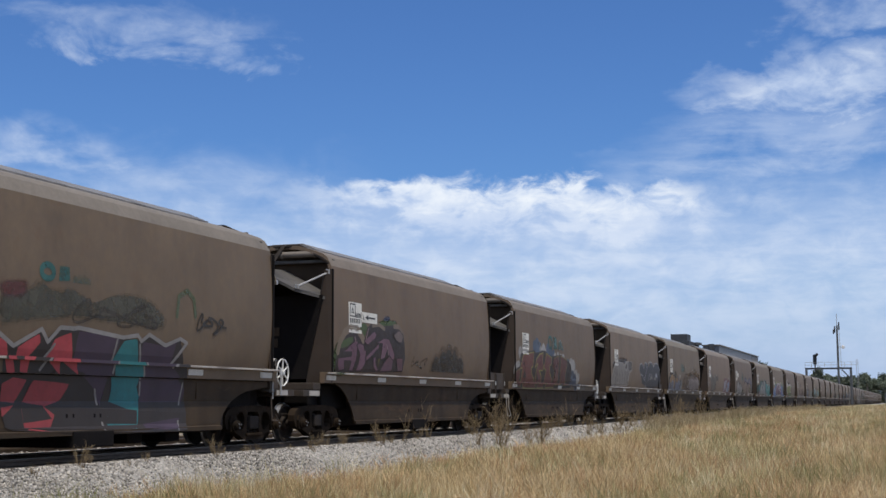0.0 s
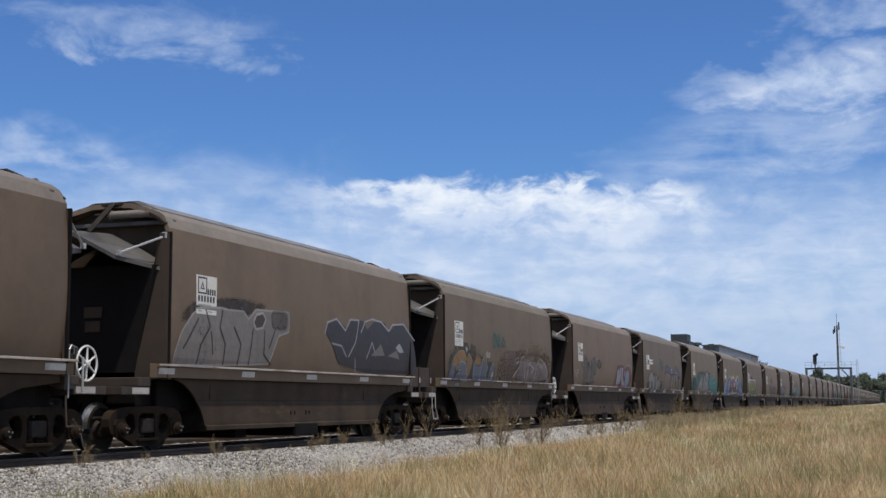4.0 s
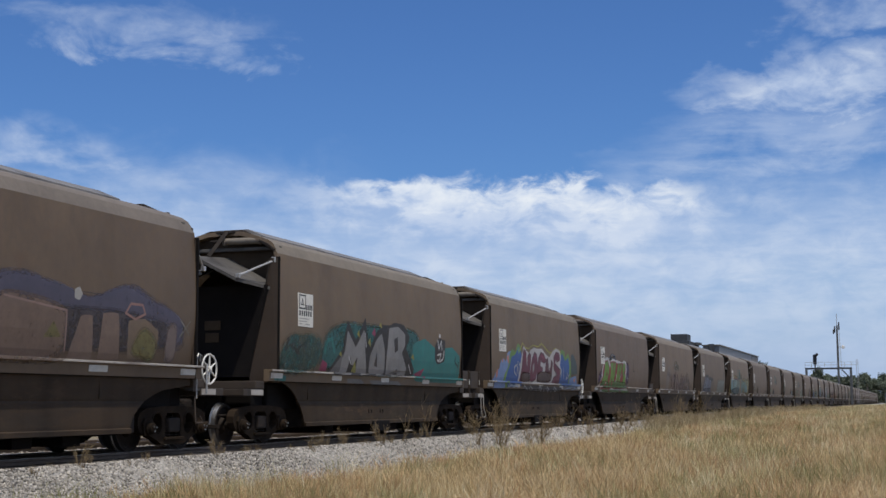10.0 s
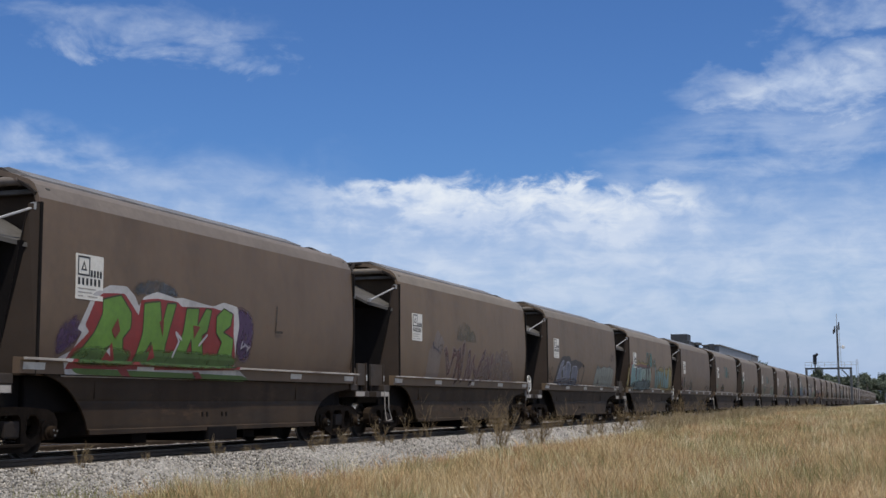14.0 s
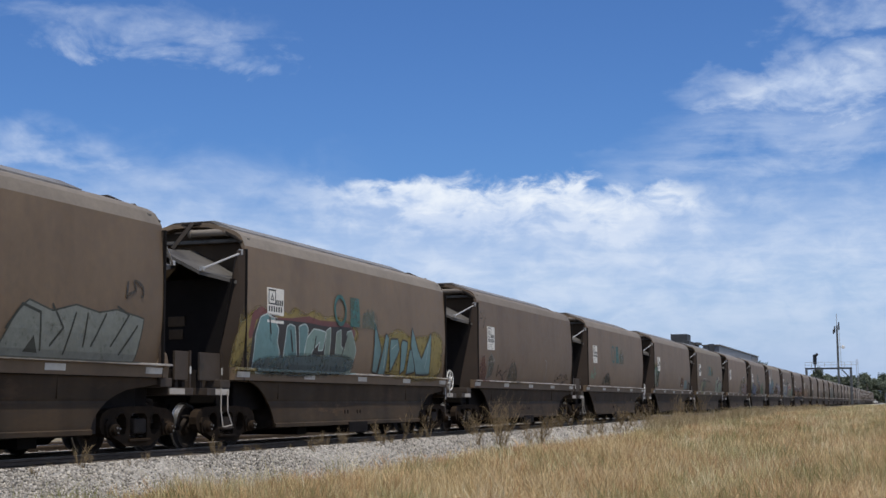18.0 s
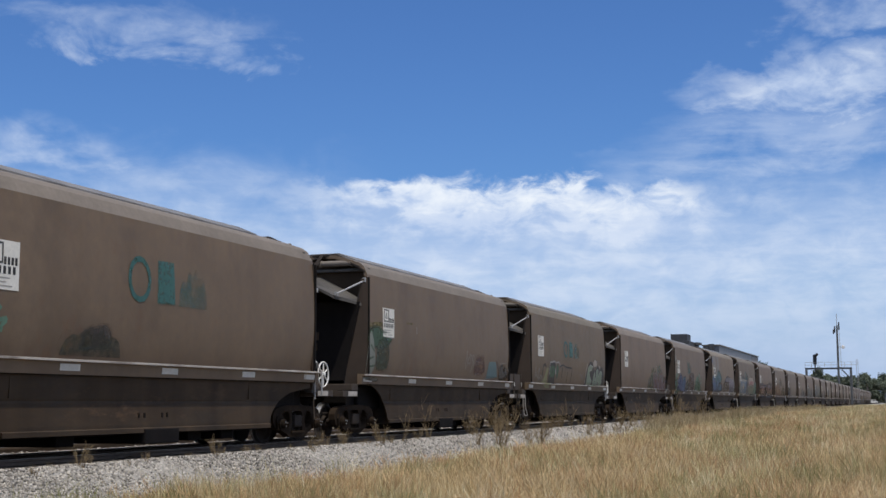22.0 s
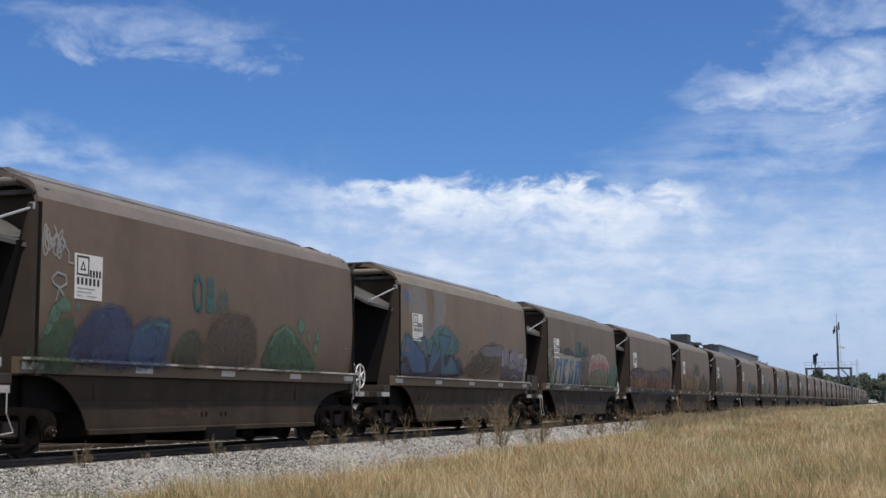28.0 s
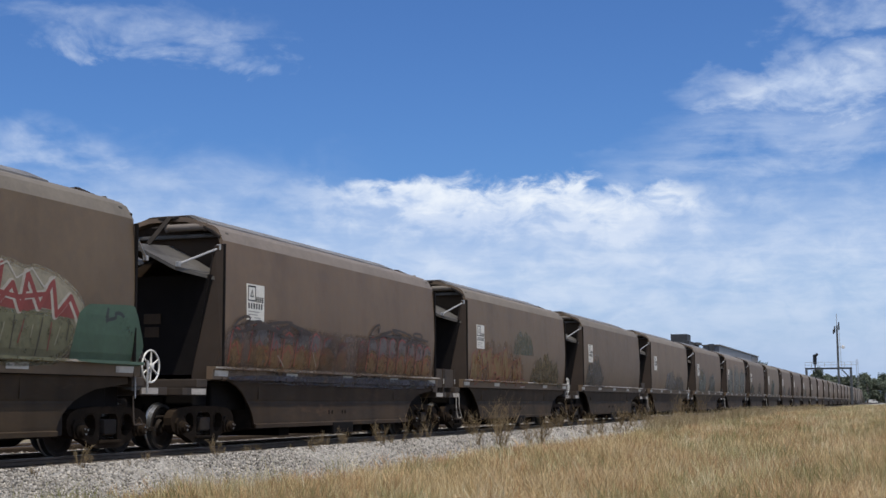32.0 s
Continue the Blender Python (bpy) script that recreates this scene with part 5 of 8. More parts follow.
    g.poly([(3.67, 2.12), (4.03, 2.4), (4.08, 2.1)], (138, 104, 62), 0.25)
    g.cut([(4.38, 1.61), (4.58, 1.93), (4.78, 2.15), (4.93, 2.05), (4.91, 1.52), (4.36, 1.53)], (90, 96, 110), (150, 150, 150), 0.035, 0.2)
    g.poly([(1.4, 1.78), (1.76, 1.86), (1.6, 1.76)], (40, 40, 42), 0.1)
    g.poly([(1.9, 2.46), (2.03, 2.56), (2.13, 2.47), (2.04, 2.35)], (178, 176, 168), 0.1, soft=True)
    g.poly([(4.03, 2.44), (4.17, 2.51), (4.24, 2.3), (4.08, 2.27)], (178, 176, 168), 0.1, soft=True)
    g.poly([(4.27, 2.44), (4.46, 2.47), (4.42, 2.28), (4.26, 2.27)], (178, 176, 168), 0.1, soft=True)
    g.poly([(4.69, 1.72), (4.81, 1.88), (4.94, 1.75), (4.69, 1.55)], (178, 176, 168), 0.1, soft=True)
    g.poly([(0.93, 1.43), (1.42, 1.46), (1.36, 1.36), (0.96, 1.35)], (150, 150, 150), 0.3, soft=True)
    tealmark(g, 4.76, 6.19, 2.65, 3.08, 0.35)
    g.poly([(5.32, 2.09), (5.64, 2.32), (6.44, 2.53), (7.18, 2.52), (11.5, 2.63), (12.17, 2.39), (12.11, 1.65), (5.34, 1.5)], (110, 92, 80), 0.6, soft=True)
    g.poly([(7.71, 1.58), (7.9, 2.2), (8.27, 2.46), (8.71, 2.41), (9.77, 2.51), (9.92, 2.29), (10.53, 2.47), (11.5, 2.3), (11.84, 1.64)], (122, 110, 106), 0.35, soft=True)
    g.stroke([(7.31, 2.15), (7.38, 2.34), (7.69, 2.37), (7.75, 2.23), (7.51, 2.2)], 0.05, (176, 168, 166), 0.2)
    g.stroke([(7.2, 1.71), (7.91, 2.08), (8.06, 2.38), (8.35, 2.45), (8.6, 2.33), (8.64, 1.63)], 0.05, (176, 168, 166), 0.2)
    g.stroke([(8.82, 2.41), (9.05, 2.13), (8.95, 1.58)], 0.05, (176, 168, 166), 0.2)
    g.stroke([(9.77, 2.49), (9.19, 2.2), (9.78, 2.06), (9.49, 1.9)], 0.05, (176, 168, 166), 0.2)
    g.stroke([(9.99, 1.6), (10.08, 2.15), (10.53, 2.45), (11.17, 2.32), (10.85, 2.1), (10.54, 2.24)], 0.05, (176, 168, 166), 0.2)
    g.stroke([(11.17, 2.32), (11.63, 2.03), (11.77, 1.63)], 0.05, (176, 168, 166), 0.2)
    g.stroke([(8.22, 2.22), (8.28, 1.86)], 0.05, (60, 54, 52), 0.2)
    g.stroke([(10.48, 2.06), (10.86, 1.81)], 0.05, (60, 54, 52), 0.2)
    g.blob(7.18, 2.29, 12.17, 2.87, (120, 96, 70), 0.7, 9)
    g = G[4]
    g.stroke([(0.05, 2.21), (0.15, 1.89), (0.3, 2.17)], 0.045, (166, 162, 156), 0.1)
    g.stroke([(0.36, 1.96), (0.47, 2.15), (0.6, 1.97)], 0.045, (166, 162, 156), 0.1)
    g.stroke([(0.67, 2.18), (0.7, 1.91)], 0.045, (166, 162, 156), 0.1)
    g.stroke([(0.8, 1.88), (0.83, 2.17), (1.06, 2.18)], 0.045, (166, 162, 156), 0.1)
    g.stroke([(0.82, 2.04), (1, 2.05)], 0.045, (166, 162, 156), 0.1)
    g.stroke([(0.87, 1.78), (0.99, 1.72), (1.02, 1.93)], 0.035, (130, 124, 118), 0.3)
    g.poly([(0.45, 2.29), (0.53, 2.35), (0.67, 2.33), (0.67, 2.26), (0.53, 2.22)], (128, 112, 104), 0.2, soft=True)
    g.cut([(1.49, 2.37), (2.07, 2.81), (2.43, 2.67), (2.35, 2.38), (1.91, 2.09), (1.99, 2.2)], (106, 100, 90), (30, 27, 25), 0.05, 0.2)
    g.cut([(2, 2.62), (2.52, 2.69), (2.49, 2.12), (2.24, 1.6), (1.86, 1.57)], (98, 92, 82), (30, 27, 25), 0.05, 0.2)
    g.cut([(2.59, 1.99), (2.77, 2.24), (3.09, 2.41), (3.26, 2.4), (3.28, 1.63), (2.67, 1.68)], (106, 100, 92), (30, 27, 25), 0.05, 0.2)
    g.cut([(3.28, 2.58), (3.6, 2.69), (3.86, 2.18), (3.87, 1.71), (3.33, 1.7)], (100, 94, 86), (40, 36, 33), 0.04, 0.25)
    g.cut([(3.65, 2.77), (3.92, 2.76), (4.19, 2.54), (4.25, 2.05), (3.94, 2.04)], (100, 94, 86), (30, 27, 25), 0.05, 0.25)
    g.cut([(4.29, 2.48), (4.71, 2.69), (5.31, 2.53), (4.91, 2.32), (4.61, 2.38)], (96, 90, 82), (36, 32, 30), 0.05, 0.35)
    g.poly([(2.21, 1.58), (2.6, 1.7), (3.21, 1.64), (3.14, 1.58)], (26, 24, 23), 0.1, soft=True)
    g.poly([(2.53, 2.56), (2.81, 2.56), (3, 2.48), (2.63, 2.23)], (26, 24, 23), 0.15, soft=True)
    g.poly([(3.79, 1.99), (4.04, 2.07), (4.25, 1.98), (4.15, 1.84), (3.87, 1.71)], (130, 108, 100), 0.3, soft=True)
    g.poly([(3.12, 2.48), (3.21, 2.49), (3.19, 2.42), (3.12, 2.43)], (186, 182, 176), 0.1, soft=True)
    g.poly([(3.48, 2.64), (3.6, 2.65), (3.58, 2.58), (3.48, 2.58)], (186, 182, 176), 0.1, soft=True)
    g.poly([(4.39, 2.77), (4.49, 2.77), (4.5, 2.7), (4.39, 2.7)], (186, 182, 176), 0.1, soft=True)
    g.poly([(8.15, 1.64), (8.55, 2.36), (8.72, 2.58), (9.14, 2.55), (9.43, 2.59), (9.97, 2.59), (10.35, 2.38), (10.92, 2.55), (11.64, 2.43), (11.92, 1.94), (11.53, 1.52), (8.27, 1.47)], (104, 38, 44), 0.15, soft=True)
    g.poly([(8.46, 1.63), (8.66, 2.31), (9, 2.39), (9.07, 2), (8.62, 1.55)], (152, 154, 162), 0.1, soft=True)
    g.poly([(9.18, 2.4), (9.53, 2.48), (9.43, 1.87), (8.83, 1.56)], (146, 148, 158), 0.1, soft=True)
    g.poly([(9.64, 2.49), (9.97, 2.45), (9.86, 2.02), (10.46, 1.69), (9.99, 1.5), (9.61, 1.88)], (152, 154, 162), 0.1, soft=True)
    g.poly([(10.23, 2.29), (10.46, 2.34), (10.31, 1.95)], (150, 150, 158), 0.1)
    g.cut([(10.46, 1.87), (10.61, 2.25), (11, 2.41), (11.4, 2.28), (11.44, 1.78), (10.94, 1.51), (10.28, 1.54)], (124, 144, 164), (90, 34, 40), 0.04, 0.1)
    g.stroke([(11.8, 1.64), (12.05, 2.24), (12.22, 1.95), (12.47, 2.56)], 0.06, (128, 54, 42), 0.3)
    g.stroke([(10.77, 2.6), (11.48, 2.63), (11.72, 2.52)], 0.04, (160, 156, 158), 0.2)
    g = G[5]
    arrow_panel(wagons[5], 1), arrow_panel(wagons[0], -1)
    g.poly([(1.15, 1.47), (1.17, 1.65), (1.37, 1.9), (1.38, 1.55), (1.48, 1.37), (1.16, 1.38)], (74, 94, 50), 0.35, soft=True)
    g.poly([(5.04, 1.55), (5.21, 1.85), (5.52, 2.04), (5.8, 1.67), (5.57, 1.54)], (80, 92, 58), 0.45, soft=True)
    g.poly([(1.46, 1.59), (1.44, 2.13), (1.84, 2.41), (2.29, 2.54), (2.8, 2.38), (3.02, 2.39), (3.46, 2.33), (3.84, 2.34), (4.05, 2.22), (4.36, 2.13), (4.76, 2.37), (4.74, 1.96), (5.03, 1.99), (5.04, 1.55), (5.1, 1.4), (1.56, 1.37)], (28, 26, 26), 0.06, soft=True)
    g.poly([(1.61, 1.93), (1.63, 2.12), (1.92, 2.32), (2.3, 2.44), (2.77, 2.31), (2.78, 1.98), (2.42, 1.95), (2.53, 1.35), (1.91, 1.34), (1.94, 1.93)], (146, 142, 138), 0.1, soft=True)
    g.poly([(2.84, 2.26), (3.03, 2.23), (3.03, 1.99), (3.27, 2.25), (3.46, 2.25), (3.37, 2.01), (3.45, 1.56), (3.5, 1.37), (3.07, 1.36), (2.97, 1.87), (2.76, 1.59), (2.65, 1.66)], (142, 138, 134), 0.1, soft=True)
    g.poly([(3.59, 2.26), (3.95, 2.28), (3.86, 1.82), (4.11, 2.06), (4.26, 2.04), (4.2, 1.82), (4.67, 2.19), (4.77, 2.16), (4.58, 1.59), (4, 1.52), (3.77, 1.62), (3.67, 1.86), (3.56, 2.02)], (140, 136, 132), 0.1, soft=True)
    g.poly([(4.67, 1.93), (4.99, 1.94), (4.96, 1.65), (4.75, 1.58)], (132, 128, 124), 0.15, soft=True)
    g.poly([(2.5, 1.85), (2.75, 1.8), (2.62, 1.58)], (40, 38, 38), 0.1)
    g.stroke([(2.3, 2.42), (2.34, 2.35)], 0.03, (186, 182, 178), 0.1)
    g.stroke([(3.79, 2.13), (3.88, 1.91)], 0.03, (186, 182, 178), 0.1)
    g.stroke([(4.56, 2.06), (4.45, 1.79)], 0.03, (186, 182, 178), 0.1)
    tealmark(g, 4.65, 5.8, 2.59, 3.17, 0.35)
    g.poly([(6.45, 2.57), (6.69, 2.78), (7.31, 2.82), (7.83, 2.74), (8.24, 2.7), (8.93, 2.56), (9.66, 2.79), (10.11, 2.84), (10.73, 2.66), (11.38, 2.55), (11.89, 2.38), (11.79, 1.84), (9.52, 2.28), (7.84, 2.32), (6.58, 2.26)], (86, 84, 104), 0.3, soft=True)
    g.poly([(6.46, 2.14), (6.58, 2.43), (8.38, 2.35), (9.51, 2.4), (11.39, 2.3), (11.39, 1.83), (6.59, 1.7)], (72, 66, 72), 0.45, soft=True)
    g.poly([(6.31, 1.63), (6.58, 2.35), (6.82, 2.48), (8.24, 2.34), (8.16, 1.56), (6.36, 1.58)], (130, 108, 94), 0.25, soft=True)
    g.poly([(8.66, 2.29), (8.99, 2.31), (9.09, 1.58), (8.38, 1.57)], (134, 112, 98), 0.2, soft=True)
    g.poly([(9.28, 2.37), (9.75, 2.39), (9.88, 1.6), (9.24, 1.59)], (134, 112, 98), 0.2, soft=True)
    g.poly([(10.05, 2.28), (10.58, 2.34), (11.06, 2.14), (11, 1.66), (10.12, 1.61)], (132, 112, 92), 0.2, soft=True)
    g.poly([(11.39, 2.23), (11.65, 2.24), (11.66, 1.68), (11.33, 1.67)], (128, 112, 106), 0.25, soft=True)
    g.stroke([(9.96, 2.4), (10.11, 2.57), (10.48, 2.57), (10.58, 2.42), (10.27, 2.31), (9.96, 2.4)], 0.045, (166, 126, 116), 0.15)
    g.poly([(7.72, 1.89), (7.95, 2.16), (8.17, 1.91)], (128, 120, 74), 0.35)
    g.poly([(10.18, 1.77), (10.58, 2.17), (11, 1.93), (10.91, 1.62)], (128, 120, 74), 0.35, soft=True)
    g.stroke([(6.7, 2.47), (8.27, 2.34), (8.31, 1.69)], 0.035, (160, 132, 124), 0.2)
    g.poly([(8.45, 2.69), (8.59, 2.75), (8.68, 2.63), (8.6, 2.52), (8.46, 2.55)], (190, 186, 178), 0.1, soft=True)
    g.stroke([(11.79, 2.38), (12.13, 2.12)], 0.03, (150, 144, 130), 0.3)
    g.stroke([(12.13, 2.37), (11.79, 2.08)], 0.03, (150, 144, 130), 0.3)
    g = G[6]
    g.poly([(0.07, 1.5), (0.2, 2), (0.6, 2.3), (1.66, 2.39), (2.23, 2.22), (2.07, 1.61)], (48, 98, 94), 0.5, soft=True)
    g.poly([(2.26, 1.59), (2.42, 2.41), (3.43, 2.71), (5.01, 2.72), (8.19, 2.78), (8.79, 2.31), (8.8, 1.67)], (38, 102, 100), 0.4, soft=True)
    g.poly([(8.06, 1.59), (8.19, 2.45), (9.1, 2.63), (10.07, 2.36), (11.44, 2.48), (12.18, 2.23), (12.27, 1.42), (8.37, 1.43)], (32, 130, 126), 0.08, soft=True)
    g.poly([(-0.17, 1.45), (0.4, 1.45), (0.4, 1.33), (-0.16, 1.34)], (32, 120, 118), 0.15, soft=True)
    g.scribble(0.25, 1.93, 1.39, 2.29, (42, 40, 38), 0.05, 8, 0.3)
    g.stroke([(2.44, 2.02), (2.54, 2.29), (2.78, 2.35), (2.96, 2.05)], 0.09, (40, 128, 124), 0.3)
    g.poly([(2.22, 1.59), (2.34, 1.86), (2.64, 1.77), (2.61, 1.59)], (150, 48, 88), 0.15, soft=True)
    g.poly([(8.35, 1.63), (9.17, 1.81), (8.88, 1.52)], (150, 48, 88), 0.15)
    g.poly([(5.2, 2.58), (5.39, 2.74), (5.5, 2.48)], (150, 48, 88), 0.15)
    g.poly([(2.69, 1.6), (3.45, 2.15), (3.49, 2.39), (3.65, 2.71), (3.69, 2.83), (4.21, 2.37), (4.81, 2.97), (4.89, 2.58), (5.14, 2.23), (5.49, 2.62), (5.94, 2.82), (6.46, 2.85), (6.77, 2.94), (7.46, 2.92), (7.9, 2.61), (7.62, 2.31), (8.35, 1.78), (8.35, 1.58), (2.76, 1.5)], (24, 24, 24), 0.06, soft=True)
    g.poly([(3.56, 2.05), (3.69, 2.6), (4.21, 2.19), (4.72, 2.68), (4.83, 2.13), (5.04, 1.58), (4.32, 1.52), (4.38, 1.98), (4.11, 1.75), (3.93, 1.96), (3.77, 1.52), (3.17, 1.51), (3.36, 1.83)], (146, 144, 142), 0.08, soft=True)
    g.poly([(5.15, 2.01), (5.5, 2.43), (5.87, 2.62), (6.13, 2.19), (6.22, 1.61), (5.38, 1.54), (5.16, 1.63)], (140, 138, 136), 0.08, soft=True)
    g.poly([(5.47, 1.79), (5.6, 2.16), (5.69, 1.75)], (40, 38, 38), 0.05)
    g.poly([(6.38, 2.78), (7.05, 2.85), (7.55, 2.67), (7.56, 2.37), (7.34, 2.17), (7.77, 1.77), (7.7, 1.57), (7.14, 1.57), (7.07, 1.75), (6.78, 1.56), (6.33, 1.55), (6.27, 2.05)], (144, 142, 140), 0.08, soft=True)
    g.poly([(6.73, 2.5), (7, 2.58), (7.06, 2.23), (6.84, 2.15)], (40, 38, 38), 0.05, soft=True)
    g.poly([(3.7, 1.44), (4.58, 1.43), (4.81, 1.33), (3.74, 1.33)], (128, 126, 124), 0.15, soft=True)
    g.poly([(5.05, 1.42), (7.09, 1.42), (7.33, 1.32), (5.33, 1.31)], (128, 126, 124), 0.15, soft=True)
    g.poly([(2.76, 1.54), (3.46, 2.02), (3.38, 1.54)], (110, 108, 106), 0.2)
    g.poly([(3.25, 2), (3.35, 2.09), (3.42, 1.94)], (152, 144, 62), 0.08)
    g.poly([(4.27, 2.52), (4.38, 2.64), (4.43, 2.44)], (152, 144, 62), 0.08)
    g.poly([(4.97, 2.34), (5.11, 2.48), (5.16, 2.24)], (152, 144, 62), 0.08)
    g.poly([(5.69, 2.79), (5.81, 2.9), (5.89, 2.74)], (152, 144, 62), 0.08)
    g.poly([(8.05, 2.07), (8.2, 2.19), (8.32, 2.01)], (152, 144, 62), 0.08)
    g.poly([(4.07, 1.61), (4.24, 1.89), (4.39, 1.58)], (138, 134, 60), 0.12)
    g.stroke([(3.84, 1.96), (4.02, 1.79)], 0.04, (200, 198, 196), 0.08)
    g.stroke([(4.77, 2.57), (4.88, 2.24)], 0.04, (200, 198, 196), 0.08)
    g.stroke([(7.91, 1.87), (8.15, 1.65)], 0.04, (200, 198, 196), 0.08)
    g.poly([(9.93, 2.46), (10.23, 2.69), (10.81, 2.65), (10.81, 2.04), (10.24, 1.94), (9.97, 2.07)], (26, 26, 26), 0.08, soft=True)
    g.stroke([(10.16, 2.61), (10.27, 2.37), (10.47, 2.62), (10.53, 2.38)], 0.05, (214, 212, 208), 0.05)
    g.stroke([(10.17, 2.21), (10.47, 2.25), (10.34, 2.03), (10.2, 2.07)], 0.05, (214, 212, 208), 0.05)
    g.stroke([(10.71, 2.34), (10.67, 2.12), (10.44, 2.03)], 0.05, (214, 212, 208), 0.05)
    g.poly([(10.26, 2.8), (10.4, 2.81), (10.4, 2.71), (10.26, 2.7)], (214, 212, 208), 0.05, soft=True)
    g.scribble(11.63, 1.88, 12.18, 2.24, (28, 60, 60), 0.05, 4, 0.3)
    g = G[7]
    g.poly([(0.28, 1.33), (0.45, 1.64), (0.76, 1.92), (1.01, 1.95), (1.12, 2.22), (1.4, 2.33), (1.7, 2.21), (1.87, 2.52), (2.24, 2.6), (2.35, 2.41), (2.13, 2), (1.72, 1.82), (1.66, 1.35)], (124, 152, 200), 0.06, soft=True)
    g.poly([(1.57, 1.35), (1.63, 1.76), (2.02, 2.07), (2.15, 2.5), (2.43, 2.67), (2.82, 2.58), (2.96, 2.76), (3.15, 2.9), (3.42, 2.81), (3.53, 2.69), (3.67, 1.64), (1.84, 1.36)], (106, 148, 72), 0.06, soft=True)
    g.poly([(8.68, 1.46), (8.73, 2.77), (8.95, 2.68), (9.25, 2.89), (9.72, 2.84), (9.79, 2.6), (10.31, 2.78), (10.64, 2.51), (10.98, 2.36), (10.8, 1.47)], (106, 148, 72), 0.08, soft=True)
    g.poly([(10.78, 2.35), (10.77, 2.7), (11.12, 2.8), (11.75, 2.42), (11.94, 1.99), (10.88, 1.95)], (60, 80, 84), 0.2, soft=True)
    g.poly([(1.84, 1.36), (1.9, 1.77), (2.17, 2.08), (2.35, 2.39), (2.73, 2.47), (2.96, 2.59), (3.16, 2.76), (3.43, 2.68), (3.64, 2.47), (3.69, 1.43)], (48, 94, 162), 0.06, soft=True)
    g.poly([(8.82, 1.46), (8.86, 2.52), (9.34, 2.75), (9.79, 2.45), (10.31, 2.61), (10.54, 2.21), (10.56, 1.47)], (48, 94, 162), 0.06, soft=True)
    g.poly([(10.71, 1.81), (11.76, 1.93), (12.13, 1.49), (10.66, 1.47)], (114, 144, 190), 0.08, soft=True)
    g.poly([(0.68, 1.87), (0.84, 1.98), (0.9, 1.75), (0.77, 1.64)], (204, 132, 106), 0.1, soft=True)
    g.poly([(1.23, 2.19), (1.34, 2.35), (1.42, 2.2)], (204, 132, 106), 0.1)
    g.poly([(1.79, 2.37), (2.01, 2.47), (2.07, 2.19), (1.94, 2.18)], (204, 132, 106), 0.1, soft=True)
    g.poly([(11.33, 1.72), (11.61, 1.85), (11.69, 1.65)], (204, 132, 106), 0.1)
    g.poly([(3.08, 2.66), (3.24, 2.76), (3.37, 2.63), (3.25, 2.51)], (112, 160, 120), 0.1, soft=True)
    g.stroke([(3.33, 2.63), (3.74, 2.92), (4.06, 2.77), (4.51, 2.75), (5.08, 2.9), (5.8, 2.86), (6.3, 3.01), (6.82, 2.85), (7.36, 2.7), (7.78, 2.72), (8.2, 2.9), (8.79, 2.85), (9.16, 2.79)], 0.05, (164, 158, 72), 0.1)
    g.poly([(3.34, 1.57), (3.48, 2.25), (3.64, 2.53), (3.85, 2.82), (4.18, 2.67), (4.51, 2.59), (4.73, 2.71), (5.2, 2.81), (5.8, 2.79), (6.3, 2.82), (6.69, 2.67), (7.36, 2.52), (7.64, 2.66), (7.92, 2.79), (8.49, 2.91), (8.97, 2.81), (9.16, 2.54), (8.98, 2.3), (9.29, 2.06), (8.95, 1.54), (3.54, 1.48)], (200, 196, 194), 0.05, soft=True)
    g.cut([(3.75, 2.58), (3.87, 2.71), (4.18, 2.62), (4.23, 2.25), (4.37, 2.1), (4.36, 2.51), (4.62, 2.59), (4.81, 2.54), (4.7, 1.67), (4.32, 1.6), (4.25, 1.81), (3.98, 1.91), (3.95, 1.59), (3.48, 1.55), (3.66, 2.04)], (108, 46, 70), (62, 24, 36), 0.03, 0.08)
    g.cut([(4.97, 2.43), (5.27, 2.66), (5.56, 2.59), (5.77, 2.16), (5.63, 1.7), (5.16, 1.58), (4.76, 1.66), (4.82, 2.09)], (108, 46, 70), (62, 24, 36), 0.03, 0.08)
    g.poly([(5.05, 2.1), (5.23, 2.29), (5.31, 2.07), (5.15, 1.89)], (180, 176, 174), 0.08, soft=True)
    g.cut([(5.81, 2.48), (6.18, 2.69), (6.56, 2.63), (6.96, 2.38), (6.57, 2.29), (6.11, 2.38), (6.11, 2.17), (6.47, 2.12), (6.38, 1.72), (5.83, 1.6), (5.7, 1.9)], (108, 46, 70), (62, 24, 36), 0.03, 0.08)
    g.cut([(6.88, 2.42), (7.15, 2.51), (7.37, 1.99), (7.62, 2.22), (7.59, 2.46), (7.87, 2.35), (7.8, 1.7), (7.11, 1.61), (6.79, 1.72)], (96, 48, 62), (62, 24, 36), 0.03, 0.12)
    g.cut([(7.98, 2.55), (8.35, 2.76), (8.85, 2.73), (8.98, 2.48), (8.5, 2.38), (8.32, 2.5), (8.21, 2.32), (9.11, 2.1), (9.05, 1.59), (7.92, 1.57), (8.16, 1.82), (8.66, 1.9), (8.07, 2.11)], (108, 46, 70), (62, 24, 36), 0.03, 0.08)
    g.poly([(3.67, 1.6), (3.77, 1.9), (4.76, 1.84), (4.77, 1.61)], (84, 66, 64), 0.3, soft=True)
    g.poly([(5.83, 1.61), (5.87, 1.93), (7.79, 1.94), (7.71, 1.64)], (84, 66, 64), 0.3, soft=True)
    g.stroke([(5.2, 2.53), (5.47, 2.43)], 0.05, (150, 66, 92), 0.15)
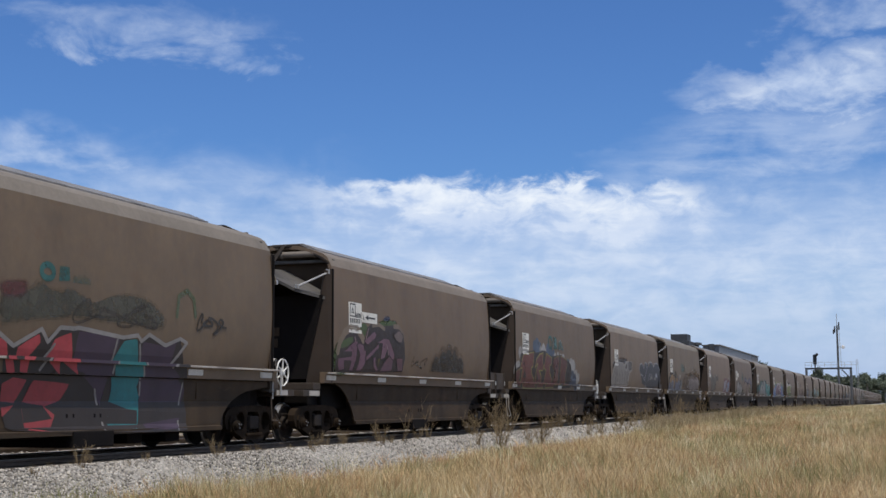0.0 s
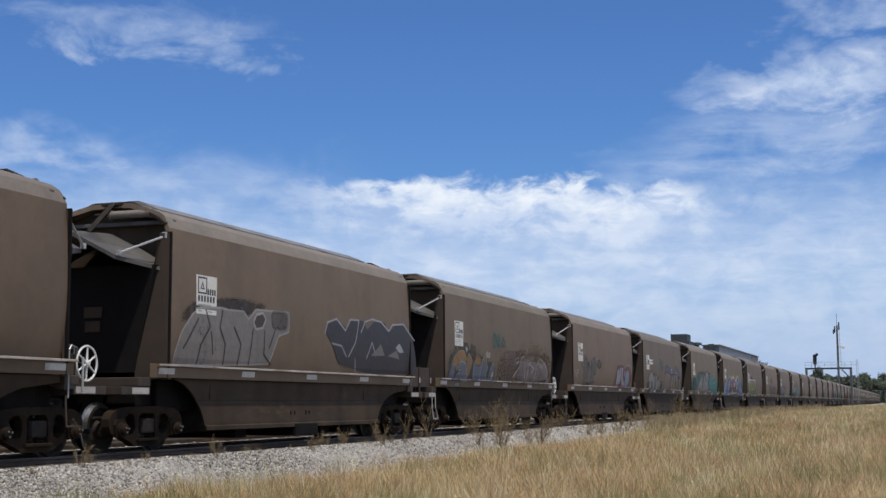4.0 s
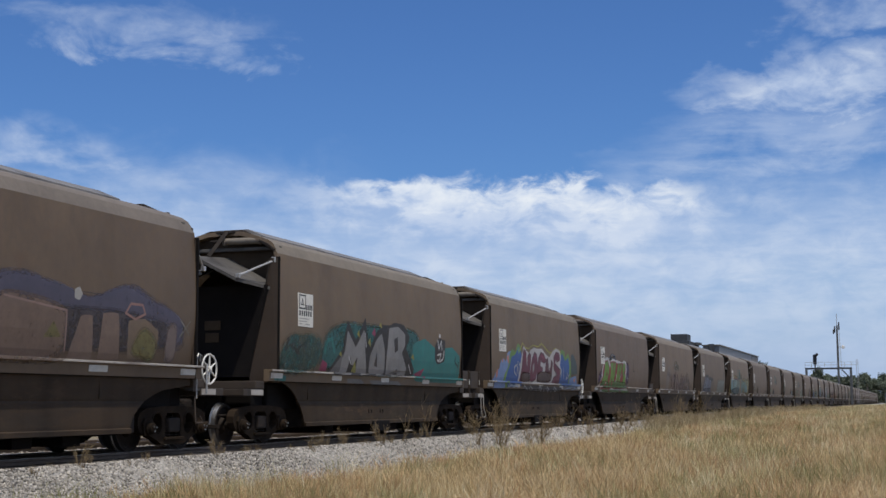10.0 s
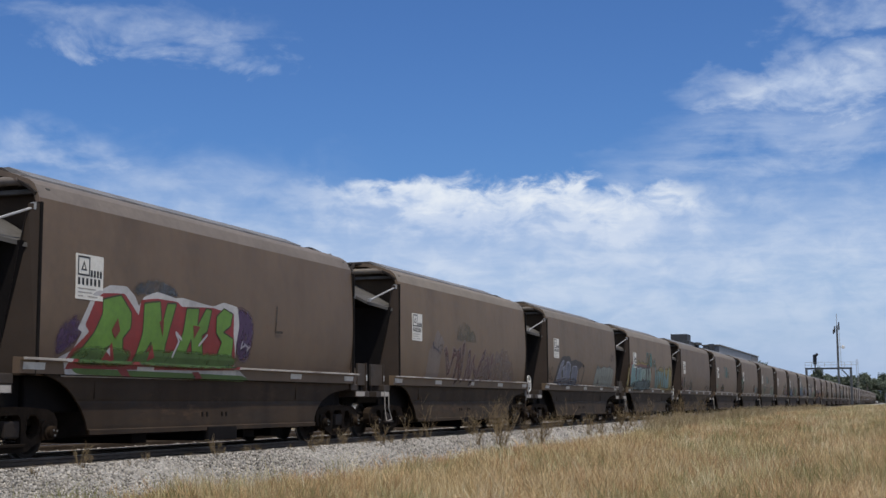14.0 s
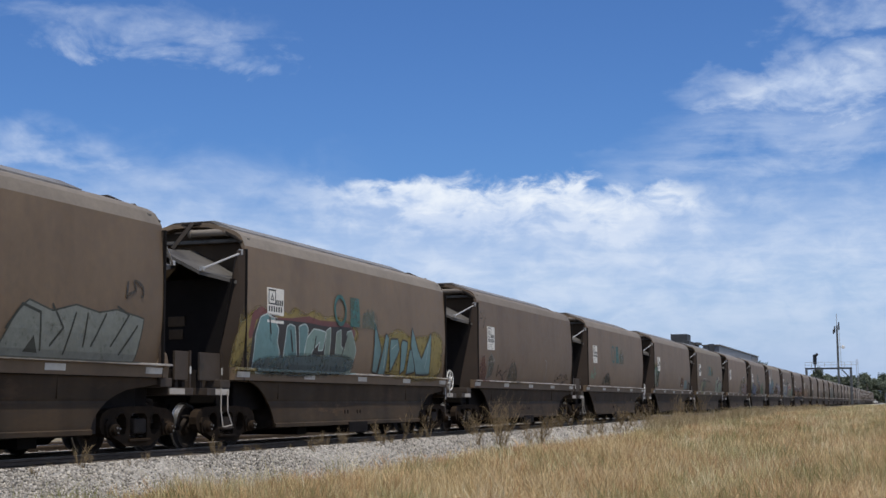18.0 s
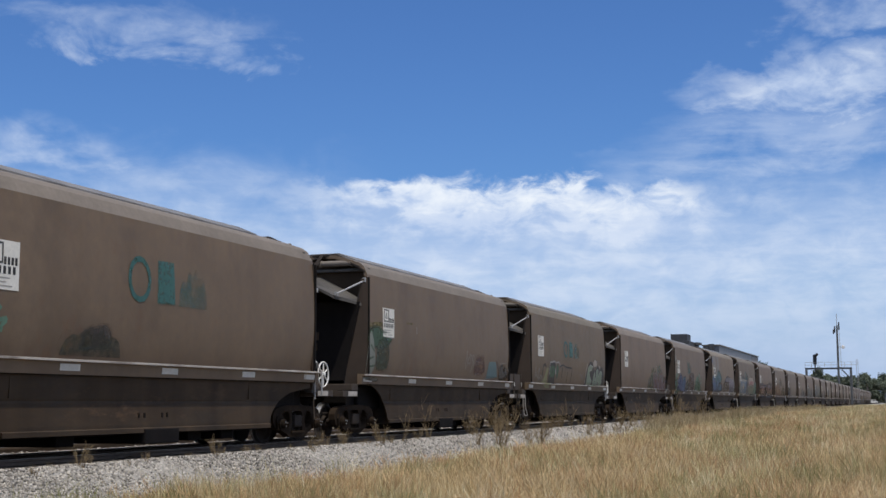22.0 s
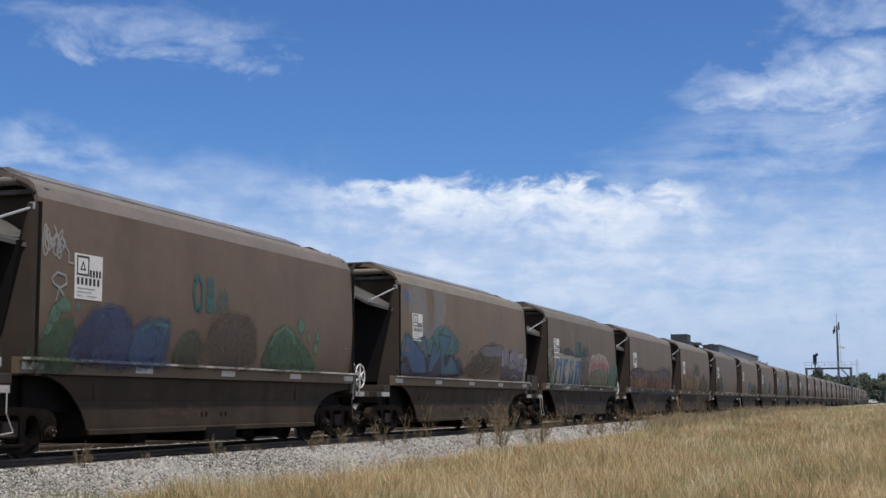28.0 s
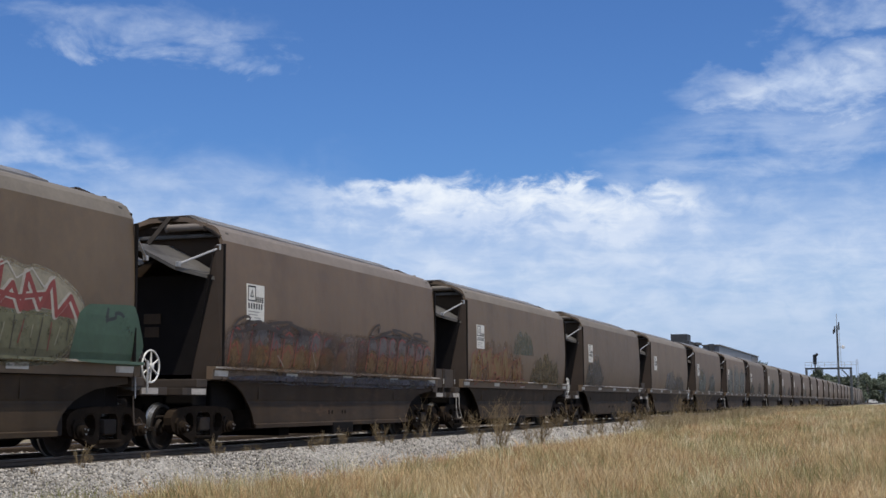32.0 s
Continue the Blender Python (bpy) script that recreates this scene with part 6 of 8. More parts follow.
    g.stroke([(6.18, 2.55), (6.7, 2.44)], 0.05, (150, 66, 92), 0.15)
    g.stroke([(4.01, 2.51), (4.1, 2.3)], 0.05, (150, 66, 92), 0.15)
    g.stroke([(2.98, 2.14), (2.74, 2.07), (2.75, 1.92), (2.97, 1.81)], 0.05, (200, 198, 196), 0.06)
    g.stroke([(3.12, 2.25), (3.11, 1.76)], 0.05, (200, 198, 196), 0.06)
    g.stroke([(3.34, 2.21), (3.47, 2.04), (3.35, 1.82), (3.27, 2.03), (3.34, 2.21)], 0.045, (200, 198, 196), 0.06)
    g.stroke([(9.26, 2.12), (9.26, 1.77)], 0.045, (200, 198, 196), 0.1)
    g.stroke([(9.57, 2.17), (9.7, 1.79)], 0.045, (200, 198, 196), 0.1)
    g.stroke([(10.25, 2.01), (10.12, 1.75), (10.58, 1.97)], 0.04, (200, 198, 196), 0.1)
    g.poly([(3.62, 1.47), (9.28, 1.44), (9.24, 1.27), (3.9, 1.29)], (66, 60, 60), 0.1, soft=True)
    g.stroke([(3.9, 1.31), (3.9, 1.47), (4.33, 1.31)], 0.035, (194, 192, 190), 0.08)
    g.stroke([(4.55, 1.3), (4.67, 1.45), (5.12, 1.3)], 0.035, (194, 192, 190), 0.08)
    g.stroke([(5.83, 1.28), (5.97, 1.46), (6.45, 1.28)], 0.035, (194, 192, 190), 0.08)
    g.stroke([(6.84, 1.27), (6.99, 1.44), (7.51, 1.27)], 0.035, (194, 192, 190), 0.08)
    g.stroke([(7.92, 1.26), (8.09, 1.44), (8.64, 1.26)], 0.035, (194, 192, 190), 0.08)
    g.scribble(1.87, 1.36, 3.21, 1.51, (174, 188, 208), 0.03, 14, 0.1)
    g.scribble(9.44, 1.34, 11.77, 1.49, (160, 176, 196), 0.03, 12, 0.1)
    g = G[8]
    g.poly([(0.61, 1.61), (0.54, 1.99), (1.02, 2.28), (1.23, 2.02)], (78, 52, 94), 0.45, soft=True)
    g.poly([(6.43, 2.75), (7.12, 2.53), (7.04, 1.79), (6.54, 1.75)], (78, 52, 94), 0.4, soft=True)
    g.poly([(2.66, 2.76), (2.81, 2.94), (3.39, 3.04), (3.88, 2.96), (4.13, 2.81)], (84, 92, 100), 0.6, soft=True)
    g.poly([(0.77, 1.29), (0.65, 1.59), (1, 1.72), (1.19, 2.02), (1.06, 2.06), (1.31, 2.46), (1.45, 2.67), (1.93, 2.84), (2.43, 2.86), (2.7, 2.7), (2.82, 2.54), (2.98, 2.72), (3.4, 2.84), (4.08, 2.77), (4.26, 2.8), (5.44, 2.71), (5.86, 2.82), (6.43, 2.77), (6.53, 2.4), (6.44, 2.02), (6.5, 1.53), (7.02, 1.31), (0.79, 1.29)], (204, 202, 200), 0.05, soft=True)
    g.poly([(0.72, 1.39), (0.94, 1.7), (1.39, 2.03), (1.26, 2.14), (1.51, 2.57), (1.72, 2.69), (2.37, 2.73), (2.83, 2.38), (2.89, 2.66), (3.4, 2.72), (4.13, 2.71), (4.26, 2.63), (5.44, 2.69), (5.72, 2.66), (6.29, 2.63), (6.3, 2.24), (6.55, 1.5), (0.76, 1.41)], (150, 42, 44), 0.06, soft=True)
    g.cut([(1.72, 2.59), (2.26, 2.7), (2.6, 2.42), (2.61, 2.15), (2.39, 1.97), (2.49, 1.55), (1.99, 1.52), (2.07, 1.84), (1.9, 1.78), (1.77, 1.52), (0.96, 1.52), (1.24, 1.76), (1.53, 2.03), (1.73, 2.36)], (106, 154, 56), (50, 60, 26), 0.03, 0.06)
    g.cut([(2.98, 2.61), (3.52, 2.68), (3.6, 2.25), (3.76, 2.66), (4.08, 2.68), (3.9, 2.26), (3.78, 1.9), (3.77, 1.56), (3.29, 1.55), (3.3, 1.95), (2.94, 1.54), (2.78, 1.54), (2.99, 2.1)], (106, 154, 56), (50, 60, 26), 0.03, 0.06)
    g.cut([(4.44, 2.62), (4.91, 2.64), (4.86, 2.31), (5.17, 2.66), (5.39, 2.64), (5.24, 2.21), (5.05, 2.14), (5.19, 1.62), (4.8, 1.59), (4.66, 2.06), (4.41, 1.58), (4.04, 1.59), (4.35, 2.16)], (106, 154, 56), (50, 60, 26), 0.03, 0.06)
    g.cut([(5.59, 2.21), (5.58, 2.53), (5.86, 2.7), (6.23, 2.62), (6.15, 2.37), (5.87, 2.24), (6.3, 2.13), (6.29, 1.56), (5.45, 1.54), (5.68, 1.74), (5.84, 2.05)], (106, 154, 56), (50, 60, 26), 0.03, 0.06)
    g.poly([(0.96, 1.52), (1.2, 1.75), (2.62, 1.75), (2.49, 1.53)], (76, 112, 50), 0.25, soft=True)
    g.poly([(2.83, 1.54), (3, 1.77), (6.45, 1.78), (6.29, 1.56)], (76, 112, 50), 0.25, soft=True)
    g.poly([(0.86, 1.43), (6.76, 1.41), (7.02, 1.29), (1.06, 1.33)], (86, 122, 52), 0.15, soft=True)
    g.poly([(2.2, 1.44), (2.48, 1.45), (2.63, 1.32), (2.35, 1.33)], (144, 42, 44), 0.1, soft=True)
    g.poly([(4.68, 1.44), (4.94, 1.45), (5.13, 1.3), (4.87, 1.31)], (144, 42, 44), 0.1, soft=True)
    g.poly([(2.02, 2.08), (2.18, 2.3), (2.28, 2.09), (2.15, 1.95)], (130, 52, 38), 0.1, soft=True)
    g.poly([(1.81, 1.56), (2.07, 1.89), (2.2, 1.59)], (150, 42, 44), 0.06)
    g.poly([(3.22, 1.6), (3.33, 1.91), (3.45, 1.67)], (150, 42, 44), 0.06)
    g.poly([(3.51, 2.31), (3.65, 2.38), (3.66, 2.04)], (130, 52, 38), 0.1)
    g.poly([(4.7, 2.31), (4.97, 2.3), (4.76, 2.06)], (130, 52, 38), 0.1)
    g.poly([(1.94, 1.73), (2.02, 1.8), (2.07, 1.65)], (200, 198, 196), 0.05)
    g.stroke([(4.06, 1.71), (4.23, 1.99), (4.1, 2.15), (4.3, 2.04)], 0.05, (204, 202, 204), 0.05)
    g.stroke([(4.97, 1.95), (5.24, 2.15)], 0.05, (204, 202, 204), 0.05)
    g.scribble(6.59, 1.88, 7.04, 2.11, (172, 168, 178), 0.04, 7, 0.1)
    g.stroke([(8.19, 2.88), (8.13, 2.35), (8.46, 2.36)], 0.05, (46, 42, 38), 0.5)
    g = G[9]
    g.poly([(2.15, 1.55), (2.3, 2.3), (2.6, 2.5), (3.0, 2.95), (3.6, 2.6), (3.3, 2.2), (3.2, 1.55)], (128, 116, 108), 0.3), g.blob(6.8, 1.55, 10.8, 2.5, (124, 108, 100), 0.5, 7), g.blob(4.7, 2.7, 6.6, 3.25, (74, 96, 84), 0.8, 4)
    g.layer += 1
    g.wild(3.6, 1.45, 8.6, 2.6, 5, (92, 56, 54), (138, 124, 116), 0.5, None, None, 0.4, 0.05, (150, 136, 128)), g.scribble(2.4, 2.3, 3.3, 2.6, (70, 66, 78), 0.06, 4)
    g = G[10]
    g.scribble(0.07, 1.52, 0.97, 2.19, (48, 42, 38), 0.05, 10, 0.4)
    g.poly([(1, 1.57), (1.28, 1.9), (1.58, 2.26), (1.97, 2.53), (2.4, 2.66), (2.89, 2.65), (3.29, 2.7), (3.61, 2.58), (3.72, 2.49), (4.37, 2.58), (5.05, 2.51), (5.41, 2.49), (5.68, 2.38), (4.83, 2.12), (4.71, 1.56), (1.18, 1.52)], (34, 31, 30), 0.12, soft=True)
    g.stroke([(5.24, 2.47), (5.9, 2.33), (5.93, 2.14), (5.51, 1.58)], 0.12, (40, 36, 34), 0.3)
    g.cut([(1.31, 1.54), (1.6, 1.87), (1.91, 2.23), (2.22, 2.44), (2.5, 2.49), (2.51, 2.39), (2.17, 2.24), (2.1, 1.99), (2.24, 1.74), (2.49, 1.81), (2.42, 2.09), (2.28, 2.18), (2.7, 2.27), (2.75, 2.02), (2.57, 1.55)], (98, 106, 126), (154, 158, 170), 0.05, 0.15)
    g.cut([(2.8, 1.56), (2.86, 2.28), (2.94, 2.42), (3.3, 2.46), (3.62, 2.32), (3.62, 2.16), (3.48, 2.05), (3.51, 1.55)], (98, 106, 126), (154, 158, 170), 0.05, 0.15)
    g.cut([(3.72, 1.56), (3.89, 2.28), (4.6, 2.31), (4.79, 2.09), (4.6, 1.56)], (94, 102, 122), (150, 154, 166), 0.045, 0.18)
    g.poly([(3.08, 2.35), (3.22, 2.36), (3.15, 2.04)], (38, 36, 38), 0.08)
    g.poly([(4.13, 2.28), (4.26, 2.29), (4.21, 1.94)], (38, 36, 38), 0.08)
    g.poly([(3.87, 1.8), (4.34, 1.85), (4.35, 1.58), (3.74, 1.56)], (44, 42, 44), 0.12, soft=True)
    g.poly([(1.31, 1.53), (1.51, 1.73), (4.73, 1.78), (4.6, 1.56)], (70, 74, 86), 0.4, soft=True)
    g.stroke([(4.94, 2.23), (5.03, 1.68)], 0.1, (96, 88, 80), 0.4)
    g.cut([(7.76, 1.61), (8.18, 2.24), (8.47, 2.45), (9.07, 2.31), (9.69, 2.45), (10.34, 2.36), (10.85, 2.44), (11.72, 2.34), (11.54, 1.56), (7.61, 1.56)], (130, 136, 128), (60, 66, 58), 0.03, 0.25)
    g.stroke([(7.96, 1.99), (8.32, 2.37), (8.77, 2.27), (8.84, 1.69)], 0.045, (44, 52, 46), 0.15)
    g.stroke([(9.07, 2.41), (9.38, 2.06), (9.08, 1.77)], 0.045, (44, 52, 46), 0.15)
    g.stroke([(9.69, 2.31), (9.45, 1.65)], 0.045, (44, 52, 46), 0.15)
    g.stroke([(10.02, 2.32), (9.96, 1.79)], 0.045, (44, 52, 46), 0.15)
    g.stroke([(10.54, 2.34), (10.18, 1.8)], 0.045, (44, 52, 46), 0.15)
    g.stroke([(10.88, 2.49), (11.23, 2.37), (10.75, 1.82)], 0.045, (44, 52, 46), 0.15)
    g.stroke([(11.51, 2.19), (11.02, 1.69)], 0.045, (44, 52, 46), 0.15)
    g.poly([(8.42, 1.65), (8.65, 1.91), (8.78, 1.64)], (44, 52, 46), 0.15)
    g.scribble(11.02, 2.53, 11.72, 2.98, (54, 52, 46), 0.05, 6, 0.4)
    g = G[11]
    g.blob(-0.42, 1.45, 0.76, 2.67, (128, 116, 66), 0.45, 8)
    g.poly([(-0.49, 1.52), (-0.25, 2.42), (0.51, 2.79), (1.25, 2.82), (1.69, 2.82), (2.05, 2.71), (2.26, 2.88), (2.8, 2.73), (3.19, 2.93), (3.7, 2.74), (4.44, 2.84), (5.12, 2.72), (5.83, 2.58), (5.6, 2.31), (1.18, 2.47), (0.72, 2.48), (-0.07, 1.89)], (148, 130, 68), 0.35, soft=True)
    g.poly([(7.07, 1.73), (7.1, 2.54), (7.64, 2.47), (8.77, 2.74), (9.37, 2.56), (10.65, 2.63), (11.32, 2.78), (12.03, 2.62), (12.03, 1.6), (9.22, 1.54)], (146, 130, 66), 0.35, soft=True)
    g.stroke([(0.22, 2.26), (0.36, 2.64), (0.7, 2.76), (1.35, 2.57), (2.05, 2.59), (3, 2.69), (3.6, 2.63), (5.12, 2.67), (5.55, 2.52)], 0.2, (114, 62, 60), 0.25)
    g.poly([(0.26, 1.47), (0.31, 2.27), (0.59, 2.66), (1.09, 2.74), (1.43, 2.63), (3, 2.64), (3.91, 2.61), (4.67, 2.64), (5.36, 2.66), (5.72, 2.23), (5.6, 1.52)], (28, 28, 30), 0.08, soft=True)
    g.cut([(0.42, 1.47), (0.44, 2.28), (0.64, 2.64), (0.92, 2.72), (1.26, 2.65), (1.49, 2.43), (1.45, 2.15), (1.58, 1.96), (1.66, 1.5), (1.23, 1.49), (1.12, 1.83), (1.03, 1.49)], (106, 148, 150), (192, 206, 202), 0.03, 0.12)
    g.cut([(1.75, 1.5), (1.81, 2.05), (1.88, 2.5), (2.02, 2.56), (2.28, 2.53), (2.41, 2), (2.57, 1.5), (2.2, 1.5), (2.09, 1.77), (2.02, 1.49)], (100, 140, 142), (192, 206, 202), 0.03, 0.12)
    g.cut([(2.46, 2.54), (2.8, 2.61), (2.96, 2.52), (2.85, 1.51), (2.66, 1.51)], (100, 140, 142), (192, 206, 202), 0.03, 0.12)
    g.cut([(2.8, 1.69), (2.83, 2.01), (2.91, 2.31), (3.24, 2.52), (3.61, 2.51), (3.92, 2.48), (3.79, 2.06), (3.52, 2.04), (3.61, 2.25), (3.22, 2.02), (3.13, 1.76), (3.43, 1.63), (3.88, 1.64), (3.55, 1.51), (3.05, 1.52)], (128, 158, 150), (192, 206, 202), 0.03, 0.12)
    g.cut([(3.94, 2.53), (4.19, 2.6), (4.15, 1.56), (3.84, 1.53)], (120, 142, 132), (180, 190, 182), 0.03, 0.15)
    g.cut([(4.5, 2.5), (4.78, 2.58), (4.8, 2.2), (5.03, 2.1), (5.13, 2.54), (5.4, 2.59), (5.73, 2.13), (5.48, 1.55), (4.46, 1.53)], (124, 144, 132), (180, 190, 182), 0.03, 0.15)
    g.poly([(0.45, 1.45), (0.46, 1.8), (5.61, 1.98), (5.48, 1.55)], (62, 84, 88), 0.4, soft=True)
    g.stroke([(1.04, 2.65), (1.12, 2.32)], 0.05, (28, 28, 30), 0.1)
    g.stroke([(2.06, 2.43), (2.22, 1.99)], 0.05, (28, 28, 30), 0.1)
    g.stroke([(3.37, 2.35), (3.32, 2.04)], 0.05, (28, 28, 30), 0.1)
    g.stroke([(5.13, 2.45), (4.87, 1.97)], 0.05, (28, 28, 30), 0.1)
    g.cut([(6.86, 1.63), (6.88, 2.88), (7.37, 2.19), (7.17, 1.59)], (100, 138, 140), (30, 32, 34), 0.045, 0.12)
    g.cut([(7.23, 1.57), (7.51, 2.32), (7.64, 2.64), (7.86, 2.53), (7.72, 1.57)], (100, 138, 140), (30, 32, 34), 0.045, 0.12)
    g.cut([(7.92, 2.22), (7.97, 2.5), (8.48, 2.53), (8.63, 2.25), (8.35, 1.93), (8.07, 1.64)], (104, 144, 146), (30, 32, 34), 0.045, 0.12)
    g.cut([(8.72, 2.38), (8.83, 2.52), (9.22, 2.48), (9.08, 1.72), (8.79, 1.59)], (100, 138, 140), (30, 32, 34), 0.045, 0.12)
    g.cut([(9.24, 1.6), (9.38, 2.28), (9.75, 2.3), (9.88, 1.68)], (100, 138, 140), (30, 32, 34), 0.045, 0.12)
    g.cut([(9.44, 2.41), (9.55, 2.88), (10, 2.31), (10.33, 2.06), (11.05, 2.84), (11.06, 1.63), (10.01, 1.61), (9.69, 2.04)], (104, 142, 144), (30, 32, 34), 0.045, 0.12)
    g.stroke([(7.64, 2.47), (7.6, 1.75)], 0.03, (170, 188, 184), 0.1)
    g.stroke([(10.85, 2.5), (10.65, 1.83)], 0.03, (170, 188, 184), 0.1)
    g.stroke([(8.06, 2.25), (8.43, 2.39)], 0.03, (170, 188, 184), 0.1)
    tealmark(g, 4.34, 7.08, 2.68, 3.39, 0.35)
    g = G[12]
    g.scribble(0.0, 3.2, 0.9, 3.95, (132, 126, 118), 0.03, 12, 0.5), g.blob(0.1, 1.52, 0.95, 2.3, (112, 64, 52), 0.6, 4), g.poly([(1.0, 1.6), (1.05, 2.2), (1.35, 2.45), (1.75, 2.2), (1.55, 1.75)], (86, 90, 82), 0.4)
    g.layer += 1
    g.stroke([(1.0, 1.6), (1.05, 2.2), (1.35, 2.45), (1.75, 2.2), (1.1, 2.15)], 0.05, (146, 140, 130), 0.4), g.scribble(1.9, 1.6, 3.2, 2.1, (62, 46, 40), 0.06, 8, 0.5), g.stroke([(3.1, 1.6), (3.7, 2.15), (4.2, 2.2)], 0.04, (150, 142, 132), 0.4), g.blob(3.3, 1.5, 4.5, 2.2, (60, 66, 56), 0.7, 4)
    g.stroke([(8.15, 2.4), (8.35, 2.35), (8.3, 1.9), (8.1, 1.6)], 0.05, (150, 144, 136), 0.4), g.scribble(9.5, 1.6, 11.8, 2.0, (58, 50, 44), 0.08, 12, 0.8)
    g = G[13]
    g.scribble(0.48, 1.81, 1.6, 2.17, (98, 140, 118), 0.07, 9, 0.12)
    g.stroke([(1.11, 2.24), (1.2, 2.36), (1.33, 2.28), (1.21, 2.18), (1.11, 2.24)], 0.045, (98, 140, 118), 0.15)
    g.poly([(3.37, 1.76), (3.56, 2.06), (4.14, 2.15), (4.3, 1.79)], (70, 62, 56), 0.4, soft=True)
    g.stroke([(3.48, 2.06), (3.4, 1.79)], 0.04, (44, 38, 34), 0.3)
    g.stroke([(4, 2.13), (4.06, 1.97)], 0.04, (44, 38, 34), 0.3)
    g.blob(2.87, 1.63, 4.6, 2.08, (58, 68, 56), 0.7, 4)
    tealmark(g, 4.68, 7.42, 2.63, 3.41, 0.35)
    g = G[14]
    g.stroke([(0.08, 2.79), (0.5, 2.84), (0.86, 2.85)], 0.12, (124, 108, 58), 0.4)
    g.poly([(0.03, 2.53), (0.12, 2.7), (0.6, 2.75), (1.11, 2.63), (1.53, 2.49), (1.12, 2.3), (0.52, 2.27), (0.04, 2.38)], (48, 84, 58), 0.3, soft=True)
    g.poly([(0.01, 2.54), (0.16, 2.66), (0.32, 2.42), (0.43, 2.11), (0.54, 1.86), (0.35, 1.6), (-0.06, 1.59), (-0.05, 2.09)], (138, 144, 134), 0.15, soft=True)
    g.stroke([(0.15, 2.3), (0.39, 2.16)], 0.05, (52, 86, 62), 0.15)
    g.stroke([(0.05, 1.94), (0.34, 2.01)], 0.05, (52, 86, 62), 0.15)
    g.stroke([(-0.03, 1.74), (0.5, 1.8)], 0.05, (52, 86, 62), 0.15)
    g.poly([(0.54, 1.7), (0.62, 2.43), (1.32, 2.47), (1.45, 1.73)], (60, 76, 58), 0.5, soft=True)
    g.stroke([(0.99, 2.67), (1.03, 2.55), (1.62, 2.54)], 0.04, (150, 148, 140), 0.2)
    g.stroke([(2.63, 2.97), (3.09, 2.98)], 0.05, (124, 108, 58), 0.4)
    g.stroke([(3.39, 2.89), (3.41, 2.72)], 0.03, (160, 156, 150), 0.2)
    g.scribble(7.68, 1.79, 8.66, 2.45, (148, 142, 134), 0.035, 12, 0.15)
    g.poly([(8.5, 1.77), (8.84, 2.26), (9.54, 2.28), (9.72, 1.74)], (100, 70, 64), 0.6, soft=True)
    g.poly([(9.9, 1.6), (10.09, 2.15), (10.84, 2.18), (11.11, 1.68)], (88, 118, 122), 0.18, soft=True)
    g.stroke([(10.96, 2.18), (11.43, 1.75)], 0.05, (40, 38, 36), 0.2)
    g.stroke([(11.35, 2.12), (12.04, 2.16), (12.49, 1.77)], 0.035, (142, 134, 124), 0.2)
    g.poly([(11.23, 1.63), (11.43, 2.05), (12.04, 2), (12.33, 1.64)], (70, 66, 60), 0.4, soft=True)
    g.poly([(-0.29, 1.51), (0.56, 1.47), (0.52, 1.4), (-0.24, 1.43)], (122, 118, 106), 0.35, soft=True)
    g = G[15]
    g.scribble(0.53, 1.67, 1.27, 2.15, (142, 136, 130), 0.035, 9, 0.1)
    g.scribble(0.99, 1.62, 1.61, 1.86, (150, 144, 138), 0.035, 6, 0.1)
    g.stroke([(1.61, 1.85), (1.67, 2.17), (1.89, 2.27), (2.08, 2.19)], 0.1, (44, 40, 38), 0.3)
    g.poly([(1.48, 1.54), (1.91, 1.77), (2.19, 2.14), (2.45, 2.15), (2.43, 1.99), (2.31, 1.88), (2.37, 1.54), (2.46, 1.4), (1.86, 1.39)], (140, 140, 98), 0.15, soft=True)
    g.poly([(2.47, 1.54), (2.57, 2.27), (2.73, 2.38), (3.3, 2.41), (3.48, 2.27), (3.41, 1.74), (3.51, 1.57)], (34, 34, 32), 0.12, soft=True)
    g.cut([(2.72, 1.8), (2.71, 2.17), (3.06, 2.27), (3.36, 2.21), (3.41, 1.93), (3.24, 1.79)], (54, 92, 60), (36, 40, 36), 0.03, 0.15)
    g.poly([(2.94, 2), (3.03, 2.18), (3.13, 2.06), (3.07, 1.91)], (30, 34, 30), 0.08, soft=True)
    g.poly([(3.48, 2.21), (3.63, 1.95), (3.54, 1.89), (3.47, 2.02)], (172, 170, 160), 0.1, soft=True)
    g.stroke([(2.64, 1.91), (2.65, 2.35), (3.32, 2.41), (3.52, 2.35)], 0.06, (168, 164, 156), 0.2)
    g.cut([(3.6, 2.22), (3.84, 2.32), (3.97, 2.14), (3.89, 1.85), (3.67, 1.76)], (62, 94, 66), (36, 40, 36), 0.03, 0.2)
    g.stroke([(3.59, 2.37), (4.01, 2.4), (4.16, 2.27)], 0.05, (168, 164, 156), 0.2)
    g.stroke([(4.09, 2.21), (4.64, 2.3), (5.21, 2.22), (6.13, 2.21)], 0.06, (42, 40, 38), 0.3)
    g.stroke([(4.55, 2.17), (4.5, 1.83)], 0.09, (42, 40, 38), 0.3)
    g.stroke([(5.38, 2.01), (5.33, 1.6)], 0.06, (42, 40, 38), 0.4)
    g.stroke([(6.13, 2.15), (5.94, 1.62)], 0.06, (42, 40, 38), 0.4)
    tealmark(g, 4.72, 7.31, 2.62, 3.23, 0.35)
